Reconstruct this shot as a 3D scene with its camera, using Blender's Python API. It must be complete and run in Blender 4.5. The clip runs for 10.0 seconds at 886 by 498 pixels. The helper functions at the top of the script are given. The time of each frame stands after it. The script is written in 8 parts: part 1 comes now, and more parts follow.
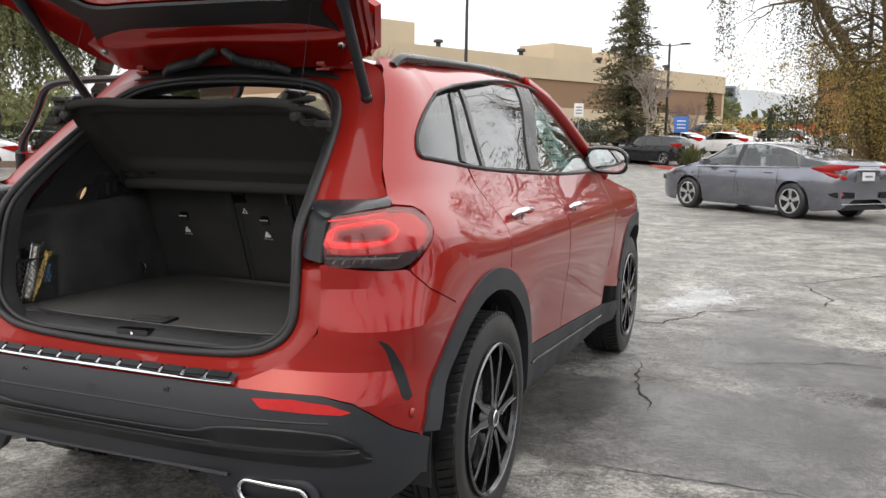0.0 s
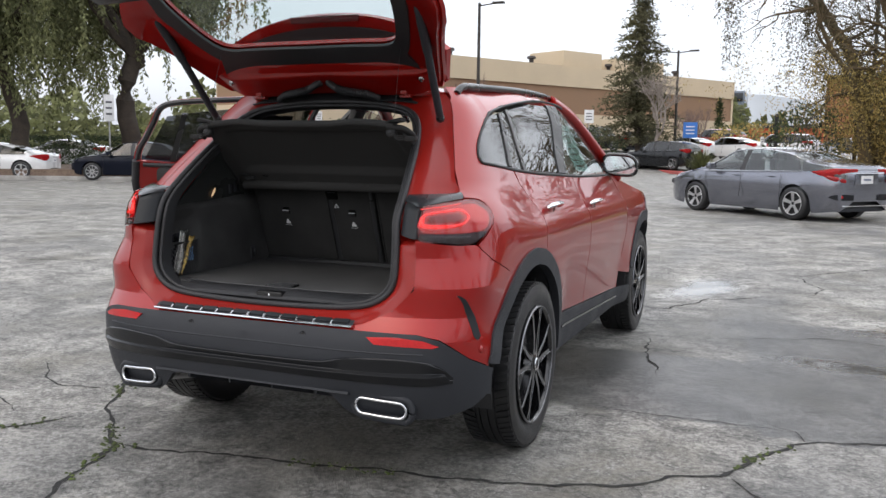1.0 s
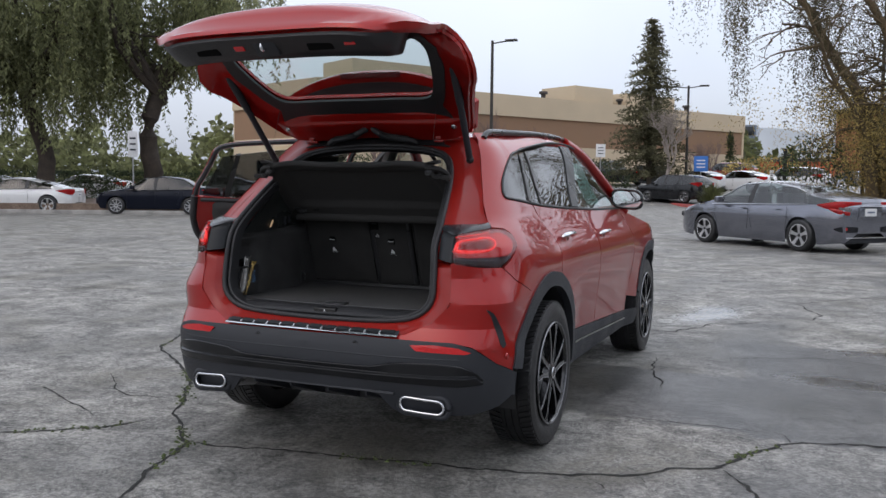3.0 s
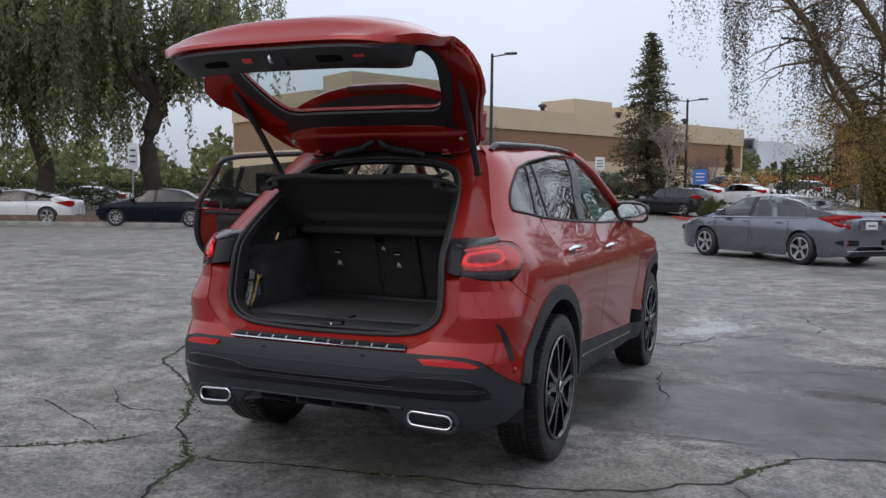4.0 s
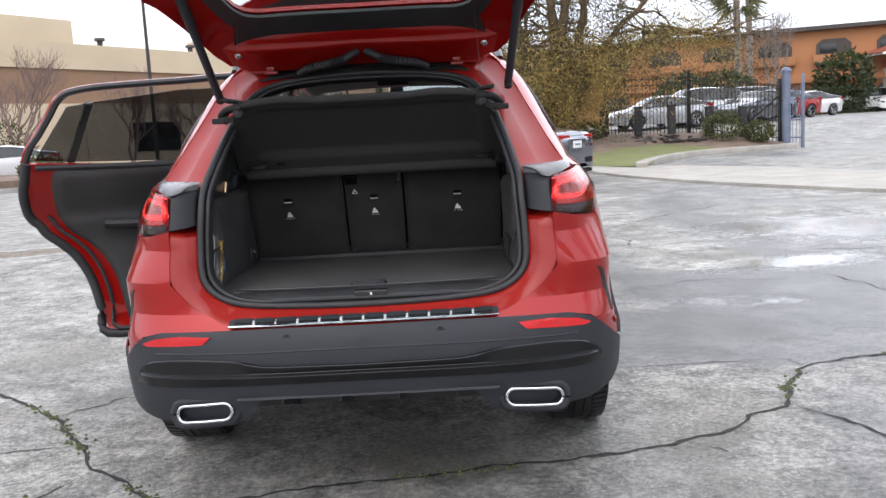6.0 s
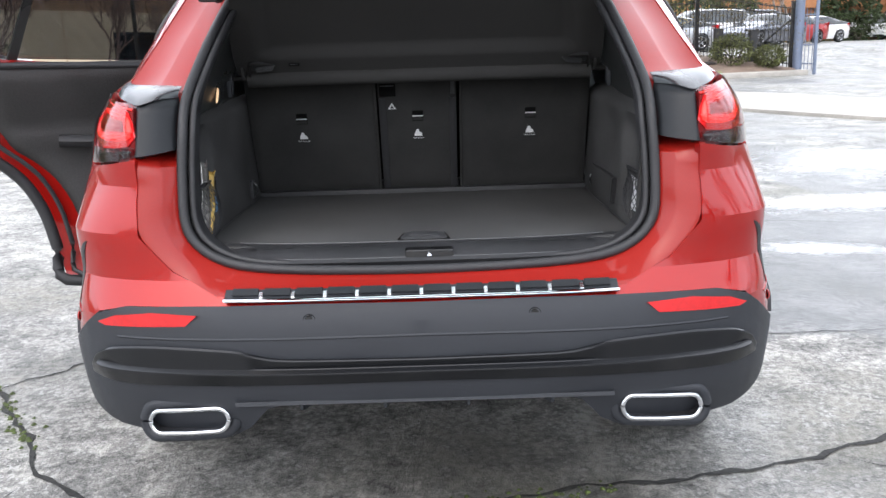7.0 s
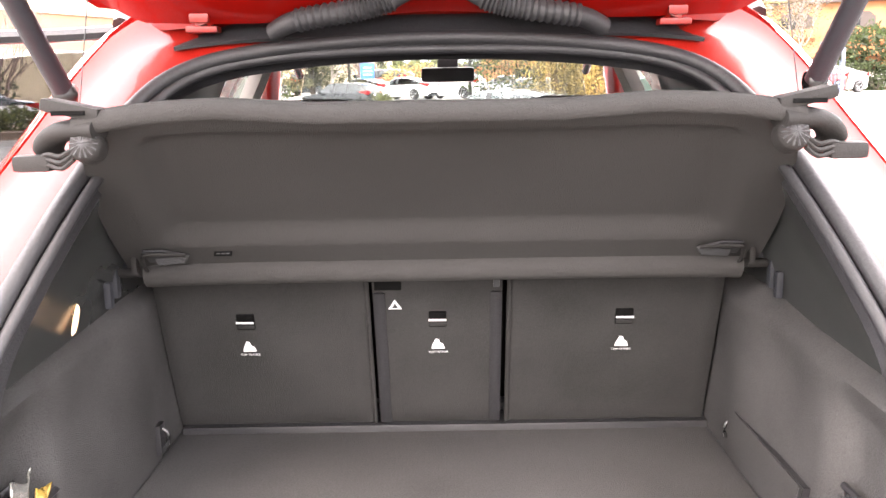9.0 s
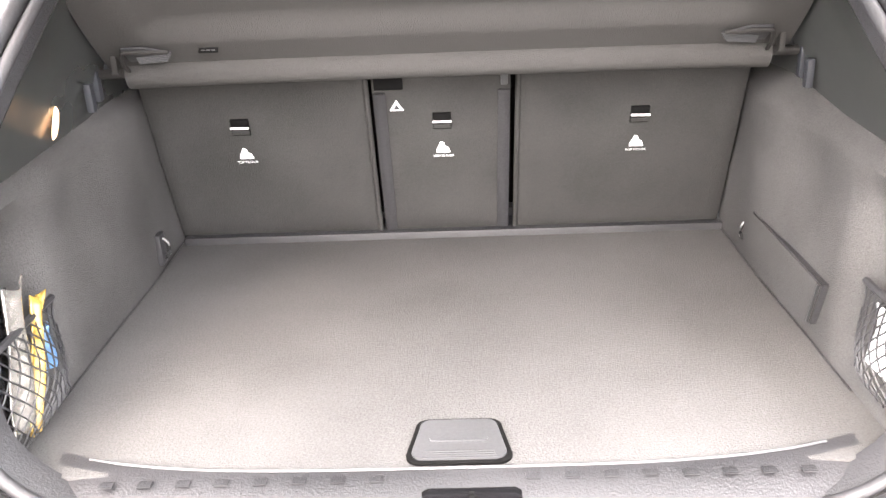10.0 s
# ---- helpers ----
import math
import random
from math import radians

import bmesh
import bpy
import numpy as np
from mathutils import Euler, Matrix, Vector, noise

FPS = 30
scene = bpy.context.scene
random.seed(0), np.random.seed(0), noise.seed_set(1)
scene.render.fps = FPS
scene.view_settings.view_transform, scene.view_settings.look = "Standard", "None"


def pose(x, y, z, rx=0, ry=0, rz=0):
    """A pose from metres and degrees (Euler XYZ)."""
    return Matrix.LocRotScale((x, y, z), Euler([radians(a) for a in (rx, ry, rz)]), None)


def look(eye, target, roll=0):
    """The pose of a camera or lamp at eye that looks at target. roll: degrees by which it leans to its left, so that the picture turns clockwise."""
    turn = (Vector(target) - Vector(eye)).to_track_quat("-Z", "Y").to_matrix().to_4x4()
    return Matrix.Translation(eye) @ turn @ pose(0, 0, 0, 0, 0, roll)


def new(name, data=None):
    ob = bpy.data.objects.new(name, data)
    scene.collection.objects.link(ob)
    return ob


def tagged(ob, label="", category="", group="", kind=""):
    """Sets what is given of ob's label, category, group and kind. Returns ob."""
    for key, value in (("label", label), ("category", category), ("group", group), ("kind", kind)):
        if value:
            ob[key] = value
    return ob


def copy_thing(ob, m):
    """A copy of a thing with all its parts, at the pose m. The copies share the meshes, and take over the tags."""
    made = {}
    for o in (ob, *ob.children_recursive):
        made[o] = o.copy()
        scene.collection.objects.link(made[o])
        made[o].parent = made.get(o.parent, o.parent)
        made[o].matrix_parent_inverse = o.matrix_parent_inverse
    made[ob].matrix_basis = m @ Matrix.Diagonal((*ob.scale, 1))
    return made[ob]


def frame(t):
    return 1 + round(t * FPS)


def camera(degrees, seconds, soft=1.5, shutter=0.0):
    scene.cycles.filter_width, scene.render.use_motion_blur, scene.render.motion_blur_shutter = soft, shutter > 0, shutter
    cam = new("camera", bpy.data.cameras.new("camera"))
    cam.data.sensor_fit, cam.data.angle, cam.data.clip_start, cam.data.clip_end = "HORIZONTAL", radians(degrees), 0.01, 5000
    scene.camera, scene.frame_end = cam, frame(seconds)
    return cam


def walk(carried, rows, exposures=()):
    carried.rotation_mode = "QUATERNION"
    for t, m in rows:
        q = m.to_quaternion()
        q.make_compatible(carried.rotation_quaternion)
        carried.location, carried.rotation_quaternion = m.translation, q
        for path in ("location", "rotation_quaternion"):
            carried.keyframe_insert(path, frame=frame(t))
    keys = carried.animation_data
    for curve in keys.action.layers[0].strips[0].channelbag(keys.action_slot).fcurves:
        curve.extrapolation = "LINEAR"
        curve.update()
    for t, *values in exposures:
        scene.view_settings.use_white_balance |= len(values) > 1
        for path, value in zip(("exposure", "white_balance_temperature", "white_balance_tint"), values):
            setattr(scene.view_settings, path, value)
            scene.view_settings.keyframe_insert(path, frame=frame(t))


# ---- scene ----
cam = camera(54.1, 10.0)
PATH = [
    (0, (1.829, -2.749, 1.307), (1.087, -0.908, 1.061), 1.0),
    (0.5, (1.87, -3.242, 1.317), (1.121, -1.404, 1.072), 0.9),
    (1, (1.99, -3.651, 1.318), (1.226, -1.817, 1.086), 0.7),
    (1.5, (2.057, -3.948, 1.318), (1.271, -2.12, 1.122), 0.5),
    (2, (2.095, -4.153, 1.334), (1.309, -2.324, 1.143), 0.5),
    (2.5, (2.145, -4.237, 1.335), (1.352, -2.409, 1.161), 0.5),
    (4, (2.094, -4.227, 1.335), (1.302, -2.395, 1.208), 0.7),
    (4.5, (1.776, -4.241, 1.307), (1.06, -2.377, 1.193), 0.9),
    (5, (1.261, -4.247, 1.304), (0.824, -2.299, 1.176), -0.5),
    (5.5, (0.74, -4.05, 1.301), (0.476, -2.076, 1.115), -1.9),
    (6, (0.313, -3.731, 1.28), (0.292, -1.75, 1.006), -3.1),
    (6.2, (0.204, -3.564, 1.223), (0.216, -1.587, 0.924), -3.2),
    (7.3, (0.045, -2.49, 1.21), (0.045, -0.548, 0.734), -1.5),
    (7.5, (0.064, -2.301, 1.238), (0.057, -0.358, 0.762), -1.7),
    (8, (0.085, -1.946, 1.353), (0.008, 0.01, 0.94), -1.3),
    (8.5, (0.047, -1.711, 1.427), (-0.009, 0.267, 1.141), -0.8),
    (9, (0.009, -1.607, 1.438), (-0.002, 0.36, 1.075), -1.0),
    (9.5, (0.016, -1.559, 1.421), (-0.003, 0.354, 0.837), -1.7),
    (10, (0.019, -1.54, 1.384), (-0.028, 0.311, 0.627), -2.3),
]
EXPOSURES = [(0.0, 0.60, 6700, 10), (0.5, 0.62, 6500, 11), (1.0, 0.46, 6300, 11), (2.5, 0.12, 6050, 12), (4.0, -0.26, 6000, 12), (4.5, -0.15, 6000, 12), (5.5, 0.55, 6100, 12), (6.0, 0.92, 6150, 12), (6.4, 1.05, 6150, 12), (7.4, 1.86, 6000, 9), (8.0, 2.84, 6500, 8), (8.5, 3.52, 6950, 20), (9.0, 3.68, 7000, 20), (9.5, 4.60, 6950, 18), (10.0, 4.42, 6900, 16)]
walk(cam, [(t, look(eye, target, roll)) for t, eye, target, roll in PATH], EXPOSURES)

# ---- light: an overcast day ----
SUN_HEIGHT, SUN_TURN = radians(48), radians(200)
world = bpy.data.worlds.new("overcast_sky")
scene.world = world
world.use_nodes = True
wn, wl = world.node_tree.nodes, world.node_tree.links
wn.clear()
sky = wn.new("ShaderNodeTexSky")
sky.sky_type, sky.sun_disc, sky.sun_elevation, sky.sun_rotation = "NISHITA", False, SUN_HEIGHT, SUN_TURN
sky.dust_density = 5.0
sky_bg = wn.new("ShaderNodeBackground")
sky_bg.inputs["Strength"].default_value = 0.05
wl.new(sky.outputs[0], sky_bg.inputs[0])
# the cloud deck: brighter overhead, greyer and bluer at the horizon, softly mottled
geo = wn.new("ShaderNodeTexCoord")
sep = wn.new("ShaderNodeSeparateXYZ")
wl.new(geo.outputs["Generated"], sep.inputs[0])
ramp = wn.new("ShaderNodeValToRGB")
wl.new(sep.outputs["Z"], ramp.inputs[0])
ramp.color_ramp.elements[0].position, ramp.color_ramp.elements[0].color = 0.0, (0.53, 0.55, 0.595, 1)
ramp.color_ramp.elements[1].position, ramp.color_ramp.elements[1].color = 0.28, (0.975, 0.98, 0.99, 1)
mid = ramp.color_ramp.elements.new(0.10)
mid.color = (0.725, 0.74, 0.775, 1)
cloud = wn.new("ShaderNodeTexNoise")
cloud.inputs["Scale"].default_value, cloud.inputs["Detail"].default_value = 3.0, 5.0
wl.new(geo.outputs["Generated"], cloud.inputs["Vector"])
mott = wn.new("ShaderNodeMapRange")
mott.inputs["To Min"].default_value, mott.inputs["To Max"].default_value = 0.86, 1.10
wl.new(cloud.outputs[0], mott.inputs["Value"])
deck = wn.new("ShaderNodeBackground")
wl.new(ramp.outputs[0], deck.inputs[0])
wl.new(mott.outputs[0], deck.inputs["Strength"])
both = wn.new("ShaderNodeAddShader")
wl.new(sky_bg.outputs[0], both.inputs[0])
wl.new(deck.outputs[0], both.inputs[1])
wout = wn.new("ShaderNodeOutputWorld")
wl.new(both.outputs[0], wout.inputs[0])

sun = new("sun", bpy.data.lights.new("sun", "SUN"))
sun.data.energy, sun.data.angle, sun.data.color = 0.6, radians(85), (1.0, 0.97, 0.93)
sun.matrix_world = look((-20 * math.sin(SUN_TURN), -20 * math.cos(SUN_TURN), 24), (0, 0, 0))


# ---- materials ----
def material(name, col, rough=0.5, metal=0.0, var=0.12, big=3.0, fine=60.0, bump=0.0, coat=0.0, spec=0.5, tint=None, rvar=0.1, rand=0.0, island=0.0):
    """A surface with variation at two scales in colour and roughness, and fine relief."""
    m = bpy.data.materials.new(name)
    m.use_nodes = True
    n, l = m.node_tree.nodes, m.node_tree.links
    p = n["Principled BSDF"]
    p.inputs["Metallic"].default_value = metal
    p.inputs["Coat Weight"].default_value = coat
    p.inputs["Coat Roughness"].default_value = 0.02
    p.inputs["Coat IOR"].default_value = 1.45
    p.inputs["Specular IOR Level"].default_value = spec
    co = n.new("ShaderNodeTexCoord")
    a, b = n.new("ShaderNodeTexNoise"), n.new("ShaderNodeTexNoise")
    for t, sc in ((a, big), (b, fine)):
        t.inputs["Scale"].default_value, t.inputs["Detail"].default_value = sc, 4.0
        l.new(co.outputs["Object"], t.inputs["Vector"])
    mix = n.new("ShaderNodeMix")
    mix.data_type = "RGBA"
    dark = tint or [c * (1 - 2 * var) for c in col]
    mix.inputs["A"].default_value, mix.inputs["B"].default_value = (*dark, 1), (*[min(c * (1 + var), 1) for c in col], 1)
    add = n.new("ShaderNodeMath")
    add.operation = "ADD"
    half = n.new("ShaderNodeMath")
    half.operation = "MULTIPLY"
    half.inputs[1].default_value = 0.5
    l.new(a.outputs[0], add.inputs[0])
    l.new(b.outputs[0], add.inputs[1])
    l.new(add.outputs[0], half.inputs[0])
    rg = n.new("ShaderNodeMapRange")
    rg.inputs["From Min"].default_value, rg.inputs["From Max"].default_value = 0.32, 0.68
    l.new(half.outputs[0], rg.inputs["Value"])
    l.new(rg.outputs[0], mix.inputs["Factor"])
    out = mix.outputs["Result"]
    if rand or island:
        hsv = n.new("ShaderNodeHueSaturation")
        mr = n.new("ShaderNodeMapRange")
        k = rand or island
        mr.inputs["To Min"].default_value, mr.inputs["To Max"].default_value = 1 - k, 1 + k
        if rand:
            l.new(n.new("ShaderNodeObjectInfo").outputs["Random"], mr.inputs["Value"])
        else:
            l.new(n.new("ShaderNodeNewGeometry").outputs["Random Per Island"], mr.inputs["Value"])
        l.new(mr.outputs[0], hsv.inputs["Value"])
        l.new(out, hsv.inputs["Color"])
        out = hsv.outputs[0]
    l.new(out, p.inputs["Base Color"])
    rr = n.new("ShaderNodeMapRange")
    rr.inputs["From Min"].default_value, rr.inputs["From Max"].default_value = 0.3, 0.7
    rr.inputs["To Min"].default_value, rr.inputs["To Max"].default_value = max(rough - rvar, 0.02), min(rough + rvar, 1)
    l.new(a.outputs[0], rr.inputs["Value"])
    l.new(rr.outputs[0], p.inputs["Roughness"])
    if bump:
        bp = n.new("ShaderNodeBump")
        bp.inputs["Strength"].default_value, bp.inputs["Distance"].default_value = min(bump, 1), 0.004
        l.new(b.outputs[0], bp.inputs["Height"])
        l.new(bp.outputs[0], p.inputs["Normal"])
    return m


def glass(name, tint, gloss=1.0):
    """A thin pane: tinted see-through, glossy by its Fresnel."""
    m = bpy.data.materials.new(name)
    m.use_nodes = True
    n, l = m.node_tree.nodes, m.node_tree.links
    n.clear()
    t, g, f, x, o = (n.new("ShaderNode" + k) for k in ("BsdfTransparent", "BsdfGlossy", "LayerWeight", "MixShader", "OutputMaterial"))
    t.inputs[0].default_value = (*tint, 1)
    g.inputs["Roughness"].default_value = 0.01
    f.inputs["Blend"].default_value = 0.5
    pw, mr = n.new("ShaderNodeMath"), n.new("ShaderNodeMapRange")
    pw.operation = "POWER"
    pw.inputs[1].default_value = 4.0
    mr.inputs["To Min"].default_value, mr.inputs["To Max"].default_value = 0.05 * gloss, 1.0
    l.new(f.outputs["Facing"], pw.inputs[0])
    l.new(pw.outputs[0], mr.inputs["Value"])
    l.new(mr.outputs[0], x.inputs[0])
    l.new(t.outputs[0], x.inputs[1])
    l.new(g.outputs[0], x.inputs[2])
    l.new(x.outputs[0], o.inputs[0])
    return m


def leafy(m, share=0.45):
    """Lets part of the light through a leaf material."""
    n, l = m.node_tree.nodes, m.node_tree.links
    p, o = n["Principled BSDF"], n["Material Output"]
    src = p.inputs["Base Color"].links[0].from_socket
    t, x = n.new("ShaderNodeBsdfTranslucent"), n.new("ShaderNodeMixShader")
    l.new(src, t.inputs[0])
    x.inputs[0].default_value = share
    l.new(p.outputs[0], x.inputs[1])
    l.new(t.outputs[0], x.inputs[2])
    l.new(x.outputs[0], o.inputs["Surface"])
    return m


def emitter(name, col, strength):
    m = bpy.data.materials.new(name)
    m.use_nodes = True
    p = m.node_tree.nodes["Principled BSDF"]
    p.inputs["Base Color"].default_value = (*col, 1)
    p.inputs["Emission Color"].default_value, p.inputs["Emission Strength"].default_value = (*col, 1), strength
    return m


def asphalt_material():
    m = bpy.data.materials.new("wet_asphalt")
    m.use_nodes = True
    n, l = m.node_tree.nodes, m.node_tree.links
    p = n["Principled BSDF"]
    co = n.new("ShaderNodeTexCoord")

    def tex(scale, detail=5.0, kind="ShaderNodeTexNoise", stretch=None):
        t = n.new(kind)
        t.inputs["Scale"].default_value = scale
        if kind == "ShaderNodeTexNoise":
            t.inputs["Detail"].default_value = detail
        if stretch:
            mp = n.new("ShaderNodeMapping")
            mp.inputs["Scale"].default_value = stretch
            mp.inputs["Rotation"].default_value = (0, 0, radians(-35))
            l.new(co.outputs["Object"], mp.inputs["Vector"])
            l.new(mp.outputs[0], t.inputs["Vector"])
        else:
            l.new(co.outputs["Object"], t.inputs["Vector"])
        return t.outputs[0]

    def rng(v, a, b, c, d):
        r = n.new("ShaderNodeMapRange")
        for k, x in zip(("From Min", "From Max", "To Min", "To Max"), (a, b, c, d)):
            r.inputs[k].default_value = x
        l.new(v, r.inputs["Value"])
        return r.outputs[0]

    def math_(op, a, b):
        k = n.new("ShaderNodeMath")
        k.operation = op
        l.new(a, k.inputs[0])
        if isinstance(b, float):
            k.inputs[1].default_value = b
        else:
            l.new(b, k.inputs[1])
        return k.outputs[0]

    patches, streaks = tex(0.35, 6.0), tex(0.8, 6.0, stretch=(1.0, 0.22, 1))
    grit, stone = tex(38.0, 4.0), tex(150.0, 3.0)
    spots, blots = tex(2.6, 9.0), tex(11.0, 9.0)
    wet = rng(math_("ADD", math_("MULTIPLY", patches, 0.6), math_("MULTIPLY", streaks, 0.4)), 0.44, 0.60, 0.0, 1.0)
    sp = n.new("ShaderNodeSeparateXYZ")
    l.new(co.outputs["Object"], sp.inputs[0])
    wet = math_("ADD", wet, rng(sp.outputs["X"], -1.3, 2.1, -0.62, -0.10))  # the lot drains towards the driveway

    def strip(x0, x1, y0, y1, turn):
        """A repaired strip of newer, darker asphalt with a ragged edge."""
        mp = n.new("ShaderNodeMapping")
        mp.vector_type = "TEXTURE"
        mp.inputs["Location"].default_value, mp.inputs["Scale"].default_value, mp.inputs["Rotation"].default_value = ((x0 + x1) / 2, (y0 + y1) / 2, 0), (1, 1, 1), (0, 0, radians(turn))
        l.new(co.outputs["Object"], mp.inputs["Vector"])
        ab = n.new("ShaderNodeVectorMath")
        ab.operation = "ABSOLUTE"
        l.new(mp.outputs[0], ab.inputs[0])
        xyz = n.new("ShaderNodeSeparateXYZ")
        l.new(ab.outputs[0], xyz.inputs[0])
        inside = math_("MAXIMUM", math_("SUBTRACT", xyz.outputs["X"], (x1 - x0) / 2), math_("SUBTRACT", xyz.outputs["Y"], (y1 - y0) / 2))
        return rng(math_("ADD", inside, math_("MULTIPLY", math_("SUBTRACT", blots, 0.5), 0.22)), -0.05, 0.03, 1.0, 0.0)
    patch = math_("MAXIMUM", strip(-1.2, 3.1, 0.62, 2.02, 0), strip(1.74, 4.3, 0.62, 3.5, 4))
    patch = math_("MAXIMUM", patch, strip(3.0, 6.4, 3.2, 5.4, 8))
    wet = math_("ADD", wet, math_("MULTIPLY", patch, 0.85))
    cl = n.new("ShaderNodeClamp")
    l.new(wet, cl.inputs[0])
    wet = cl.outputs[0]

    def low_spot(x, y, rx, ry, turn):
        mp = n.new("ShaderNodeMapping")
        mp.vector_type = "TEXTURE"
        mp.inputs["Location"].default_value, mp.inputs["Scale"].default_value, mp.inputs["Rotation"].default_value = (x, y, 0), (rx, ry, 1), (0, 0, radians(turn))
        l.new(co.outputs["Object"], mp.inputs["Vector"])
        ln = n.new("ShaderNodeVectorMath")
        ln.operation = "LENGTH"
        l.new(mp.outputs[0], ln.inputs[0])
        return rng(ln.outputs["Value"], 0.0, 1.4, 1.0, 0.0)
    pool = low_spot(4.7, 5.6, 2.5, 1.6, -8)
    for spot in ((1.15, 5.0, 0.45, 1.3, -12), (8.2, 6.8, 2.6, 0.7, -15), (2.3, 2.15, 0.55, 0.22, -10), (3.2, 3.6, 1.3, 0.5, 12), (-5.5, 7.0, 2.6, 0.8, 20)):
        pool = math_("MAXIMUM", pool, low_spot(*spot))
    pool = rng(math_("ADD", pool, math_("MULTIPLY", math_("ADD", spots, blots), 0.5)), 0.92, 1.22, 0.0, 1.0)
    tone = math_("ADD", math_("ADD", math_("MULTIPLY", blots, 0.24), math_("MULTIPLY", grit, 0.28)), math_("ADD", math_("MULTIPLY", stone, 0.26), math_("MULTIPLY", spots, 0.24)))
    ramp = n.new("ShaderNodeValToRGB")
    e = ramp.color_ramp.elements
    e[0].position, e[0].color = 0.40, (0.024, 0.0235, 0.022, 1)
    e[1].position, e[1].color = 0.60, (0.43, 0.415, 0.375, 1)
    k = e.new(0.51)
    k.color = (0.185, 0.180, 0.166, 1)
    l.new(tone, ramp.inputs[0])
    mix = n.new("ShaderNodeMix")
    mix.data_type, mix.blend_type = "RGBA", "MULTIPLY"
    mix.inputs["B"].default_value = (0.34, 0.348, 0.365, 1)
    l.new(wet, mix.inputs["Factor"])
    # pale and dark stones of the wearing course
    cells = n.new("ShaderNodeTexVoronoi")
    cells.inputs["Scale"].default_value = 95.0
    l.new(co.outputs["Object"], cells.inputs["Vector"])
    bw = n.new("ShaderNodeSeparateColor")
    l.new(cells.outputs["Color"], bw.inputs[0])
    chips = n.new("ShaderNodeMix")
    chips.data_type = "RGBA"
    chips.inputs["B"].default_value = (0.42, 0.41, 0.39, 1)
    l.new(math_("MULTIPLY", rng(bw.outputs[0], 0.82, 0.95, 0.0, 0.95), rng(spots, 0.40, 0.62, 0.25, 1.0)), chips.inputs["Factor"])
    l.new(ramp.outputs[0], chips.inputs["A"])
    # brownish silt and algae lying in broad patches
    silt = n.new("ShaderNodeMix")
    silt.data_type = "RGBA"
    silt.inputs["B"].default_value = (0.105, 0.098, 0.070, 1)
    l.new(math_("MULTIPLY", rng(tex(1.1, 8.0), 0.50, 0.64, 0.0, 0.55), rng(blots, 0.38, 0.60, 0.2, 1.0)), silt.inputs["Factor"])
    l.new(chips.outputs["Result"], silt.inputs["A"])
    l.new(silt.outputs["Result"], mix.inputs["A"])
    l.new(mix.outputs["Result"], p.inputs["Base Color"])
    l.new(math_("MULTIPLY", rng(wet, 0.0, 1.0, 0.64, 0.30), rng(pool, 0.0, 1.0, 1.0, 0.16)), p.inputs["Roughness"])
    p.inputs["Specular IOR Level"].default_value = 0.42
    bp = n.new("ShaderNodeBump")
    bp.inputs["Distance"].default_value = 0.018
    l.new(math_("MULTIPLY", rng(wet, 0, 1, 1.0, 0.62), rng(pool, 0.0, 1.0, 1.0, 0.07)), bp.inputs["Strength"])
    l.new(tone, bp.inputs["Height"])
    l.new(bp.outputs[0], p.inputs["Normal"])
    return m


ASPHALT = asphalt_material()
RED = material("red_metallic_paint", (0.285, 0.0060, 0.0036), 0.40, 0.40, 0.04, 2.0, 900.0, 0.0, 0.92, 0.05, rvar=0.02)
RED.node_tree.nodes["Principled BSDF"].inputs["Coat IOR"].default_value = 1.51
RED.node_tree.nodes["Principled BSDF"].inputs["Coat Roughness"].default_value = 0.008
JAMB_RED = material("red_jamb_paint", (0.25, 0.009, 0.005), 0.45, 0.0, 0.05, 3.0, 300.0, 0.0, 0.45, 0.2)
ALLOY = material("dark_machined_alloy", (0.22, 0.22, 0.23), 0.3, 1.0, 0.1, 6, 200)
PILLAR = material("smooth_black_pillar_plastic", (0.020, 0.021, 0.021), 0.28, 0, 0.2, 4, 300, 0.1)
SATIN_TRIM = material("satin_black_trim_plastic", (0.030, 0.032, 0.031), 0.30, 0, 0.08, 2, 30, 0.0, rvar=0.05)
SIDE_FELT = material("grey_side_felt", (0.066, 0.065, 0.064), 0.95, 0, 0.25, 6, 450, 0.6, spec=0.15)
BLACK_PLASTIC = material("grained_black_plastic", (0.024, 0.026, 0.031), 0.50, 0, 0.12, 3, 700, 0.25, spec=0.36)
BLOCK_PLASTIC = material("wet_black_block_plastic", (0.014, 0.0155, 0.018), 0.42, 0, 0.2, 6, 500, 0.15, spec=0.3)
LEDGE_PLASTIC = material("wet_grey_ledge_plastic", (0.024, 0.025, 0.028), 0.22, 0, 0.15, 6, 300, 0.05, 0.2)
GLOSS_BLACK = material("gloss_black_trim", (0.008, 0.008, 0.009), 0.08, 0, 0.1, 3, 60, 0, 0.6, rvar=0.03)
BAND_BLACK = material("piano_black_band", (0.007, 0.0075, 0.009), 0.20, 0, 0.1, 3, 60, 0, 0.0, 0.40, rvar=0.04)
RUBBER = material("black_rubber", (0.022, 0.022, 0.024), 0.55, 0, 0.2, 5, 200, 0.2)
TYRE = material("wet_tyre_rubber", (0.016, 0.016, 0.017), 0.42, 0, 0.3, 6, 150, 0.3)
CHROME = material("chrome", (0.72, 0.73, 0.75), 0.08, 1.0, 0.04, 4, 80, rvar=0.04)
STEEL = material("brushed_steel", (0.55, 0.55, 0.56), 0.25, 1.0, 0.1, 6, 200)
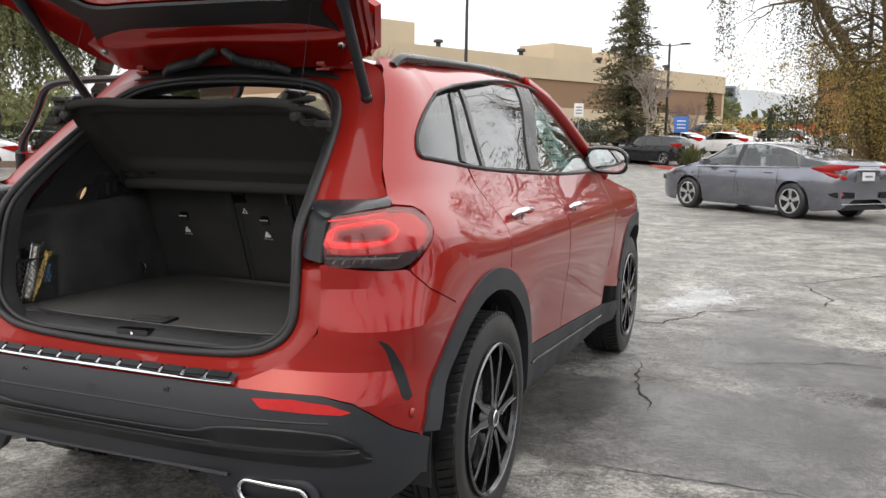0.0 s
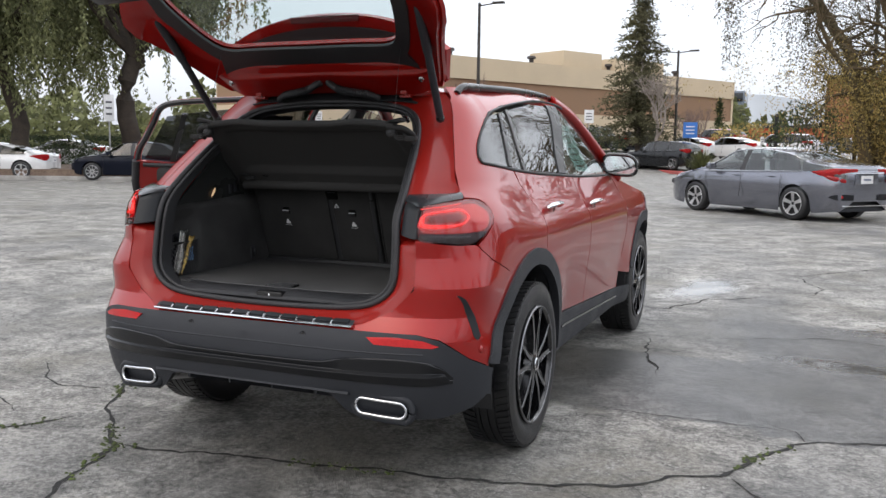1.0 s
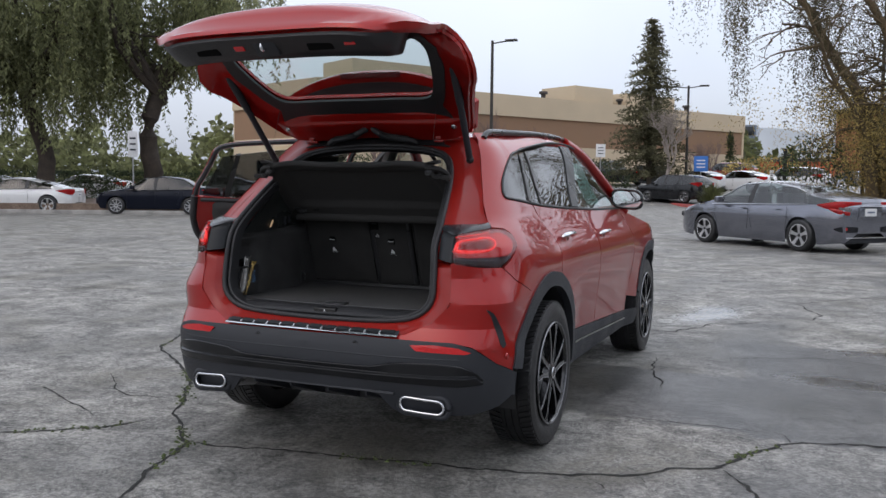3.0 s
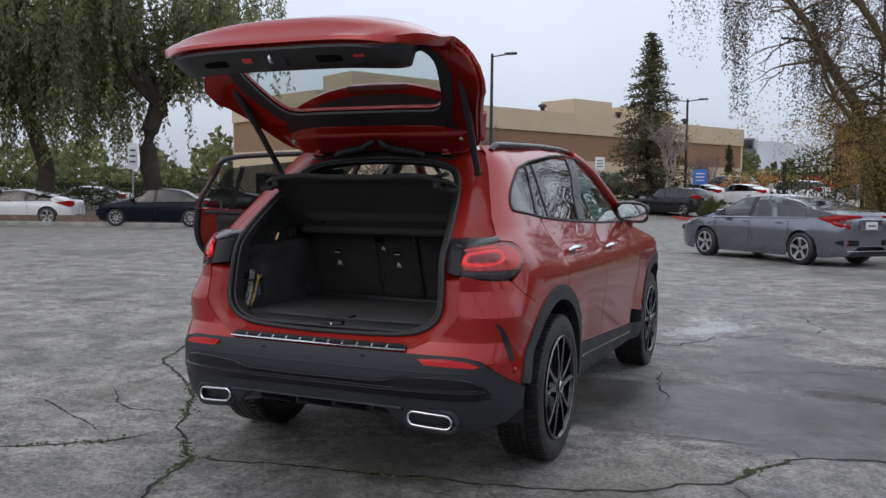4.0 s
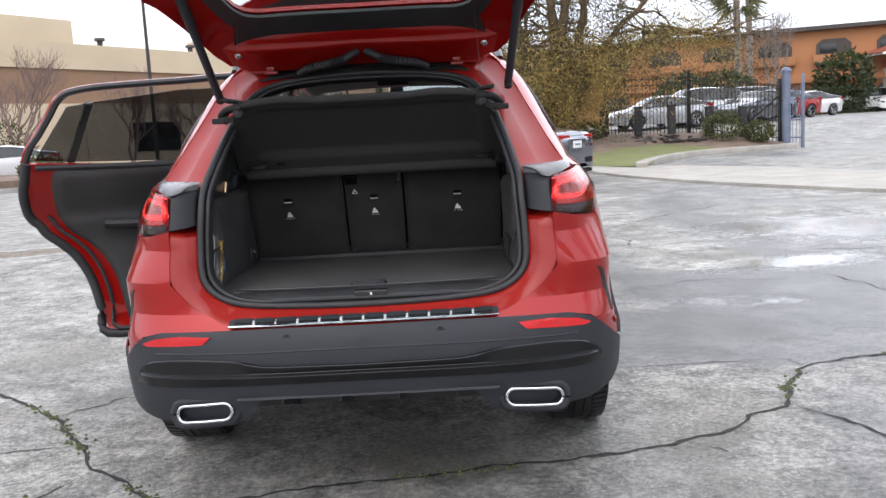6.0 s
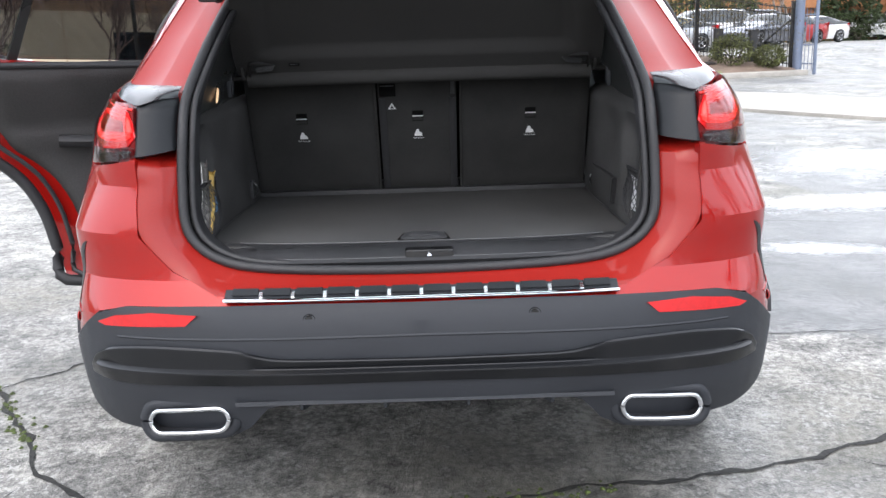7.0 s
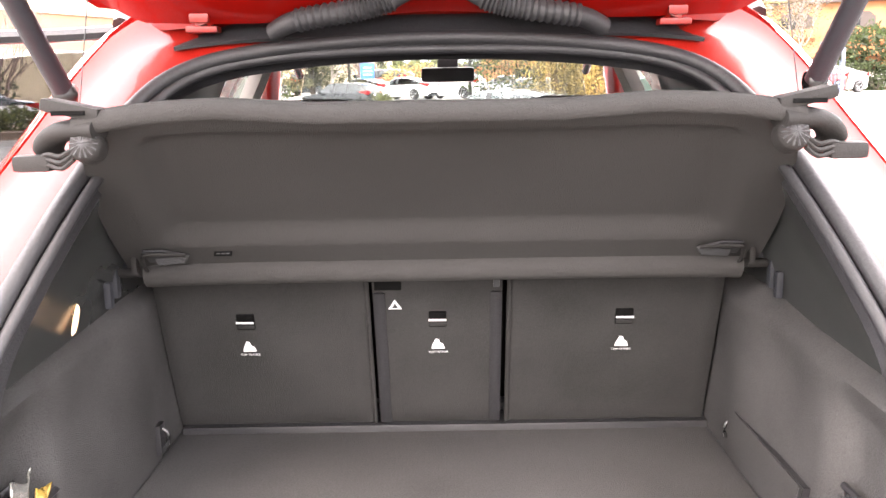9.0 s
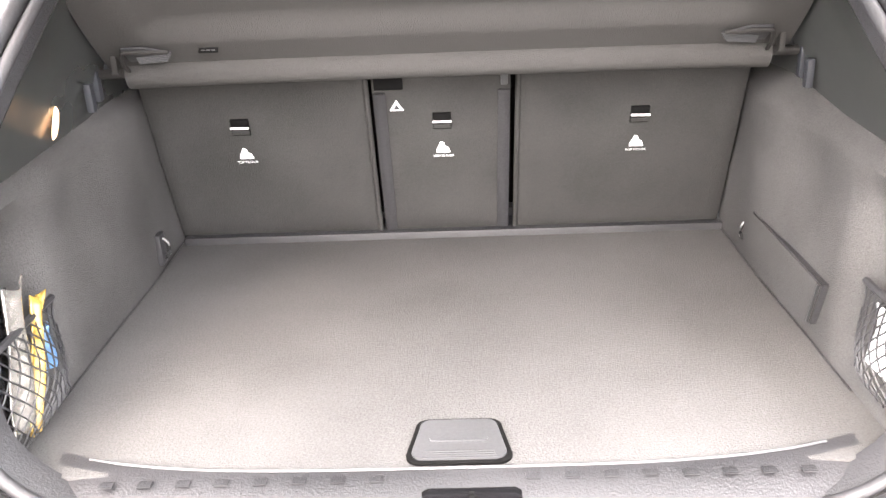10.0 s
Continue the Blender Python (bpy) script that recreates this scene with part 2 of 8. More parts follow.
CARPET = material("charcoal_carpet", (0.074, 0.0735, 0.073), 0.95, 0, 0.20, 3.5, 320, 0.4, spec=0.15)
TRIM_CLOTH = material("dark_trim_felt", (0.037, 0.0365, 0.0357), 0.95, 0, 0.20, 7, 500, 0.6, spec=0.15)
SHELF_CLOTH = material("parcel_shelf_felt", (0.038, 0.037, 0.036), 0.95, 0, 0.12, 2.0, 500, 0.5, spec=0.15)
SHELF_PLASTIC = material("matt_dark_shelf_plastic", (0.017, 0.0162, 0.0155), 0.62, 0, 0.15, 5, 500, 0.3, spec=0.25)
HANDLE_GREY = material("grey_handle_plastic", (0.052, 0.053, 0.056), 0.45, 0, 0.1, 6, 200, 0.1)
DARK_TRIM = material("dark_cabin_plastic", (0.022, 0.022, 0.024), 0.5, 0, 0.2, 4, 300, 0.3)
HEADLINER = material("pale_headliner", (0.22, 0.21, 0.20), 0.95, 0, 0.1, 3, 300, 0.3)
LEATHER = material("black_seat_leather", (0.03, 0.029, 0.029), 0.5, 0, 0.2, 4, 150, 0.4)
TINTED = glass("privacy_glass", (0.36, 0.37, 0.38))
CLEAR = glass("clear_glass", (0.80, 0.84, 0.83))
LAMP_RED = material("red_lamp_lens", (0.50, 0.012, 0.014), 0.1, 0, 0.1, 6, 90, 0, 0.5)
LAMP_DARK = material("dark_red_lamp_lens", (0.10, 0.005, 0.006), 0.12, 0, 0.2, 6, 90, 0, 0.4)
LAMP_INNER = material("deep_red_lamp_chamber", (0.16, 0.006, 0.007), 0.4, 0, 0.2, 6, 90, 0, 0.0, 0.1)
MIRROR = material("silvered_mirror", (0.82, 0.84, 0.86), 0.03, 1.0, 0.02, 4, 80, rvar=0.01)
LAMP_GLOW = emitter("lit_red_light_guide", (1.0, 0.05, 0.04), 0.35)
LAMP_CLEAR = material("smoked_lamp_lens", (0.035, 0.035, 0.037), 0.12, 0.0, 0.3, 8, 120, 0, 0.5)
ZINC = material("zinc_plated_wire", (0.62, 0.62, 0.62), 0.4, 0.0, 0.1, 9, 90)
# near black that paints the shade inside slots and gaps; also the label's ground
VOID = material("recess_shade_and_label_black", (0.006, 0.006, 0.006), 0.9, 0, 0.2, 6, 90, 0, 0, 0.05)
LENS_RED = glass("red_lens_cover", (0.95, 0.46, 0.44), 1.6)
LENS_CLEAR = glass("clear_lens_cover", (0.62, 0.61, 0.61), 0.5)
WHITE_PRINT = material("white_print", (0.75, 0.75, 0.75), 0.6)


# ---- building helpers ----
def part(name, bm, mat, parent=None, label="", sharp=50):
    me = bpy.data.meshes.new(name)
    bmesh.ops.recalc_face_normals(bm, faces=bm.faces[:])
    bm.to_mesh(me)
    bm.free()
    return finish(name, me, mat, parent, label, sharp)


def finish(name, me, mat, parent=None, label="", sharp=50):
    me.materials.append(mat)
    me.shade_smooth()
    if sharp:
        me.set_sharp_from_angle(angle=radians(sharp))
    ob = new(name, me)
    if parent:
        ob.parent = parent
    if label:
        tagged(ob, label)
    return ob


def thing(name, label, category, at=None, group="", kind=""):
    ob = new(name)
    ob.empty_display_size = 0.1
    if at is not None:
        ob.matrix_world = at
    return tagged(ob, label, category, group, kind)


def boxes(*specs, bm=None):
    """Bevelled boxes (centre, size, bevel[, turn]) in one mesh."""
    bm = bm or bmesh.new()
    for c, s, b, *turn in specs:
        g = bmesh.ops.create_cube(bm, size=1.0)["verts"]
        m = Matrix.Translation(c) @ (turn[0].to_4x4() if turn else Matrix()) @ Matrix.Diagonal((*s, 1))
        bmesh.ops.transform(bm, matrix=m, verts=g)
        if b:
            ed = list({e for v in g for e in v.link_edges})
            bmesh.ops.bevel(bm, geom=ed, offset=b, segments=2, affect="EDGES", profile=0.7)
    return bm


def smooth_line(pts, n=6, closed=False):
    """A finer Catmull-Rom line through points."""
    pts = [Vector(p) for p in pts]
    out, k = [], len(pts)
    for i in range(k if closed else k - 1):
        a, b, c, d = ((pts[(i + j) % k] if closed else pts[min(max(i + j, 0), k - 1)]) for j in (-1, 0, 1, 2))
        for q in range(n):
            u = q / n
            out.append(0.5 * (2 * b + (c - a) * u + (2 * a - 5 * b + 4 * c - d) * u * u + (3 * b - a - 3 * c + d) * u**3))
    if not closed:
        out.append(pts[-1])
    return out


def tube(pts, radius, sides=8, closed=False, bm=None, flat=1.0, caps=True):
    """A swept round rod; radius may be a list."""
    bm = bm or bmesh.new()
    pts = [Vector(p) for p in pts]
    n = len(pts)
    rad = radius if isinstance(radius, (list, tuple)) else [radius] * n
    up = Vector((0.03, 0.02, 1))
    rings = []
    for i, p in enumerate(pts):
        d = (pts[(i + 1) % n] if closed or i < n - 1 else p) - (pts[i - 1] if closed or i > 0 else p)
        d = d.normalized() if d.length > 1e-9 else Vector((0, 0, 1))
        side = d.cross(up)
        if side.length < 0.05:
            side = d.cross(Vector((1, 0.1, 0)))
        side.normalize()
        top = side.cross(d).normalized()
        rings.append([bm.verts.new(p + rad[i] * (side * math.cos(a) + top * flat * math.sin(a))) for a in (2 * math.pi * k / sides for k in range(sides))])
    for i in range(n if closed else n - 1):
        a, b = rings[i], rings[(i + 1) % n]
        for k in range(sides):
            bm.faces.new((a[k], a[(k + 1) % sides], b[(k + 1) % sides], b[k]))
    if caps and not closed:
        bm.faces.new(rings[0][::-1])
        bm.faces.new(rings[-1])
    return bm


def lathe(profile, n=32, m=None, bm=None, closed=False):
    """Turns (radius, height) points round the x axis; height runs along x."""
    bm = bm or bmesh.new()
    rings = []
    for r, h in profile:
        rings.append([bm.verts.new((m or Matrix()) @ Vector((h, r * math.cos(a), r * math.sin(a)))) for a in (2 * math.pi * k / n for k in range(n))])
    for i in range(len(rings) - (0 if closed else 1)):
        a, b = rings[i], rings[(i + 1) % len(rings)]
        for k in range(n):
            bm.faces.new((a[k], a[(k + 1) % n], b[(k + 1) % n], b[k]))
    return bm


def sheet(f, nu, nv, thick=0.0, bm=None):
    """A surface f(u, v) over the unit square, with thickness against its normal."""
    bm = bm or bmesh.new()
    g = [[bm.verts.new(f(i / nu, j / nv)) for j in range(nv + 1)] for i in range(nu + 1)]
    fs = [bm.faces.new((g[i][j], g[i + 1][j], g[i + 1][j + 1], g[i][j + 1])) for i in range(nu) for j in range(nv)]
    if thick:
        bm.normal_update()
        bmesh.ops.solidify(bm, geom=fs, thickness=thick)
    return bm


def prism(outline, depth, m, bm=None, bevel=0.0):
    """A flat polygon (x, y) with depth along z, at the pose m."""
    bm = bm or bmesh.new()
    f = bm.faces.new([bm.verts.new((x, y, 0)) for x, y in outline])
    r = bmesh.ops.extrude_face_region(bm, geom=[f])
    vs = [v for v in r["geom"] if isinstance(v, bmesh.types.BMVert)]
    bmesh.ops.translate(bm, vec=(0, 0, depth), verts=vs)
    allv = vs + list(f.verts)
    if bevel:
        bmesh.ops.bevel(bm, geom=list({e for v in allv for e in v.link_edges}), offset=bevel, segments=2, affect="EDGES")
        allv = [v for v in bm.verts]
    bmesh.ops.transform(bm, matrix=m, verts=allv)
    return bm


def cloud_mesh(name, verts, faces, mat, parent=None, label=""):
    me = bpy.data.meshes.new(name)
    me.from_pydata(verts, [], faces)
    return finish(name, me, mat, parent, label, 0)


# ---- car body surface ----
def curve_at(t, tbl):
    """Smooth value of a table of (key, value) at t."""
    n = len(tbl)
    if t <= tbl[0][0]:
        return tbl[0][1]
    if t >= tbl[-1][0]:
        return tbl[-1][1]
    i = 0
    while t > tbl[i + 1][0]:
        i += 1
    def slope(k):
        if k == 0 or k == n - 1:
            j = min(k, n - 2)
            return (tbl[j + 1][1] - tbl[j][1]) / (tbl[j + 1][0] - tbl[j][0])
        a = (tbl[k][1] - tbl[k - 1][1]) / (tbl[k][0] - tbl[k - 1][0])
        b = (tbl[k + 1][1] - tbl[k][1]) / (tbl[k + 1][0] - tbl[k][0])
        return 0.0 if a * b <= 0 else 2 * a * b / (a + b)
    h = tbl[i + 1][0] - tbl[i][0]
    u = (t - tbl[i][0]) / h
    return ((2 * u**3 - 3 * u**2 + 1) * tbl[i][1] + (u**3 - 2 * u**2 + u) * h * slope(i)
            + (3 * u**2 - 2 * u**3) * tbl[i + 1][1] + (u**3 - u**2) * h * slope(i + 1))


WIDTH = [(0.15, 0.82), (0.25, 0.87), (0.36, 0.906), (0.60, 0.914), (0.75, 0.914), (0.88, 0.910), (0.945, 0.905), (0.99, 0.888), (1.02, 0.870),
         (1.07, 0.838), (1.20, 0.780), (1.35, 0.708), (1.47, 0.645), (1.53, 0.60), (1.58, 0.53)]
REAR = [(0.15, -0.76), (0.25, -0.80), (0.36, -0.845), (0.50, -0.875), (0.61, -0.873), (0.65, -0.845), (0.70, -0.815), (0.85, -0.805), (1.00, -0.79),
        (1.09, -0.765), (1.15, -0.69), (1.30, -0.49), (1.45, -0.30), (1.54, -0.20), (1.60, -0.16)]
LIFT = [(-0.10, 0.0), (0.35, 0.018), (0.80, 0.045), (1.30, 0.05), (1.60, 0.03), (2.10, 0.0)]
BOW, BOW_Y, FRONT_Y, NOSE = 4.2, 0.10, 2.75, 3.55


ARC = [(0.0, 0.0)]
for k in range(1, 401):
    a0, a1 = (math.pi / 2 * (k + j) / 400 for j in (-1, 0))
    c0, c1 = ((math.cos(a) ** (2 / BOW) if a < 1.5707 else 0.0, math.sin(a) ** (2 / BOW)) for a in (a0, a1))
    ARC.append((a1, ARC[-1][1] + 0.88 * math.hypot(c1[0] - c0[0], c1[1] - c0[1])))
MID = BOW_Y - ARC[-1][1]  # the s of the rear's middle


def body(s, z):
    """A point of the right half of the car's skin. s: metres along it from the rear wheel's axle; ahead along the side, minus round the rear corner."""
    ease = lambda v: (lambda q: q * q * (3 - 2 * q))(min(max(v, 0.0), 1.0))
    haunch = 0.050 * ease((0.20 - s) / 0.62) * ease((s + 0.84) / 0.08) * ease((z - 0.93) / 0.14) * ease((1.155 - z) / 0.04)
    w = curve_at(z - curve_at(s, LIFT) * ease((z - 1.25) / 0.25) - haunch, WIDTH)
    w -= 0.034 * ease((s - 0.28) / 0.40) * ease((2.25 - s) / 0.30) * ease((0.90 - z) / 0.42)  # the doors draw in towards the sill
    if s >= BOW_Y:
        if s > FRONT_Y:
            k = min((s - FRONT_Y) / (NOSE - FRONT_Y), 1.0)
            w *= max(1 - k**2.6, 0.0) ** (1 / 2.6) * 0.5 + 0.5 * (1 - 0.45 * k**2)
        return (w, s, z)
    want = min(BOW_Y - s, ARC[-1][1])
    lo, hi = 0, 400
    while hi - lo > 1:
        m = (lo + hi) // 2
        lo, hi = (m, hi) if ARC[m][1] <= want else (lo, m)
    a = ARC[lo][0] + (ARC[hi][0] - ARC[lo][0]) * (want - ARC[lo][1]) / (ARC[hi][1] - ARC[lo][1])
    r = curve_at(z - 0.4 * haunch, REAR)
    lean = min(max((0.955 - z) / 0.1575, 0.0), 1.0)
    under = 0.012 * ease((z - 0.66) / 0.1375) * ease((0.955 - z) / 0.16)  # stands out most along the crease under the lamp
    swell = (0.046 * lean**1.15 + under) * math.exp(-(((s + 0.62) / 0.20) ** 2))  # the fuller corner below the lamps
    flare = 0.024 * math.exp(-(((s + 0.47) / 0.10) ** 2)) * ease((0.64 - z) / 0.12)  # out to the arch's foot
    pod = 0.017 * ease((-0.52 - s) / 0.20) * ease((s + 0.832) / 0.030) * ease((z - 0.90) / 0.07) * ease((1.17 - z) / 0.06)  # the lamps stand out a little
    return (w * max(math.cos(a), 0.0) ** (2 / BOW) + 0.72 * swell + 0.9 * flare + 0.45 * pod, BOW_Y - (BOW_Y - r) * math.sin(a) ** (2 / BOW) - 0.69 * swell - 0.3 * flare - 0.89 * pod, z)


# ---- ground ----
ground = tagged(part("ground", sheet(lambda u, v: Vector(((u - 0.5) * 1600, (v - 0.5) * 1600, 0)), 8, 8), ASPHALT), "worn wet grey asphalt lot with cracks", "ground", kind="structure")
# ---- materials of the surroundings ----
CONCRETE = material("weathered_concrete", (0.33, 0.31, 0.275), 0.8, 0, 0.22, 1.5, 40, 0.4)
KERB_GREY = material("stained_kerb_concrete", (0.30, 0.29, 0.27), 0.85, 0, 0.3, 2.0, 40, 0.5)
KERB_RED = material("red_painted_kerb", (0.38, 0.07, 0.06), 0.7, 0, 0.3, 2.0, 30, 0.4)
MULCH = material("brown_bark_mulch", (0.17, 0.125, 0.095), 0.95, 0, 0.4, 2.0, 25, 1.0, tint=(0.07, 0.045, 0.03))
GRASS = material("short_lawn", (0.115, 0.135, 0.035), 0.9, 0, 0.35, 1.5, 30, 1.0, tint=(0.10, 0.085, 0.04))
CREAM = material("cream_stucco", (0.56, 0.455, 0.315), 0.9, 0, 0.06, 0.4, 30, 0.2)
TAN = material("tan_stucco", (0.27, 0.165, 0.098), 0.9, 0, 0.06, 0.4, 30, 0.2)
ORANGE = material("orange_stucco", (0.38, 0.175, 0.08), 0.9, 0, 0.08, 0.4, 30, 0.2)
ROOF_TILE = material("red_clay_tile", (0.33, 0.10, 0.06), 0.8, 0, 0.25, 2, 30, 0.3)
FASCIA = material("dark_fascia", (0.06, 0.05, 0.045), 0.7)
WINDOW_DARK = material("dark_window_glass", (0.02, 0.024, 0.028), 0.06, 0, 0.2, 0.5, 20)
BARK = material("dark_bark", (0.055, 0.042, 0.032), 0.95, 0, 0.35, 3, 30, 1.0)
BARK_MOSS = material("mossy_brown_bark", (0.12, 0.085, 0.045), 0.95, 0, 0.35, 3, 30, 1.0)
BARK_PALE = material("pale_grey_bark", (0.22, 0.18, 0.155), 0.95, 0, 0.2, 3, 40, 0.6)
PEPPER = leafy(material("weeping_grey_green_leaves", (0.215, 0.23, 0.105), 0.7, 0, 0.3, 0.25, 3, 0, tint=(0.10, 0.105, 0.05), island=0.5), 0.55)
OLIVE = leafy(material("dull_olive_leaves", (0.080, 0.064, 0.030), 0.7, 0, 0.4, 0.4, 3, 0, tint=(0.045, 0.042, 0.020), island=0.5), 0.35)
AUTUMN = leafy(material("olive_yellow_leaves", (0.33, 0.235, 0.075), 0.75, 0, 0.45, 0.4, 3, 0, tint=(0.20, 0.165, 0.055), island=0.5))
FIR = leafy(material("dark_conifer_needles", (0.135, 0.128, 0.068), 0.8, 0, 0.4, 0.6, 4, 0, island=0.4))
SHRUB = leafy(material("dark_green_leaves", (0.045, 0.065, 0.022), 0.6, 0, 0.3, 1, 6, 0, island=0.5))
SHRUB_PALE = leafy(material("sage_green_leaves", (0.12, 0.13, 0.05), 0.7, 0, 0.3, 1, 6, 0, island=0.5))
PALM = leafy(material("palm_fronds", (0.14, 0.15, 0.05), 0.6, 0, 0.3, 1, 6, 0, island=0.4))
IRON = material("black_iron", (0.018, 0.018, 0.02), 0.5, 0.3, 0.2, 5, 60)
POST_BLUE = material("blue_grey_post_paint", (0.14, 0.17, 0.24), 0.5, 0, 0.15, 3, 40)
POLE = material("dark_bronze_pole", (0.05, 0.045, 0.04), 0.5, 0.4, 0.2, 3, 40)
GALV = material("galvanised_pole", (0.35, 0.35, 0.35), 0.45, 0.6, 0.2, 3, 40)
SIGN_WHITE = material("white_sign_face", (0.72, 0.72, 0.72), 0.5)
SIGN_BLUE = material("blue_sign_face", (0.04, 0.16, 0.50), 0.5)
DARK_WOOD = material("dark_stained_post_wood", (0.035, 0.035, 0.038), 0.7, 0, 0.3, 4, 40, 0.4)
DARK_PRINT = material("dark_print", (0.05, 0.05, 0.06), 0.6)
# distance haze is put into the hills' pale colour
HILL = material("haze_tinted_hills", (0.56, 0.60, 0.64), 1.0, 0, 0.06, 0.01, 0.05, spec=0.0)
MOSS = material("green_moss", (0.06, 0.08, 0.02), 0.95, 0, 0.4, 5, 40, 1.0)
CRACK = material("crack_dirt", (0.022, 0.022, 0.020), 0.95, 0, 0.5, 3, 40, 1.0)


# ---- ground forms ----
def slab(name, outline, z0, z1, mat, label, cat, bevel=0.02, dome=0.0):
    """A raised patch of ground with an upright edge."""
    bm = bmesh.new()
    pts = smooth_line([(*p, 0) for p in outline], 3, True)
    lo = [bm.verts.new((p.x, p.y, z0)) for p in pts]
    hi = [bm.verts.new((p.x, p.y, z1)) for p in pts]
    n = len(pts)
    for i in range(n):
        bm.faces.new((lo[i], lo[(i + 1) % n], hi[(i + 1) % n], hi[i]))
    f = bm.faces.new(hi)
    if dome:
        c = sum((Vector((p.x, p.y, 0)) for p in pts), Vector()) / n
        r = bmesh.ops.inset_region(bm, faces=[f], thickness=0.8, use_even_offset=False)
        bmesh.ops.translate(bm, vec=(0, 0, dome), verts=list(f.verts))
    bmesh.ops.triangulate(bm, faces=[f])
    ob = part(name, bm, mat)
    return tagged(ob, label, cat, kind="structure")


def kerb(name, line, w, h, mat, label):
    """A kerb of square section with a worn edge along a line."""
    pts = smooth_line([(*p, 0) for p in line], 6)
    bm = bmesh.new()
    rings = []
    for i, p in enumerate(pts):
        d = (pts[min(i + 1, len(pts) - 1)] - pts[max(i - 1, 0)]).normalized()
        s = Vector((d.y, -d.x, 0))
        rings.append([bm.verts.new(p + s * a + Vector((0, 0, b))) for a, b in ((0.12, -0.02), (0.12, h - 0.02), (0.10, h), (-w, h), (-w, -0.02))])
    for a, b in zip(rings, rings[1:]):
        for k in range(4):
            bm.faces.new((a[k], a[k + 1], b[k + 1], b[k]))
    bm.faces.new(rings[0])
    bm.faces.new(rings[-1][::-1])
    return tagged(part(name, bm, mat), label, "kerb", kind="structure")


LEFT_KERB = [(-60, 3.0), (-40, 12.0), (-25.2, 18.6), (-19.3, 21.4), (-14.2, 23.6), (-10.5, 26.5), (-9.6, 30.5), (-12.5, 37.0), (-16.5, 44.0)]
slab("planting_bed", LEFT_KERB + [(-22.5, 46.5), (-24.0, 39.5), (-21.0, 33.0), (-26.0, 28.5), (-40, 22.5), (-60, 13.5)], -0.02, 0.13, MULCH, "brown mulch planting bed behind the kerb", "ground", dome=0.25)
def lot_z(x, y):
    """Height of the far car park, which rises a little beyond the island."""
    e = lambda v: (lambda k: k * k * (3 - 2 * k))(min(max(v, 0.0), 1.0))
    return (0.80 * e((y - 46.5) / 9) + 0.5 * e((y - 57.5) / 7)) * e((x + 16) / 3) * e((9 - x) / 3) * e((84 - y) / 8)


tagged(part("far_lot_ground", sheet(lambda u, v: Vector((-17 + 27 * u, 45.5 + 39 * v, 0.005 + lot_z(-17 + 27 * u, 45.5 + 39 * v))), 36, 48), ASPHALT), "asphalt of the far car park rising a little", "ground", kind="structure")
kerb("kerb_left", LEFT_KERB, 0.16, 0.15, KERB_GREY, "stained concrete kerb of the planting bed")
slab("pavement", [(3.9, 17.2), (4.75, 13.5), (5.95, 10.6), (8.0, 7.0), (12, 1.5), (18, -5.0), (20.5, -3.0), (14.5, 3.5), (10.6, 9.0), (8.6, 12.6), (7.4, 15.9), (5.5, 18.9), (3.8, 20.3)], -0.02, 0.055, CONCRETE, "pale concrete pavement and driveway apron", "pavement")
LAWN_EDGE = [(5.20, 18.1), (5.55, 19.3), (6.5, 21.4), (7.7, 23.3), (9.0, 24.6), (10.2, 25.2), (11.5, 25.6), (12.1, 26.0)]


def drive_z(x, y):
    """Height of the drive and car park beyond the gate, which climb away from the lot."""
    e = lambda v: (lambda k: k * k * (3 - 2 * k))(min(max(v, 0.0), 1.0))
    return 0.86 * e((y - 26.6) / 10.5) * e((x - 3.0) / 4)


def bank(name, front, back, swell, mat, label, cat):
    """Ground between two lines of points, swelling between them."""
    lo, hi = smooth_line(front, 8), smooth_line(back, 8)
    n = len(lo) - 1

    def f(u, v):
        i = min(int(round(u * n)), n)
        q = lo[i].lerp(hi[i], v)
        q.z += swell * math.sin(math.pi * v) + 0.05 * (noise.noise(Vector((q.x * 1.1, q.y * 1.1, 2.0))) + 0.5 * noise.noise(Vector((q.x * 3.5, q.y * 3.5, 7.0)))) * min(1, 6 * v) * min(1, 6 * u) * min(1, 6 * (1 - u))
        return q
    return tagged(part(name, sheet(f, n, 14), mat, sharp=0), label, cat, kind="structure")


bank("lawn", [(2.6, 22.8, 0.04), (4.2, 20.2, 0.06), (5.30, 18.35, 0.09), (6.45, 21.5, 0.15), (7.6, 23.4, 0.16), (9.0, 24.75, 0.17)],
     [(2.4, 24.8, 0.14), (4.0, 24.0, 0.22), (5.17, 24.0, 0.29), (6.4, 25.2, 0.36), (7.9, 26.0, 0.34), (9.2, 25.5, 0.22)], 0.02, GRASS, "short worn green lawn strip", "lawn")
bank("shrub_bed", [(0.6, 25.4, 0.06), (2.4, 24.75, 0.14), (4.0, 23.95, 0.21), (5.17, 23.95, 0.28), (6.4, 25.15, 0.35), (7.9, 25.95, 0.33), (9.1, 25.0, 0.17), (10.5, 25.4, 0.16), (11.8, 25.9, 0.14)],
     [(0.4, 33.0, 0.1), (2.0, 31.6, 0.45), (3.8, 30.6, 0.72), (5.2, 30.2, 0.78), (6.6, 29.8, 0.78), (7.9, 29.5, 0.76), (9.2, 29.0, 0.72), (10.8, 28.2, 0.50), (11.9, 26.9, 0.10)], 0.10, MULCH, "brown bark bed rising to the fence", "ground")
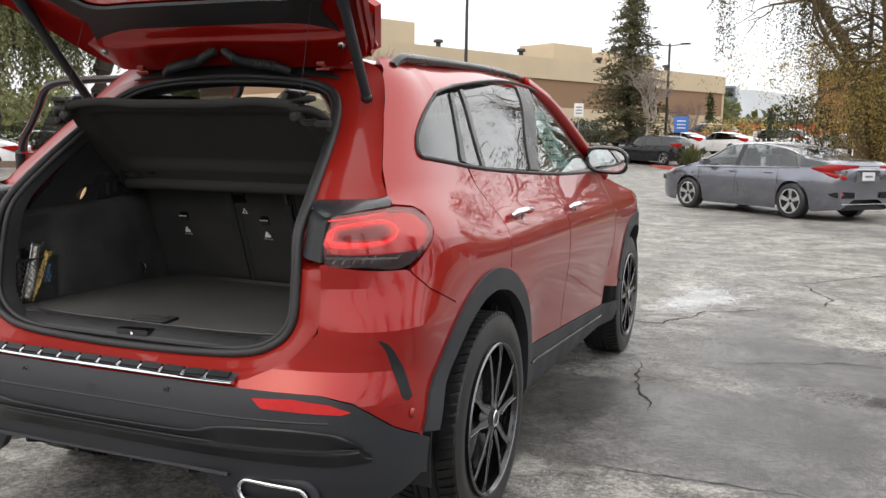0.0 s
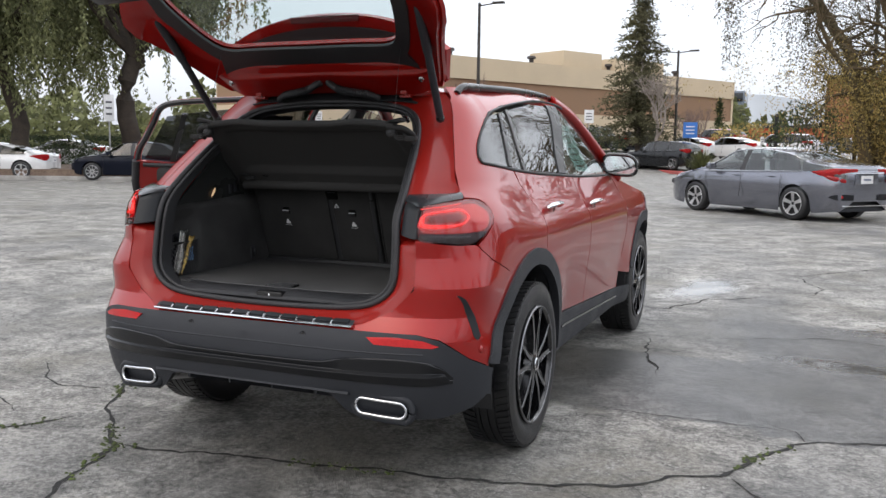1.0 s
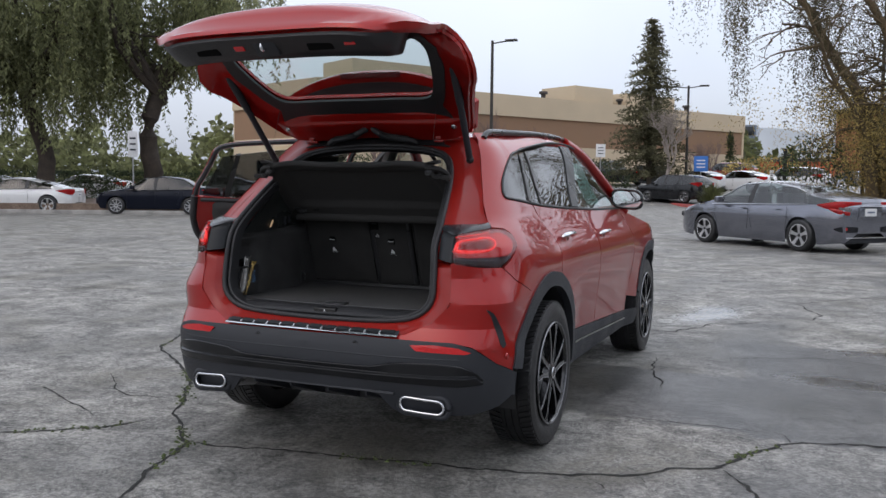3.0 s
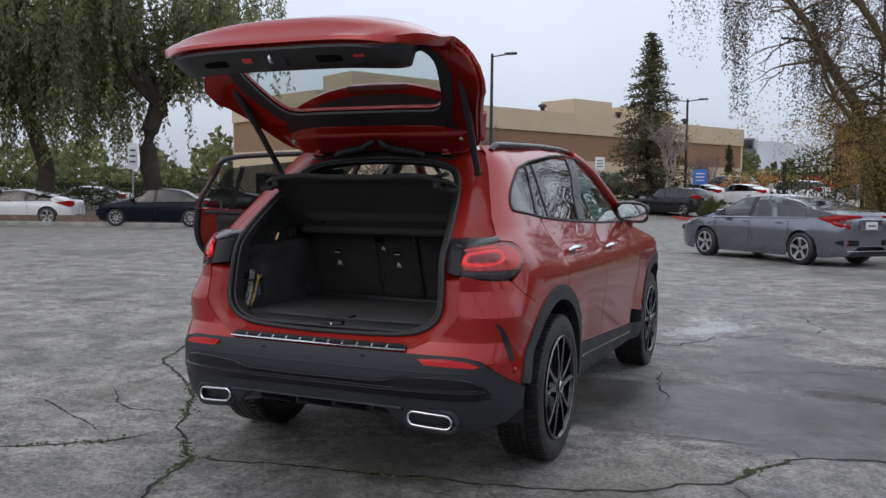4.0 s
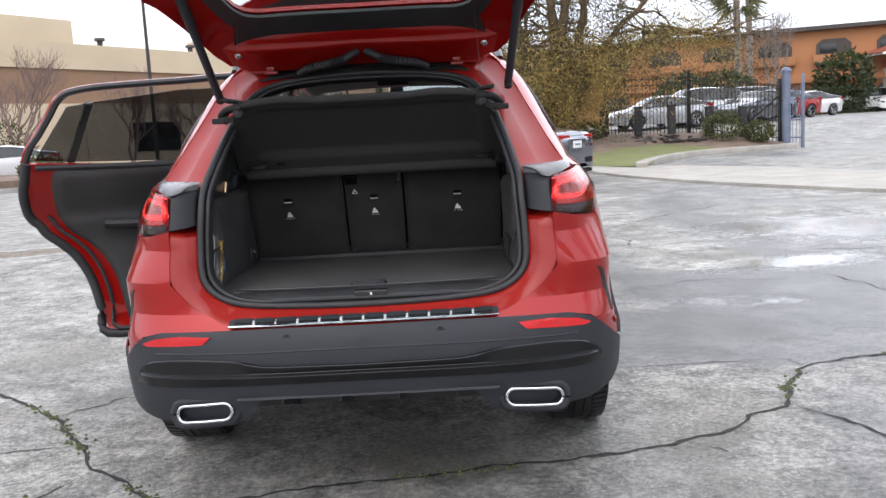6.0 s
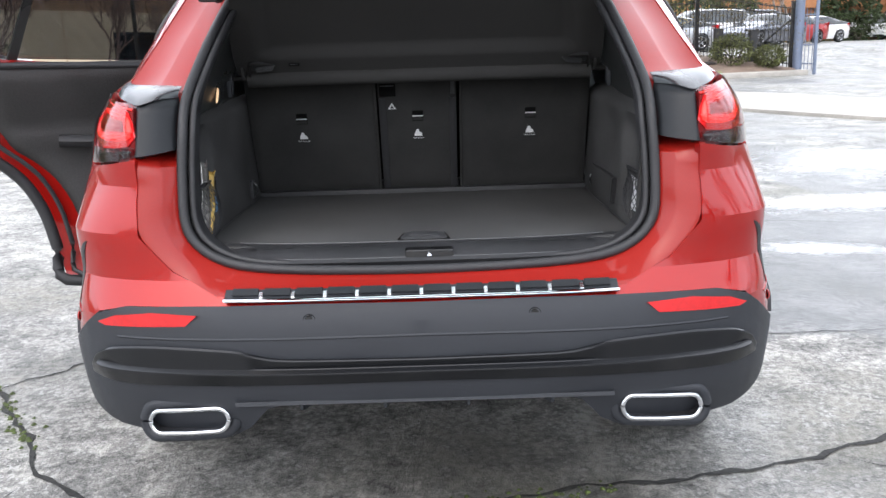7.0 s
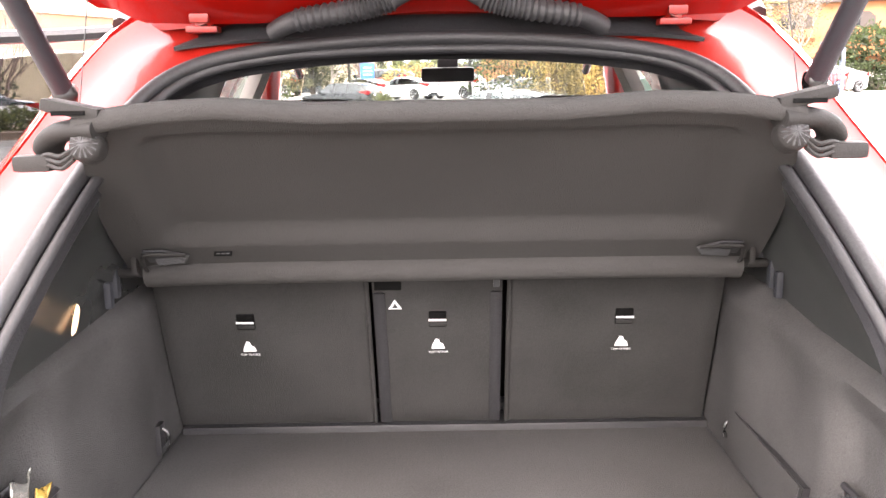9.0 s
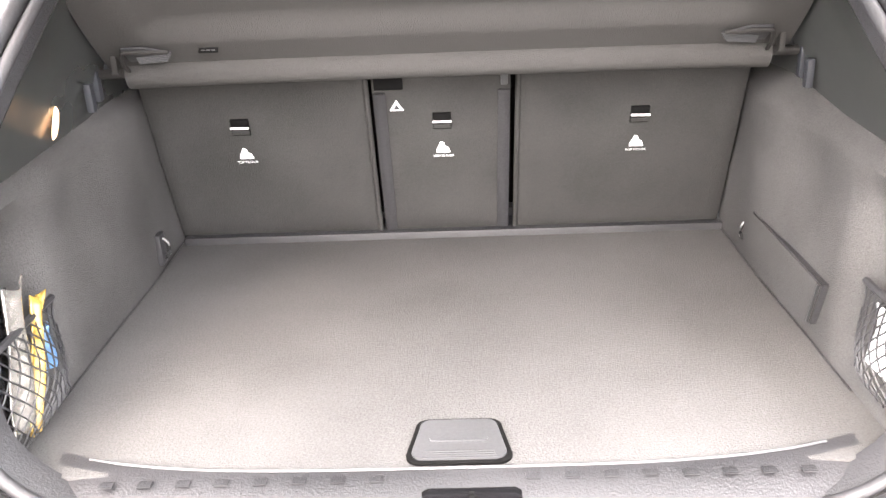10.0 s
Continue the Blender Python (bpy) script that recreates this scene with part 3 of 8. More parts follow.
tagged(part("drive_ground", sheet(lambda u, v: Vector((2.6 + 50 * u, 26.6 + 46 * v, 0.004 + drive_z(2.6 + 50 * u, 26.6 + 46 * v))), 40, 46), ASPHALT), "pale asphalt drive climbing beyond the gate", "ground", kind="structure")
bm, rnd = bmesh.new(), random.Random(12)
for k in range(70):  # torn bark, stones and scraps lying on the bed
    x = rnd.uniform(5.4, 9.2)
    y = 26.0 + 0.35 * rnd.random() + 1.3 * rnd.random() ** 2
    q = bmesh.ops.create_icosphere(bm, subdivisions=1, radius=rnd.uniform(0.04, 0.15))["verts"]
    turn = Matrix.Rotation(rnd.uniform(0, 6.3), 4, "Z") @ Matrix.Rotation(rnd.gauss(0, 0.3), 4, "X")
    bmesh.ops.transform(bm, matrix=Matrix.Translation((x, y, 0.42 + 0.14 * (y - 26.0))) @ turn @ Matrix.Diagonal((rnd.uniform(0.8, 2.4), 0.8, rnd.uniform(0.3, 0.7), 1)), verts=q)
tagged(part("bed_scraps", bm, material("dark_bark_scraps", (0.055, 0.047, 0.042), 0.9, 0, 0.4, 2, 30, 0.6, island=0.6), sharp=0), "dark scraps of bark and stone on the bed", "debris", kind="stuff")
kerb("kerb_drive", LAWN_EDGE, 0.18, 0.17, CONCRETE, "pale concrete kerb curving into the driveway")
kerb("kerb_red", [(-20, 60.5), (-8.8, 53.0), (-4.4, 45.6), (-3.6, 44.6), (-2.4, 45.2), (-3.0, 48.0), (-7, 56)], 0.2, 0.18, KERB_RED, "red painted island kerb")
slab("island_bed", [(-20, 60.6), (-8.8, 53.1), (-4.4, 45.7), (-3.4, 44.8), (-2.5, 45.4), (-3.1, 48.0), (-7, 56), (-16, 64)], -0.02, 0.15, MULCH, "mulch island behind a red kerb", "ground")


def crack(line, w, seed):
    rnd = random.Random(seed)
    bm = bmesh.new()
    pts = []
    for a, b in zip(line, line[1:]):
        a, b = Vector((*a, 0)), Vector((*b, 0))
        n = max(2, int((b - a).length / 0.045))
        s = Vector((b.y - a.y, a.x - b.x, 0)).normalized()
        pts += [a.lerp(b, k / n) + s * (0.055 * noise.noise(Vector((a.x * 3 + k * 0.17, seed, 0))) + rnd.uniform(-0.010, 0.010)) for k in range(n)]
    prev = None
    for i, p in enumerate(pts):
        d = (pts[min(i + 1, len(pts) - 1)] - pts[max(i - 1, 0)]).normalized()
        s = Vector((d.y, -d.x, 0))
        k = w * rnd.uniform(0.35, 1.3) * (1.0 if 2 < i < len(pts) - 3 else 0.4)
        cur = [bm.verts.new(p + s * k + Vector((0, 0, 0.003))), bm.verts.new(p - s * k + Vector((0, 0, 0.003)))]
        if prev:
            bm.faces.new((prev[0], cur[0], cur[1], prev[1]))
        prev = cur
    ob = part("ground_crack", bm, CRACK, ground, sharp=0)
    return ob


# ---- plants ----
def leaf_cloud(centres, size, rnd, flat=0.4, droop=0.0, per=1, ratio=0.45):
    """Leaf blades, folded along the middle, round the given points."""
    V, F = [], []
    for c in centres:
        for _ in range(per):
            d = Vector((rnd.gauss(0, 1), rnd.gauss(0, 1), rnd.gauss(0, flat) - droop)).normalized()
            s = d.cross(Vector((rnd.gauss(0, 1), rnd.gauss(0, 1), rnd.gauss(0, 1)))).normalized()
            L = size * rnd.uniform(0.6, 1.3)
            o = Vector(c)
            i = len(V)
            V += [o, o + d * L * 0.5 + s * L * ratio * 0.5, o + d * L, o + d * L * 0.5 - s * L * ratio * 0.5]
            F.append((i, i + 1, i + 2, i + 3))
    return V, F


def limb(bm, a, b, r0, r1, rnd, bend=0.1, n=6, sides=6):
    a, b = Vector(a), Vector(b)
    L = (b - a).length
    off = Vector((rnd.gauss(0, 1), rnd.gauss(0, 1), rnd.gauss(0, 0.4))) * bend * L
    pts = [a.lerp(b, k / n) + off * math.sin(math.pi * k / n) + Vector((rnd.gauss(0, 1), rnd.gauss(0, 1), 0)) * 0.015 * L * (0 < k < n) for k in range(n + 1)]
    tube(pts, [r0 + (r1 - r0) * k / n for k in range(n + 1)], sides, bm=bm)
    return pts


def weeping_tree(base, height, spread, seed, trunk_r=0.35, lean=(0, 0), strands=420, mat=PEPPER, lowest=1.9, leaf=0.19, airy=False):
    rnd = random.Random(seed)
    t = thing("weeping_tree", "tall weeping tree with grey-green hanging foliage", "tree", Matrix.Translation(base), "weeping trees along the road")
    bm = bmesh.new()
    fork = Vector((lean[0], lean[1], height * 0.40))
    limb(bm, (0, 0, -0.1), fork, trunk_r, trunk_r * 0.75, rnd, 0.05, 8, 10)
    tips = []
    for k in range(9):
        a = 2 * math.pi * k / 9 + rnd.uniform(-0.3, 0.3)
        e = fork + Vector((math.cos(a) * spread * rnd.uniform(0.35, 0.85), math.sin(a) * spread * rnd.uniform(0.35, 0.85), height * rnd.uniform(0.15, 0.6)))
        past = 0.84 * (base[0] + e.x) + 0.54 * (base[1] + e.y) + 2.2
        if past > 0:
            e -= Vector((0.84, 0.54, 0)) * past
        pts = limb(bm, fork.lerp(Vector((0, 0, 0)), rnd.uniform(0.0, 0.3)), e, trunk_r * 0.5, 0.05, rnd, 0.12)
        for q in pts[2:]:
            for _ in range(2):
                f = q + Vector((rnd.gauss(0, spread * 0.26), rnd.gauss(0, spread * 0.26), rnd.uniform(-0.3, height * 0.12)))
                if 0.84 * (base[0] + f.x) + 0.54 * (base[1] + f.y) < -1.6:
                    limb(bm, q, f, 0.05, 0.012, rnd, 0.15, 4, 4)
                    tips.append(f)
        tips += pts[4:]
    part("trunk", bm, BARK, t, "dark twisting trunk and limbs")
    V, F = [], []
    tufts = [(c, rnd.uniform(0.15, 1.0)) for c in tips for _ in range(2)]
    at = Vector(base)
    for k in range(strands):
        c, share = rnd.choice(tufts)  # strands hang in tufts of like length
        p = c + Vector((rnd.gauss(0, 0.45), rnd.gauss(0, 0.45), rnd.uniform(-0.4, 0.6)))
        if 0.84 * (at.x + p.x) + 0.54 * (at.y + p.y) > -1.4 + 0.4 * rnd.random():
            continue
        right, ahead = 0.77 * p.x + 0.63 * p.y, 0.63 * p.x - 0.77 * p.y
        if airy and ahead > 0 and abs(right + 0.2) < 0.75 and p.z < height * 0.95:
            continue
        floor_ = lowest + (2.9 if airy and right > -0.2 else 0.0)
        L = share * rnd.uniform(0.7, 1.1) * max(0.8, p.z - floor_)
        n = max(6, int(L / 0.085))
        sway = Vector((rnd.gauss(0, 0.09), rnd.gauss(0, 0.09), 0))
        for j in range(n):
            q = p + sway * (j / n) * L - Vector((0, 0, L * j / n)) + Vector((rnd.gauss(0, 0.06), rnd.gauss(0, 0.06), 0))
            for _ in range(2):
                d = Vector((rnd.gauss(0, 0.6), rnd.gauss(0, 0.6), -0.9)).normalized()
                s = d.cross(Vector((rnd.gauss(0, 1), rnd.gauss(0, 1), 0.2))).normalized()
                l = leaf * rnd.uniform(0.6, 1.4)
                i = len(V)
                V += [q, q + d * l * 0.5 + s * l * 0.17, q + d * l, q + d * l * 0.5 - s * l * 0.17]
                F.append((i, i + 1, i + 2, i + 3))
    cloud_mesh("crown", V, F, mat, t, "hanging grey-green leaf strands")
    return t


def branch_tree(bm, p, d, L, r, depth, rnd, tips, spread=0.55, up=0.15, keep=3):
    q = p + d * L
    limb(bm, p, q, r, r * 0.62, rnd, 0.07, 4 if depth > 2 else 3, 7 if depth > 2 else 4)
    if depth == 0:
        tips.append(q)
        return
    for k in range(keep):
        nd = (d + Vector((rnd.gauss(0, spread), rnd.gauss(0, spread), rnd.gauss(0, spread * 0.7) + up))).normalized()
        branch_tree(bm, p.lerp(q, rnd.uniform(0.55, 1.0)), nd, L * rnd.uniform(0.6, 0.82), r * 0.58, depth - 1, rnd, tips, spread, up, keep)
    tips.append(q)


def bare_tree(base, height, seed, label, mat=BARK_PALE, depth=5, r=0.09, spread=0.5, name="bare_tree", stems=1):
    rnd = random.Random(seed)
    t = thing(name, label, "tree", Matrix.Translation(base))
    bm = bmesh.new()
    tips = []
    for k in range(stems):
        d = Vector((rnd.gauss(0, 0.3 * (stems > 1)), rnd.gauss(0, 0.3 * (stems > 1)), 1)).normalized()
        branch_tree(bm, Vector((0, 0, -0.05)), d, height * 0.30, r, depth, rnd, tips, spread, 0.2)
    part("trunk", bm, mat, t)
    return t


def big_tree(base, seed):
    """The many-stemmed tree by the lawn: thick mossy limbs, drooping sparse leaves, a yellow skirt round the stems."""
    rnd = random.Random(seed)
    t = thing("roadside_tree", "large many-stemmed tree with sparse olive-yellow leaves", "tree", Matrix.Translation(base))
    bm = bmesh.new()
    tips = []
    LIMBS = [(((-0.25, 0, 0), (-0.45, 0, 2.2), (-0.75, 0, 3.7), (-1.6, 0.1, 5.3), (-3.0, 0.2, 7.6), (-4.7, 0.3, 10.0)), 0.27),
             (((0.05, 0.1, 0), (0.1, 0.1, 2.5), (0.2, 0, 4.2), (-0.1, 0, 5.8), (-1.0, 0.3, 7.6), (-1.9, 0.5, 10.2)), 0.26),
             (((0.25, -0.1, 0), (0.35, -0.1, 3.0), (0.55, 0, 5.0), (0.45, 0.3, 7.0), (0.5, 0.6, 10.5)), 0.24),
             (((0.45, 0.1, 0), (0.8, 0.1, 3.0), (1.15, -0.1, 4.8), (1.0, -0.3, 6.5), (1.9, -0.6, 10.0)), 0.22),
             (((0.5, 0, 0), (1.0, 0.2, 2.4), (2.2, 0.3, 4.0), (3.7, 0.4, 5.4), (5.4, 0.5, 7.4)), 0.16),
             (((0.45, -0.2, 0), (1.0, -0.3, 2.1), (2.4, -0.4, 3.3), (4.2, -0.5, 3.9), (5.6, -0.5, 3.7)), 0.13),
             (((0.0, 0.3, 0), (0.3, 0.8, 3.0), (0.9, 1.8, 5.5), (1.3, 3.0, 8.5)), 0.2),
             (((-0.2, -0.2, 0), (-0.6, -0.6, 2.6), (-1.6, -1.3, 4.4), (-2.6, -2.2, 6.8)), 0.13)]
    for line, r in LIMBS:
        pts = smooth_line(line, 5)
        n = len(pts)
        pts = [p + Vector((rnd.gauss(0, 0.03), rnd.gauss(0, 0.03), 0)) for p in pts]
        tube(pts, [r * (1 - 0.78 * k / n) for k in range(n)], 9, bm=bm)
        for k in range(int(n * 0.38), n):
            for _ in range(1 if k < n * 0.7 else 2):
                d = Vector((rnd.gauss(0, 1), rnd.gauss(0, 1), rnd.uniform(-0.1, 0.9))).normalized()
                branch_tree(bm, pts[k], d, rnd.uniform(0.7, 1.3), 0.05, 2, rnd, tips, 0.5, -0.12, 2)
    part("trunk", bm, BARK_MOSS, t, "mossy brown stems and limbs")
    V, F = [], []

    def spray(c, n, drop, size, wide):
        v, f = leaf_cloud([c + Vector((rnd.gauss(0, wide), rnd.gauss(0, wide), -drop * j + rnd.gauss(0, 0.05))) for j in range(n)], size, rnd, 0.4, 0.9, ratio=0.36)
        F.extend(tuple(i + len(V) for i in g) for g in f)
        V.extend(v)
    for c in tips:
        if rnd.random() < 0.95:
            gap = -4.1 < c.x < -2.7 and c.z < 9.2
            spray(c, rnd.randint(5, 14) if gap else rnd.randint(40, 105), 0.032, 0.082, 0.12 if gap else 0.19)
    # long hanging sprays on the road side, in bundles with sky between
    for count, x0, dx, low, high in ((34, -2.0, 0.55, 2.9, 5.2), (22, -4.52, 0.16, 3.7, 6.2), (11, -4.95, 0.13, 5.3, 6.8), (12, -3.95, 0.16, 5.6, 7.0), (8, -5.6, 0.5, 6.6, 8.5)):
        for k in range(count):
            z0, z1 = rnd.uniform(7.6, 10.0), rnd.uniform(low, high)
            spray(Vector((x0 + rnd.gauss(0, dx), rnd.gauss(0, 0.5), z0)), int((z0 - z1) / 0.034), 0.034, 0.105, 0.045)
    cloud_mesh("crown", V, F, OLIVE, t, "sparse drooping olive leaves")
    V, F = [], []
    for k in range(1500):  # low sprays round the stems
        a, h = rnd.uniform(0, 2 * math.pi), rnd.random()
        rr = abs(rnd.gauss(0, 1.0)) * (1.0 + 1.7 * h)
        spray(Vector((rr * math.cos(a) + 0.5, rr * math.sin(a), 1.5 + 2.9 * h - 0.05 * rr)), rnd.randint(12, 30), 0.035, 0.088, 0.16)
    for k in range(480):  # yellow boughs arching out on both sides
        u = rnd.random()
        spray(Vector((1.2 + 4.8 * u if k % 4 else -0.6 - 1.5 * u, rnd.gauss(-0.4, 0.6), 2.7 + 1.5 * math.sin(2.4 * u) + rnd.gauss(0, 0.4))), rnd.randint(12, 28), 0.035, 0.088, 0.17)
    cloud_mesh("skirt", V, F, AUTUMN, t, "yellow-brown leaves low round the stems")
    return t


def conifer(base, height, radius, seed, label, mat=FIR, sprays=300, name="conifer_tree"):
    rnd = random.Random(seed)
    t = thing(name, label, "tree", Matrix.Translation(base))
    part("trunk", tube([(0, 0, -0.1), (0.05, 0, height * 0.5), (0, 0, height)], [0.2, 0.12, 0.02], 8), BARK, t)
    V, F = [], []
    for k in range(sprays):
        h = rnd.uniform(0.10, 1.0) ** 0.9
        z = height * h
        r = radius * (1 - h) ** 0.75 * rnd.uniform(0.55, 1.1) + 0.12
        a = rnd.uniform(0, 2 * math.pi)
        n = max(5, int(r / 0.10))
        for j in range(n):
            u = (j + rnd.random()) / n
            q = Vector((math.cos(a) * r * u, math.sin(a) * r * u, z + 0.30 * r * u * (1 - 1.2 * u) + rnd.gauss(0, 0.05)))
            v, f = leaf_cloud([q + Vector((rnd.gauss(0, 0.09), rnd.gauss(0, 0.09), 0)) for _ in range(3)], 0.26, rnd, 0.5, 0.25, 1, 0.3)
            F += [tuple(i + len(V) for i in g) for g in f]
            V += v
    cloud_mesh("crown", V, F, mat, t)
    return t


def shrub(base, rx, ry, rz, seed, label, mat=SHRUB, n=900, leaf=0.10, name="shrub", group="shrubs in the beds", blocky=False):
    rnd = random.Random(seed)
    t = thing(name, label, "shrub", Matrix.Translation(base), group)
    bm = bmesh.new()
    for k in range(7):
        a = 2 * math.pi * k / 7
        limb(bm, (0, 0, 0), (rx * 0.6 * math.cos(a), ry * 0.6 * math.sin(a), rz * 1.2), 0.025, 0.008, rnd, 0.1, 4, 4)
    part("stems", bm, BARK, t)
    cs = []
    for k in range(n):
        v = Vector((rnd.gauss(0, 1), rnd.gauss(0, 1), rnd.gauss(0, 1))).normalized() * rnd.uniform(0.6, 1.0) ** 0.5
        if blocky:
            m = max(abs(c) for c in v)
            v = v / m * rnd.uniform(0.8, 1.0)
        lump = 1 + 0.18 * noise.noise(v * 2.3 + Vector((seed, 0, 0)))
        cs.append(Vector((v.x * rx * lump, v.y * ry * lump, rz * (1 + v.z * lump) * 0.98)))
    V, F = leaf_cloud(cs, leaf, rnd, 0.9)
    cloud_mesh("leaves", V, F, mat, t)
    return t


def spiky_shrub(base, height, seed, label):
    """A clump of long arching strap leaves."""
    rnd = random.Random(seed)
    t = thing("spiky_shrub", label, "shrub", Matrix.Translation(base), "shrubs in the beds")
    bm = bmesh.new()
    for k in range(420):
        a, e = rnd.uniform(0, 2 * math.pi), radians(rnd.uniform(20, 88))
        d, side = Vector((math.cos(a), math.sin(a), 0)), Vector((-math.sin(a), math.cos(a), 0))
        size, r0 = height * rnd.uniform(0.65, 1.05), rnd.uniform(0, 0.30)
        prev = None
        for i in range(5):
            u = i / 4
            p = d * (r0 + size * u * math.cos(e)) + Vector((0, 0, size * u * math.sin(e) + 0.12 * size * u * (1 - u) * 2 - 0.18 * size * u ** 3 * math.cos(e)))
            w = side * (0.030 * (1 - u) + 0.003)
            cur = (bm.verts.new(p - w), bm.verts.new(p + w))
            if prev:
                bm.faces.new((prev[0], prev[1], cur[1], cur[0]))
            prev = cur
    part("strap_leaves", bm, SHRUB_PALE, t, sharp=0)
    return t


def palm(base, height, seed):
    rnd = random.Random(seed)
    t = thing("palm_tree", "tall fan palm with a skirt of dry fronds", "tree", Matrix.Translation(base), "palms by the orange building")
    part("trunk", tube([(0, 0, -0.1), (0.1, 0, height * 0.5), (0, 0, height)], [0.32, 0.24, 0.2], 8), BARK_PALE, t)
    V, F = [], []
    for k in range(46):
        a, e = rnd.uniform(0, 2 * math.pi), rnd.uniform(-0.9, 1.3)
        L = rnd.uniform(1.3, 1.9)
        tip = Vector((math.cos(a) * math.cos(e), math.sin(a) * math.cos(e), math.sin(e))) * L * 0.5
        c = Vector((0, 0, height)) + tip
        for j in range(18):
            d = (tip.normalized() + Vector((rnd.gauss(0, 0.45), rnd.gauss(0, 0.45), rnd.gauss(0, 0.45) - 0.15))).normalized()
            s = d.cross(Vector((0.1, 0.2, 1))).normalized() * 0.04
            i = len(V)
            V += [c - s, c + d * L * 0.35 + s, c + d * L * 0.75 + Vector((0, 0, -0.15)), c + s]
            F.append((i, i + 1, i + 2, i + 3))
    cloud_mesh("fronds", V, F, PALM, t)
    return t


weeping_tree((-26.2, 21.2, 0.15), 13.5, 6.0, 3, 0.36, (-1.6, 0.5), 640)
weeping_tree((-23.4, 24.5, 0.15), 14.5, 5.6, 5, 0.42, (0.3, 0.2), 820, airy=True)
weeping_tree((-33.5, 20.5, 0.15), 13.0, 6.6, 8, 0.40, (-0.5, 0.2), 700)
big_tree((4.0, 26.6, 0.15), 11)
conifer((-8.4, 54.4, 0.1), 12.0, 3.7, 2, "tall dark conifer on the island", sprays=460)
conifer((-28.2, 46.2, 0.1), 7.0, 0.85, 4, "slim dark green cypress against the building", SHRUB, 420, "cypress_tree")
conifer((-6.4, 88.0, 0.1), 6.5, 0.8, 9, "slim dark green cypress against the building", SHRUB, 160, "cypress_tree")
bare_tree((-6.85, 52.5, 0.1), 7.6, 21, "leafless pale grey tree with fine twigs", material("pale_twig_bark", (0.33, 0.285, 0.25), 0.95, 0, 0.2, 3, 40, 0.6), 6, 0.14, 0.52)
for k, (x, y, h) in enumerate(((-23.2, 44.0, 8.6), (-20.3, 53.5, 7.5), (-17.5, 58.5, 7.0), (-5.6, 64.0, 6.0))):
    bare_tree((x, y, 0.1), h, 31 + k, "leafless grey-brown tree by the building", material("twig_grey_brown", (0.20, 0.14, 0.12), 0.95), 5, 0.10, 0.34, stems=3)
for k, (x, y, h) in enumerate(((11.5, -3.5, 9.5), (13.5, 2.0, 10.0), (10.5, -9.0, 9.0), (16.0, 6.5, 9.0))):  # beyond the lot's side, mirrored in the car's flank
    bare_tree((x, y, 0), h, 61 + k, "leafless dark tree with fine twigs beside the lot", BARK, 6, 0.16, 0.42)
palm((19.8, 55.0, 0), 8.7, 1)
palm((22.3, 60.0, 0), 11.5, 2)
palm((19.0, 74.0, 0), 7.6, 3)
bare_tree((19.4, 47.5, 0.8), 8.6, 71, "half-bare tree in front of the orange building", BARK_PALE, 6, 0.13, 0.40)
for k, (x, y, rx, rz, m, lab, lf) in enumerate((
        (-19.0, 26.0, 0.85, 0.52, SHRUB, "rounded clipped green shrub", 0.15), (-16.4, 26.2, 0.80, 0.52, SHRUB, "rounded clipped green shrub", 0.15), (-13.6, 26.2, 0.8, 0.50, SHRUB_PALE, "open sage green shrub", 0.14),
        (5.35, 27.3, 0.62, 0.36, SHRUB_PALE, "loose sage shrub under the fence", 0.11),
        (9.78, 26.4, 0.72, 0.56, SHRUB_PALE, "loose sage shrub under the fence", 0.11), (10.95, 26.1, 0.50, 0.36, SHRUB_PALE, "loose sage shrub by the gate post", 0.11), (15.0, 50.0, 1.9, 1.5, SHRUB, "dark green shrub behind the parked cars", 0.36), (18.0, 51.5, 1.9, 1.6, SHRUB, "dark green shrub behind the parked cars", 0.36), (27.6, 56.5, 1.9, 2.15, SHRUB, "round dark green shrub by the gate house", 0.42),
        (1.9, 28.0, 1.3, 1.5, SHRUB, "tall dark green shrub beside the tree", 0.16), (-24.5, 44.0, 2.2, 1.5, SHRUB, "dark green shrub by the building", 0.2),
        (-12.5, 57.0, 2.6, 1.5, SHRUB, "dark green shrub by the building", 0.22), (-4.5, 78.0, 3.0, 1.9, SHRUB_PALE, "yellow-green shrub by the car park", 0.3), (4, 70.0, 6.0, 2.4, SHRUB_PALE, "broad dull green shrubbery", 0.35), (-1.5, 62, 3.5, 1.7, AUTUMN, "low brownish shrubbery far off", 0.3))):
    shrub((x, y, 0.55 if 5 < x < 6 and y < 28 else 0.28 if 9 < x < 12 and y < 28 else max(0.12 if y < 60 else 0, drive_z(x, y))), rx, rx, rz, 50 + k, lab, m, 2000 if x < 0 and y < 40 else 1300 if y < 40 else 1500, lf)
spiky_shrub((-3.45, 46.9, 0.10), 1.5, 61, "spiky grey-green strap-leaved plant in the island")
for k in range(9):  # clipped hedge along the bed
    x = -48 + 3.0 * k
    shrub((x, 25.6 + (x + 30) * 0.43, 0.15), 1.7, 0.8, 0.75, 80 + k, "clipped dark green hedge section", SHRUB, 3600, 0.12, "hedge", "hedge along the bed", True)
for k in range(5):
    shrub((17.0 + 2.6 * k, 54.5, 0.85), 1.5, 0.7, 0.9, 95 + k, "clipped green hedge section", SHRUB, 900, 0.16, "hedge", "hedge behind the fence", True)


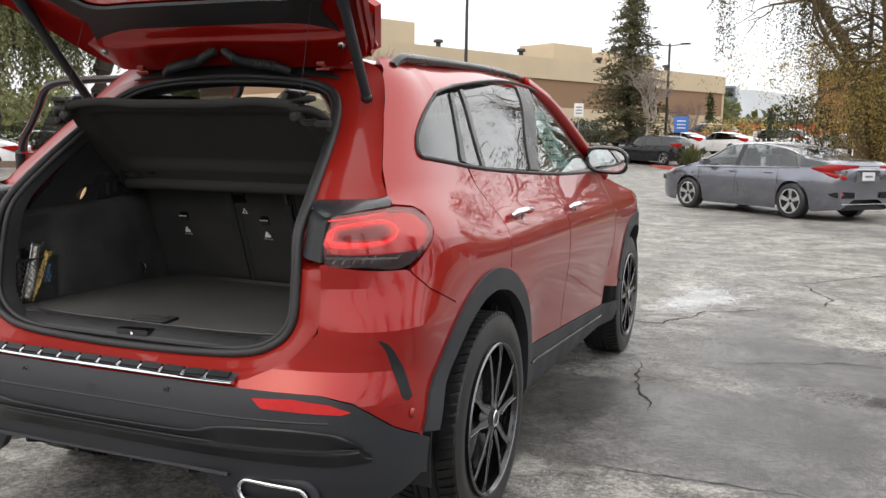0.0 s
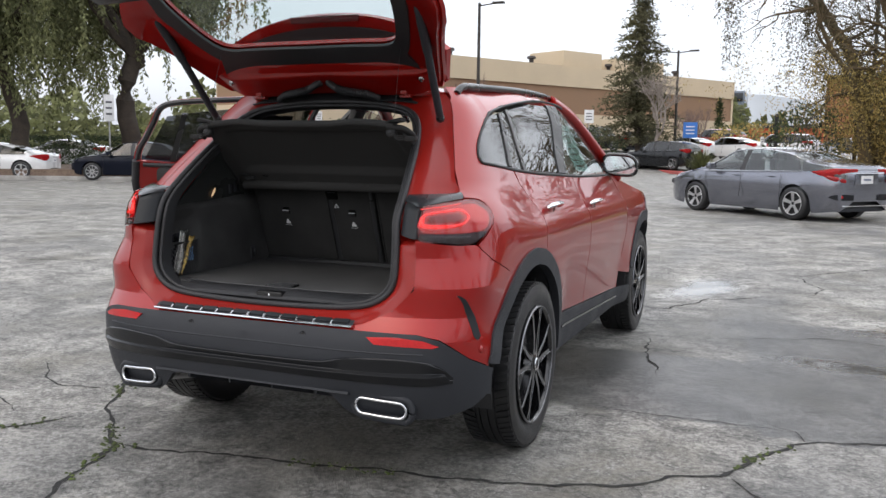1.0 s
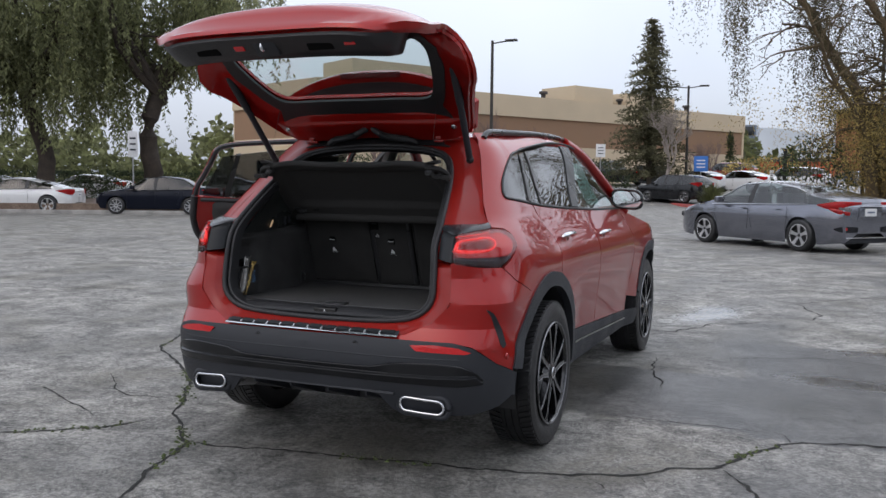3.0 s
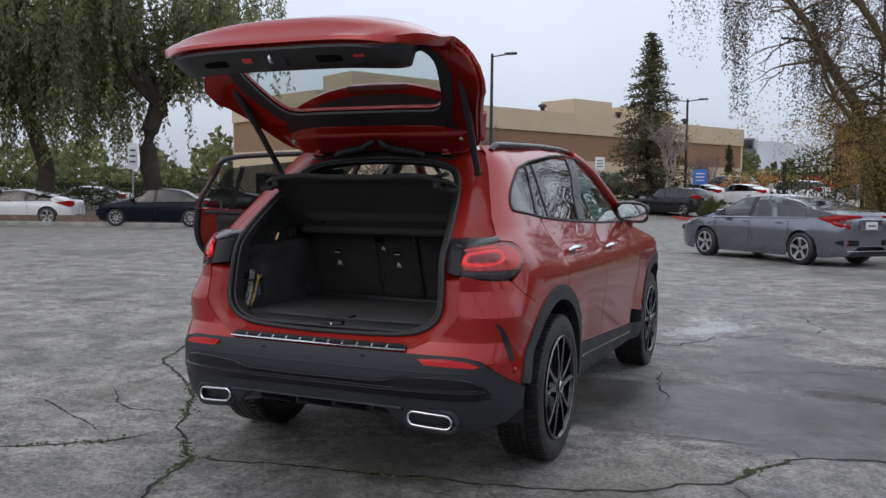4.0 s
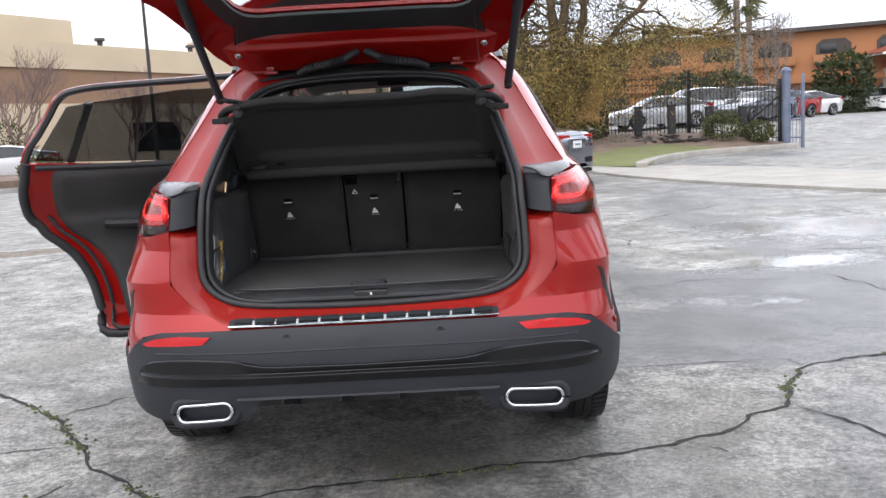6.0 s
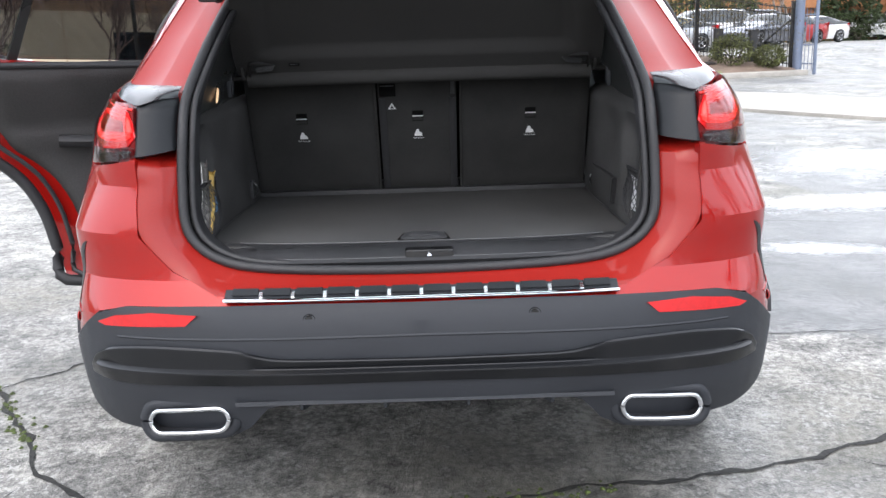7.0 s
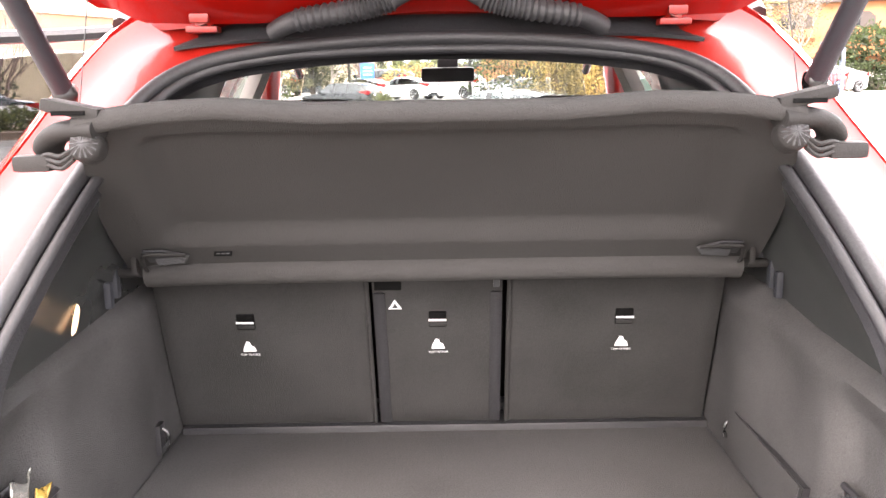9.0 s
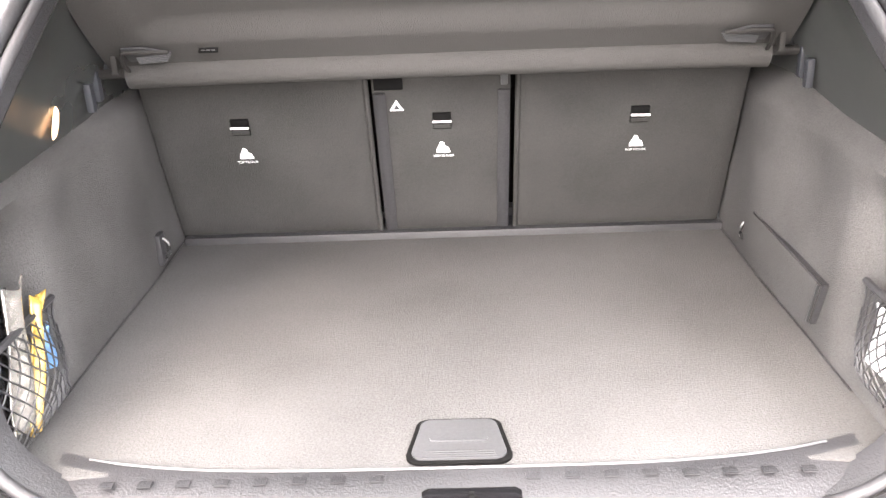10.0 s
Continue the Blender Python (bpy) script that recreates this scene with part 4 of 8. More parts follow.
# ---- buildings ----
def wall_box(bm, a, b, z0, z1, t=0.3):
    """An upright wall from a to b with thickness to the left of its way."""
    a, b = Vector((*a, 0)), Vector((*b, 0))
    d = (b - a).normalized()
    s = Vector((-d.y, d.x, 0)) * t
    lo = [bm.verts.new(p + Vector((0, 0, z0))) for p in (a, b, b + s, a + s)]
    hi = [bm.verts.new(v.co + Vector((0, 0, z1 - z0))) for v in lo]
    for i in range(4):
        bm.faces.new((lo[i], lo[(i + 1) % 4], hi[(i + 1) % 4], hi[i]))
    bm.faces.new(hi)
    bm.faces.new(lo[::-1])
    return bm


SIGN_BROWN = material("dark_brown_sign_metal", (0.09, 0.06, 0.045), 0.5)


def cream_building():
    C, L, R = (-30.4, 48.5), (-41.0, 53.0), (-5.6, 93.6)
    t = thing("office_building", "long cream and tan stucco office building with stepped parapet", "building")
    back = (-20.0, 101.0)
    for (a, b) in ((C, R), (L, C)):
        for nm, z0, z1, mat, out in (("lower_wall", 0, 4.4, CREAM, 0.0), ("tan_band", 4.4, 6.75, TAN, -0.06), ("parapet", 6.75, 8.5, CREAM, 0.10)):
            bm = wall_box(bmesh.new(), a, b, z0, z1, 0.35)
            d = (Vector((*b, 0)) - Vector((*a, 0))).normalized()
            off = Vector((d.y, -d.x, 0)) * out
            bmesh.ops.translate(bm, vec=off, verts=bm.verts[:])
            part(nm, bm, mat, t)
    part("roof", prism([C, R, back, (-45, 62)], 0.2, Matrix.Translation((0, 0, 7.4))), FASCIA, t)
    part("back_wall", wall_box(bmesh.new(), R, back, 0, 8.3), CREAM, t)
    part("back_wall", wall_box(bmesh.new(), (-45, 62), L, 0, 8.3), CREAM, t)
    d = (Vector((*R, 0)) - Vector((*C, 0))).normalized()
    s = Vector((-d.y, d.x, 0))
    for q, ln, h in ((3.0, 8.0, 1.15), (26.0, 5.0, 0.9), (33.0, 7.0, 0.7)):
        c = Vector((*C, 0)) + d * (q + ln / 2) + s * 2.4
        part("roof_block", boxes(((c.x, c.y, 8.4 + h / 2), (4.2, ln, h + 1.2), 0.05, Matrix.Rotation(math.atan2(d.y, d.x) - math.pi / 2, 3, "Z"))), CREAM, t)
    for q in (5.0, 14.0, 23.0, 33.0, 43.0):  # roof cowls and recessed openings
        c = Vector((*C, 0)) + d * q + s * 1.2
        part("roof_cowl", lathe([(0.0, 0.5), (0.35, 0.45), (0.4, 0.25), (0.2, 0.2), (0.2, -0.6)], 12, Matrix.Translation((c.x, c.y, 8.75)) @ Matrix.Rotation(radians(-90), 4, "Y")), FASCIA, t)
        c2 = Vector((*C, 0)) + d * (q + 3.5) - s * 0.0
        rot = Matrix.Rotation(math.atan2(d.y, d.x), 3, "Z")
        if q > 10:
            part("window", boxes(((c2.x, c2.y, 1.9), (4.6, 0.16, 2.2), 0.02, rot)), WINDOW_DARK, t)
        part("wall_joint", boxes(((c2.x + 2.5 * d.x, c2.y + 2.5 * d.y, 2.2), (0.05, 0.05, 4.4), 0.0, rot)), TAN, t)
    e = (Vector((*C, 0)) - Vector((*L, 0))).normalized()
    n2 = Vector((e.y, -e.x, 0))
    rot = Matrix.Rotation(math.atan2(e.y, e.x), 3, "Z")
    c = Vector((*L, 0)) + e * 4.7 + n2 * 0.05
    door = part("entrance", boxes(((c.x, c.y, 1.6), (2.4, 0.14, 3.2), 0.02, rot)), CREAM, t, "glazed entrance in a cream surround")
    c += n2 * 0.08
    for k in (-0.55, 0.55):
        part("door_leaf", boxes(((c.x + e.x * k, c.y + e.y * k, 1.4), (1.0, 0.06, 2.7), 0.01, rot)), WINDOW_DARK, door)
    c = Vector((*L, 0)) + e * 8.4 + n2 * 0.03
    part("wall_panel", boxes(((c.x, c.y, 2.0), (4.6, 0.10, 3.6), 0.02, rot)), material("pale_ochre_stucco", (0.52, 0.41, 0.26), 0.9, 0, 0.08, 0.4, 30, 0.2), t)
    # roof sign drawn as plain block shapes
    rot = Matrix.Rotation(math.atan2(d.y, d.x), 3, "Z")
    sign = thing("wall_sign", "dark raised block sign on the cream parapet", "sign")
    for k in range(6):
        c = Vector((*C, 0)) + d * (1.0 + 0.72 * k) - s * 0.20
        part("sign_block", boxes(((c.x, c.y, 7.65), (0.50, 0.10, 0.70), 0.03, rot)), SIGN_BROWN, sign)
    return t


cream_building()


def orange_building():
    A, B = (3.0, 69.5), (62.0, 46.0)
    t = thing("motel_building", "two-storey orange stucco building with shaded balconies", "building")
    d = (Vector((*B, 0)) - Vector((*A, 0))).normalized()
    s = Vector((-d.y, d.x, 0))
    L = (Vector((*B, 0)) - Vector((*A, 0))).length
    rot = Matrix.Rotation(math.atan2(d.y, d.x), 3, "Z")
    part("wall", wall_box(bmesh.new(), A, B, 0, 6.8, 0.4), ORANGE, t)
    part("roof", prism([A, B, (B[0] + s.x * 12, B[1] + s.y * 12), (A[0] + s.x * 12, A[1] + s.y * 12)], 0.28, Matrix.Translation((-s.x * 0.6, -s.y * 0.6, 6.8))), FASCIA, t)
    part("end_wall", wall_box(bmesh.new(), (A[0] + s.x * 12, A[1] + s.y * 12), A, 0, 6.8, 0.4), ORANGE, t)
    face = Matrix(((d.x, 0, -s.x, 0), (d.y, 0, -s.y, 0), (0, 1, 0, 0), (0, 0, 0, 1)))
    q = 3.7
    while q < L - 3:
        for z in (2.05, 5.28):
            c = Vector((*A, 0)) + d * q
            # flat dark plate on the wall paints the shade inside the balcony
            bay = part("balcony_bay", prism([(-1.15, -0.45), (1.15, -0.45), (1.15, 0.50), (0.75, 0.86), (-0.75, 0.86), (-1.15, 0.50)], 0.05, Matrix.Translation((c.x, c.y, z)) @ face), FASCIA, t, "dark plate standing for a balcony's shaded recess")
            part("window", boxes(((c.x - d.x * 0.35 - s.x * 0.07, c.y - d.y * 0.35 - s.y * 0.07, z + 0.22), (1.1, 0.05, 0.66), 0.02, rot)), WINDOW_DARK, bay)
            part("rail_wall", boxes(((c.x - s.x * 0.25, c.y - s.y * 0.25, z - 0.52), (2.7, 0.4, 0.62), 0.03, rot)), ORANGE, t)
        q += 3.9
    c = Vector((*A, 0)) + d * (L / 2) - s * 0.25
    part("storey_band", boxes(((c.x, c.y, 3.4), (L, 0.5, 0.5), 0.03, rot)), ORANGE, t)
    return t


orange_building()
house = thing("gate_house", "small pale building with a red tiled roof", "building")
part("wall", boxes(((34.8, 59.6, 2.8), (7.4, 6.0, 4.0), 0.03)), material("greyish_stucco", (0.42, 0.38, 0.34), 0.9), house)
part("wall_band", boxes(((34.8, 59.6, 4.3), (7.5, 6.1, 0.9), 0.03)), ROOF_TILE, house)
part("roof", prism([(-5.0, 0), (5.0, 0), (0, 1.7)], 7.6, Matrix.Translation((34.8, 63.4, 4.8)) @ Matrix.Rotation(radians(90), 4, "X")), ROOF_TILE, house, "red clay tiled roof")
for k in range(16):
    part("roof_tile_row", tube([(29.8 + 0.31 * k, 55.75, 4.82 + 0.105 * k), (29.8 + 0.31 * k, 63.4, 4.82 + 0.105 * k)], 0.08, 6), ROOF_TILE, house)
part("eave_board", boxes(((29.85, 59.6, 4.74), (0.08, 7.6, 0.16), 0.01), ((34.8, 55.8, 4.74), (9.9, 0.08, 0.16), 0.01)), SIGN_WHITE, house)
part("sign_panel", boxes(((31.05, 57.6, 3.5), (0.06, 0.9, 0.5), 0.02)), SIGN_WHITE, house)
far = thing("glass_building", "distant grey glass building", "building")
part("wall", boxes(((-10.4, 150.0, 5.5), (5, 8, 11), 0.1)), material("blue_grey_curtain_wall", (0.12, 0.15, 0.19), 0.3), far)
for k in range(4):
    part("window_band", boxes(((-10.4, 145.95, 2.2 + 2.6 * k), (4.4, 0.2, 1.4), 0.05)), WINDOW_DARK, far)
shed = thing("orange_shed", "low orange building beyond the car park", "building")
part("wall", boxes(((1.5, 108.0, 2.0), (12, 8, 4.0), 0.1)), material("orange_red_stucco", (0.50, 0.12, 0.05), 0.9), shed)
part("roof", boxes(((1.5, 108.0, 4.15), (12.6, 8.6, 0.3), 0.05)), FASCIA, shed)
bm = bmesh.new()
prev = None
for k in range(80):
    a = radians(30 + 130 * k / 79)
    h = 14 + 22 * noise.noise(Vector((k * 0.13, 0.3, 0))) + 24 * math.exp(-((k - 36) / 9) ** 2)
    cur = [bm.verts.new((700 * math.cos(a), 700 * math.sin(a), z)) for z in (-2, h)]
    if prev:
        bm.faces.new((prev[0], cur[0], cur[1], prev[1]))
    prev = cur
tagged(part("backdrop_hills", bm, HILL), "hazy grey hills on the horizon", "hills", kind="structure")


# ---- street furniture ----
def street_lamp(base, h, arms, label):
    t = thing("street_lamp", label, "lamp", Matrix.Translation(base), "car park lamps")
    part("pole", tube([(0, 0, 0), (0, 0, h)], [0.10, 0.07], 10), POLE, t)
    for d in arms:
        part("arm", tube([(0, 0, h - 0.15), (0.9 * d, 0, h - 0.05)], 0.035, 6), POLE, t)
        part("lamp_head", boxes(((1.0 * d, 0, h - 0.04), (0.6, 0.28, 0.10), 0.03)), POLE, t)
    return t


street_lamp((-13.4, 37.6, 0.15), 8.3, (1,), "dark bronze car park lamp with one head")
street_lamp((-6.1, 55.0, 0.15), 7.6, (1, -1), "dark bronze car park lamp with two heads")
street_lamp((4.5, 40.0, 0), 11.0, (), "slim grey pole beyond the fence")


def post_sign(base, h, w, hh, face, label, turn=0):
    t = thing("road_sign", label, "sign", Matrix.Translation(base) @ Matrix.Rotation(radians(turn), 4, "Z"), "signs on posts")
    part("post", tube([(0, 0.03, 0), (0, 0.03, h)], 0.03, 8), GALV, t)
    part("sign_plate", boxes(((0, 0, h - hh / 2), (w, 0.02, hh), 0.006)), face, t)
    for k in range(3):
        part("print_bar", boxes(((0, -0.014, h - hh * (0.28 + 0.22 * k)), (w * 0.6, 0.006, hh * 0.07), 0.001)), DARK_PRINT if face is SIGN_WHITE else SIGN_WHITE, t)
    return t


post_sign((-22.4, 22.0, 0.2), 2.95, 0.36, 1.0, SIGN_WHITE, "white parking sign on a galvanised post", 42)
post_sign((-11.13, 52.0, 0.1), 3.75, 0.60, 0.85, SIGN_WHITE, "white square sign on a post", 15)
post_sign((-4.42, 49.0, 0.1), 2.86, 0.80, 0.90, SIGN_BLUE, "blue notice board on a post", 10)
post_sign((-25.2, 42.0, 0.1), 3.3, 0.40, 0.62, SIGN_WHITE, "white sign on a post by the building", 30)
post_sign((0.3, 33.0, 0.0), 1.9, 0.14, 0.4, SIGN_WHITE, "narrow white post marker", 0)


# iron fence with its posts and pickets
def fence():
    F = [(0.9, 29.75, 0.40), (3.45, 29.2, 0.60), (6.25, 28.6, 0.68), (9.1, 28.0, 0.64), (11.8, 26.45, 0.12)]
    t = thing("iron_fence", "black iron picket fence behind the shrub bed", "fence")
    pts = [Vector(p) for p in F]
    total = sum((b - a).length for a, b in zip(pts, pts[1:]))
    def at(q):
        for a, b in zip(pts, pts[1:]):
            l = (b - a).length
            if q <= l:
                return a.lerp(b, q / l)
            q -= l
        return pts[-1]
    picket = boxes(((0, 0, 1.03), (0.02, 0.02, 2.06), 0.0))
    me = None
    n = int(total / 0.125)
    for k in range(n + 1):
        p = at(total * k / n)
        if me is None:
            ob = part("picket", picket, IRON, t)
            me = ob.data
        else:
            ob = new("picket", me)
            ob.parent = t
        ob.location = p
    for p in pts:
        part("fence_post", boxes(((p.x, p.y, p.z + 1.02), (0.13, 0.13, 2.36), 0.01), ((p.x, p.y, p.z + 2.22), (0.16, 0.16, 0.05), 0.015)), IRON, t)
    for z in (0.22, 1.78, 2.0):
        for a, b in zip(pts, pts[1:]):
            part("fence_rail", tube([a + Vector((0, 0, z)), b + Vector((0, 0, z))], 0.02, 4), IRON, t)
    return t


fence()
gate = thing("drive_gate", "open iron drive gate on a blue-grey post", "gate")
part("gate_post", tube([(11.95, 26.3, 0), (11.95, 26.3, 2.62)], 0.15, 14), POST_BLUE, gate)
part("post_cap", lathe([(0.0, 0.12), (0.12, 0.08), (0.17, 0.0), (0.17, -0.05)], 14, Matrix.Translation((11.95, 26.3, 2.62)) @ Matrix.Rotation(radians(-90), 4, "Y")), POST_BLUE, gate)
part("leaf_post", boxes(((12.42, 26.05, 1.24), (0.10, 0.06, 2.48), 0.01)), POST_BLUE, gate)
for z in (0.35, 0.95, 1.9):
    part("gate_rail", tube([(11.95, 26.3, z), (12.42, 26.05, z)], 0.025, 6), POST_BLUE, gate)
part("closer_arm", tube([(10.9, 26.75, 1.0), (11.82, 26.4, 1.85)], 0.03, 6), IRON, gate)
for k in range(4):
    x, y = 12.04 + 0.10 * k, 26.25 - 0.053 * k
    part("gate_bar", tube([(x, y, 0.1), (x, y, 2.1)], 0.012, 5), POST_BLUE, gate)
boll = thing("bollard", "dark square timber bollard by the fence", "bollard", Matrix.Translation((6.0, 27.9, 0.64)), "timber bollards")
part("post", boxes(((0, 0, 0.44), (0.26, 0.26, 1.00), 0.03)), DARK_WOOD, boll)
part("cap", boxes(((0, 0, 0.95), (0.28, 0.28, 0.06), 0.02)), DARK_WOOD, boll)
for k, (x, y) in enumerate(((7.18, 27.6), (8.32, 27.4), (9.60, 27.2), (10.70, 27.0))):
    copy_thing(boll, Matrix.Translation((x, y, 0.72 - 0.07 * k * (k > 1))))


# ---- parked cars ----
def c_lamp(t, s, half, L, zr):
    """A tail lamp shaped like a C lying round the car's corner: an arm over, an arm under, a clear piece between."""
    arms = (((-0.066, 0.070, 0.024, 0.44), (-0.064, 0.066, 0.032, 0.22), (-0.048, 0.056, 0.046, 0.09), (-0.010, 0.042, 0.062, 0.022), (0.08, 0.026, 0.076, 0.004), (0.20, 0.016, 0.064, 0.0), (0.32, 0.020, 0.040, 0.0), (0.45, 0.030, 0.006, 0.0)),
            ((0.20, -0.046, 0.012, 0.0), (0.12, -0.066, 0.040, 0.0), (0.03, -0.096, 0.046, 0.006), (-0.030, -0.122, 0.038, 0.05), (-0.058, -0.132, 0.030, 0.15)),
            ((-0.060, -0.030, 0.062, 0.17), (-0.035, -0.025, 0.058, 0.06), (0.02, -0.016, 0.046, 0.014), (0.10, -0.004, 0.024, 0.004), (0.18, 0.008, 0.008, 0.0)))
    lamp = None
    for i, arm in enumerate(arms):
        bm, prev = bmesh.new(), None
        for dy, zc, hh, inset in arm:
            y = -L / 2 + 0.05 + dy
            c = Vector((s * (half(max(y, -L / 2 + 0.03)) * 0.985 + 0.012 - 0.006 * (i == 2) - inset), y, zr - 0.13 + zc))
            cur = [bm.verts.new(c + Vector((s * d * 0.010, -d * 0.004, hh * q))) for q, d in ((1.0, -0.6), (0.35, 0.6), (-0.35, 0.7), (-1.0, -0.3))]
            for k in range(3 if prev else 0):
                bm.faces.new((prev[k], cur[k], cur[k + 1], prev[k + 1]))
            prev = cur
        bmesh.ops.solidify(bm, geom=bm.faces[:], thickness=0.03)
        if lamp is None:
            lamp = part("tail_lamp", bm, LAMP_RED, t, "red C-shaped wrap-round tail lamp")
        else:
            part("lower_arm" if i == 1 else "clear_insert", bm, LAMP_RED if i == 1 else STEEL, lamp)


def parked_car(label, kind, paint, at, turn, glassy=None, detail=False, wheel_mat=None):
    """A parked car lofted from its long profile: nose towards +y, on the ground."""
    L, W, H, base, belt, wheel_r = {"sedan": (4.63, 0.90, 1.42, 2.70, 0.92, 0.325), "coupe": (4.31, 0.91, 1.32, 2.65, 0.88, 0.33), "suv": (4.75, 0.93, 1.68, 2.75, 1.06, 0.36),
                                    "saloon": (4.47, 0.87, 1.40, 2.72, 0.90, 0.32), "truck": (5.6, 0.98, 1.85, 3.6, 1.12, 0.40)}[kind]
    t = thing("parked_car", label, "car", Matrix.Translation(at) @ Matrix.Rotation(radians(turn), 4, "Z"), "parked cars")
    yr, yf = -L / 2 + (0.93 if kind != "coupe" else 0.83), 0
    yf = yr + base
    top = {"sedan": [(-2.26, 0.94), (-2.20, 1.065), (-2.05, 1.105), (-1.60, 1.165), (-0.95, 1.345), (-0.3, 1.415), (0.30, 1.385), (1.05, 1.06), (1.28, 0.98), (2.0, 0.80), (2.26, 0.64)],
           "coupe": [(-2.15, 0.80), (-2.05, 0.93), (-1.7, 0.98), (-0.8, 1.22), (-0.15, 1.32), (0.35, 1.27), (0.95, 0.98), (1.7, 0.84), (2.15, 0.55)],
           "saloon": [(-2.23, 0.85), (-2.15, 1.0), (-1.55, 1.05), (-0.85, 1.34), (-0.2, 1.40), (0.35, 1.36), (0.95, 1.03), (1.15, 0.97), (2.0, 0.80), (2.23, 0.6)],
           "suv": [(-2.37, 0.95), (-2.3, 1.2), (-1.95, 1.55), (-1.4, 1.66), (0.0, 1.68), (0.5, 1.62), (1.1, 1.18), (1.35, 1.08), (2.1, 0.98), (2.37, 0.7)],
           "truck": [(-2.8, 1.05), (-2.7, 1.14), (-0.95, 1.15), (-0.90, 1.16), (-0.7, 1.72), (-0.3, 1.85), (0.5, 1.83), (1.0, 1.45), (1.3, 1.18), (2.5, 1.12), (2.8, 0.75)]}[kind]
    L0 = L - 0.10
    ys = sorted({round(-L0 / 2 + L0 * k / 70, 4) for k in range(71)} | {round(c + wheel_r * 1.16 * math.cos(radians(a)), 4) for c in (yr, yf) for a in range(0, 181, 12)})
    arch_r = wheel_r * 1.16

    def low(y):
        z = (0.165 if detail else 0.20) + 0.06 * max(0, abs(y) / (L / 2) - 0.8) * 5
        for c in (yr, yf):
            q = arch_r**2 - (y - c) ** 2
            if q > 0:
                z = max(z, wheel_r + math.sqrt(q))
        return z

    def half(y):
        k = abs(y) / (L / 2)
        return W * (1 - 0.24 * max(0, (k - 0.74) / 0.26) ** 2.4)

    def wide(z):
        return curve_at(z, [(0.20, 0.88), (0.34, 0.930), (0.54, 0.955), (belt - 0.21, 1.0), (belt - 0.14, 0.985), (belt - 0.07, 0.955), (belt, 0.920)])

    rings = []
    for y in ys:
        zt = curve_at(y, top)
        zbelt = min(belt + 0.05 * (-y / (L / 2)), zt - 0.03)
        zl = min(low(y), zbelt - 0.08)
        w = half(y)
        cab = min(max((zt - zbelt - 0.05) / 0.30, 0), 1)
        wr = w * (0.955 - 0.27 * cab)
        rows = [(w * wide(z), z) for z in (max(zl, z) for z in (zl, 0.34, 0.54, zbelt - 0.20, zbelt - 0.07))]
        rows = rows[:4] + [(w * wide(max(zl, zbelt - 0.07)), max(zl, zbelt - 0.07)), (w * 0.925, zbelt), (w * 0.925 + (wr - w * 0.925) * 0.45, zbelt + (zt - 0.05 - zbelt) * 0.55), (wr, zt - 0.05), (wr * 0.86, zt - 0.016), (wr * 0.45, zt), (0, zt + 0.005)]
        rings.append([(x, y, z) for x, z in rows])
    for end in (0, -1):  # rounded nose and tail
        first, sg = rings[end], (-1 if end == 0 else 1)
        zc = (first[0][2] + first[10][2]) / 2
        for f, d in ((0.985, 0.018), (0.95, 0.034), (0.86, 0.045), (0.5, 0.055)):
            r = [(x * f, y + sg * d * (1.0 - 0.3 * (x / W) ** 2), zc + (z - zc) * f) for x, y, z in first]
            rings.insert(0, r) if end == 0 else rings.append(r)
    ys = [r[0][1] for r in rings]
    shell, pane, posts_of = bmesh.new(), bmesh.new(), {}
    for s in (1, -1):
        vs = {}
        def V(tgt, i, j):
            d = vs.setdefault(id(tgt), {})
            if (i, j) not in d:
                x, y, z = rings[i][j]
                d[(i, j)] = tgt.verts.new((s * x, y, z))
            return d[(i, j)]
        for i in range(len(ys) - 1):
            ym = (ys[i] + ys[i + 1]) / 2
            zt = curve_at(ym, top)
            slope = (curve_at(ym + 0.05, top) - curve_at(ym - 0.05, top)) / 0.1
            tall = zt - belt > 0.16
            for j in range(10):
                win = post_ = False
                if tall and j in (5, 6):
                    win = abs(slope) < 0.75 or zt - belt > 0.25
                    for c in ((0.0 if kind != "coupe" else -0.55), -0.95 if kind == "suv" else 9):
                        if abs(ym - c) < 0.045:
                            post_ = (s, c)
                if j in (7, 8, 9) and tall and abs(slope) > 0.28 and not (kind == "truck" and ym < -0.8) and zt < H - 0.05:
                    win = True
                if win and post_ and post_ not in posts_of:
                    posts_of[post_] = bmesh.new()
                tgt = posts_of[post_] if win and post_ else pane if win else shell
                q = (V(tgt, i, j), V(tgt, i + 1, j), V(tgt, i + 1, j + 1), V(tgt, i, j + 1))
                tgt.faces.new(q if s > 0 else q[::-1])
        for i in (0, len(ys) - 1):
            mid_low = shell.verts.new((0, rings[i][0][1], rings[i][0][2]))
            shell.faces.new([V(shell, i, j) for j in range(11)] + [mid_low])
    for b in (shell, pane, *posts_of.values()):
        bmesh.ops.remove_doubles(b, verts=b.verts[:], dist=2e-4)
        bmesh.ops.dissolve_degenerate(b, edges=b.edges[:], dist=1e-4)
    part("body", shell, paint, t, sharp=42)
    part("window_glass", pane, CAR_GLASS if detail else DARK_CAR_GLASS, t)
    for b in posts_of.values():
        part("window_post", b, RUBBER, t)
    part("underbody", boxes(((0, 0, 0.33), (W * 1.78, L * 0.66, 0.22), 0.04), ((0, 0, 0.34), (W * 1.36, L * 0.93, 0.20), 0.04), ((0, 0.1, 0.6), (W * 1.5, L * 0.6, 0.5), 0.04)), RUBBER, t)
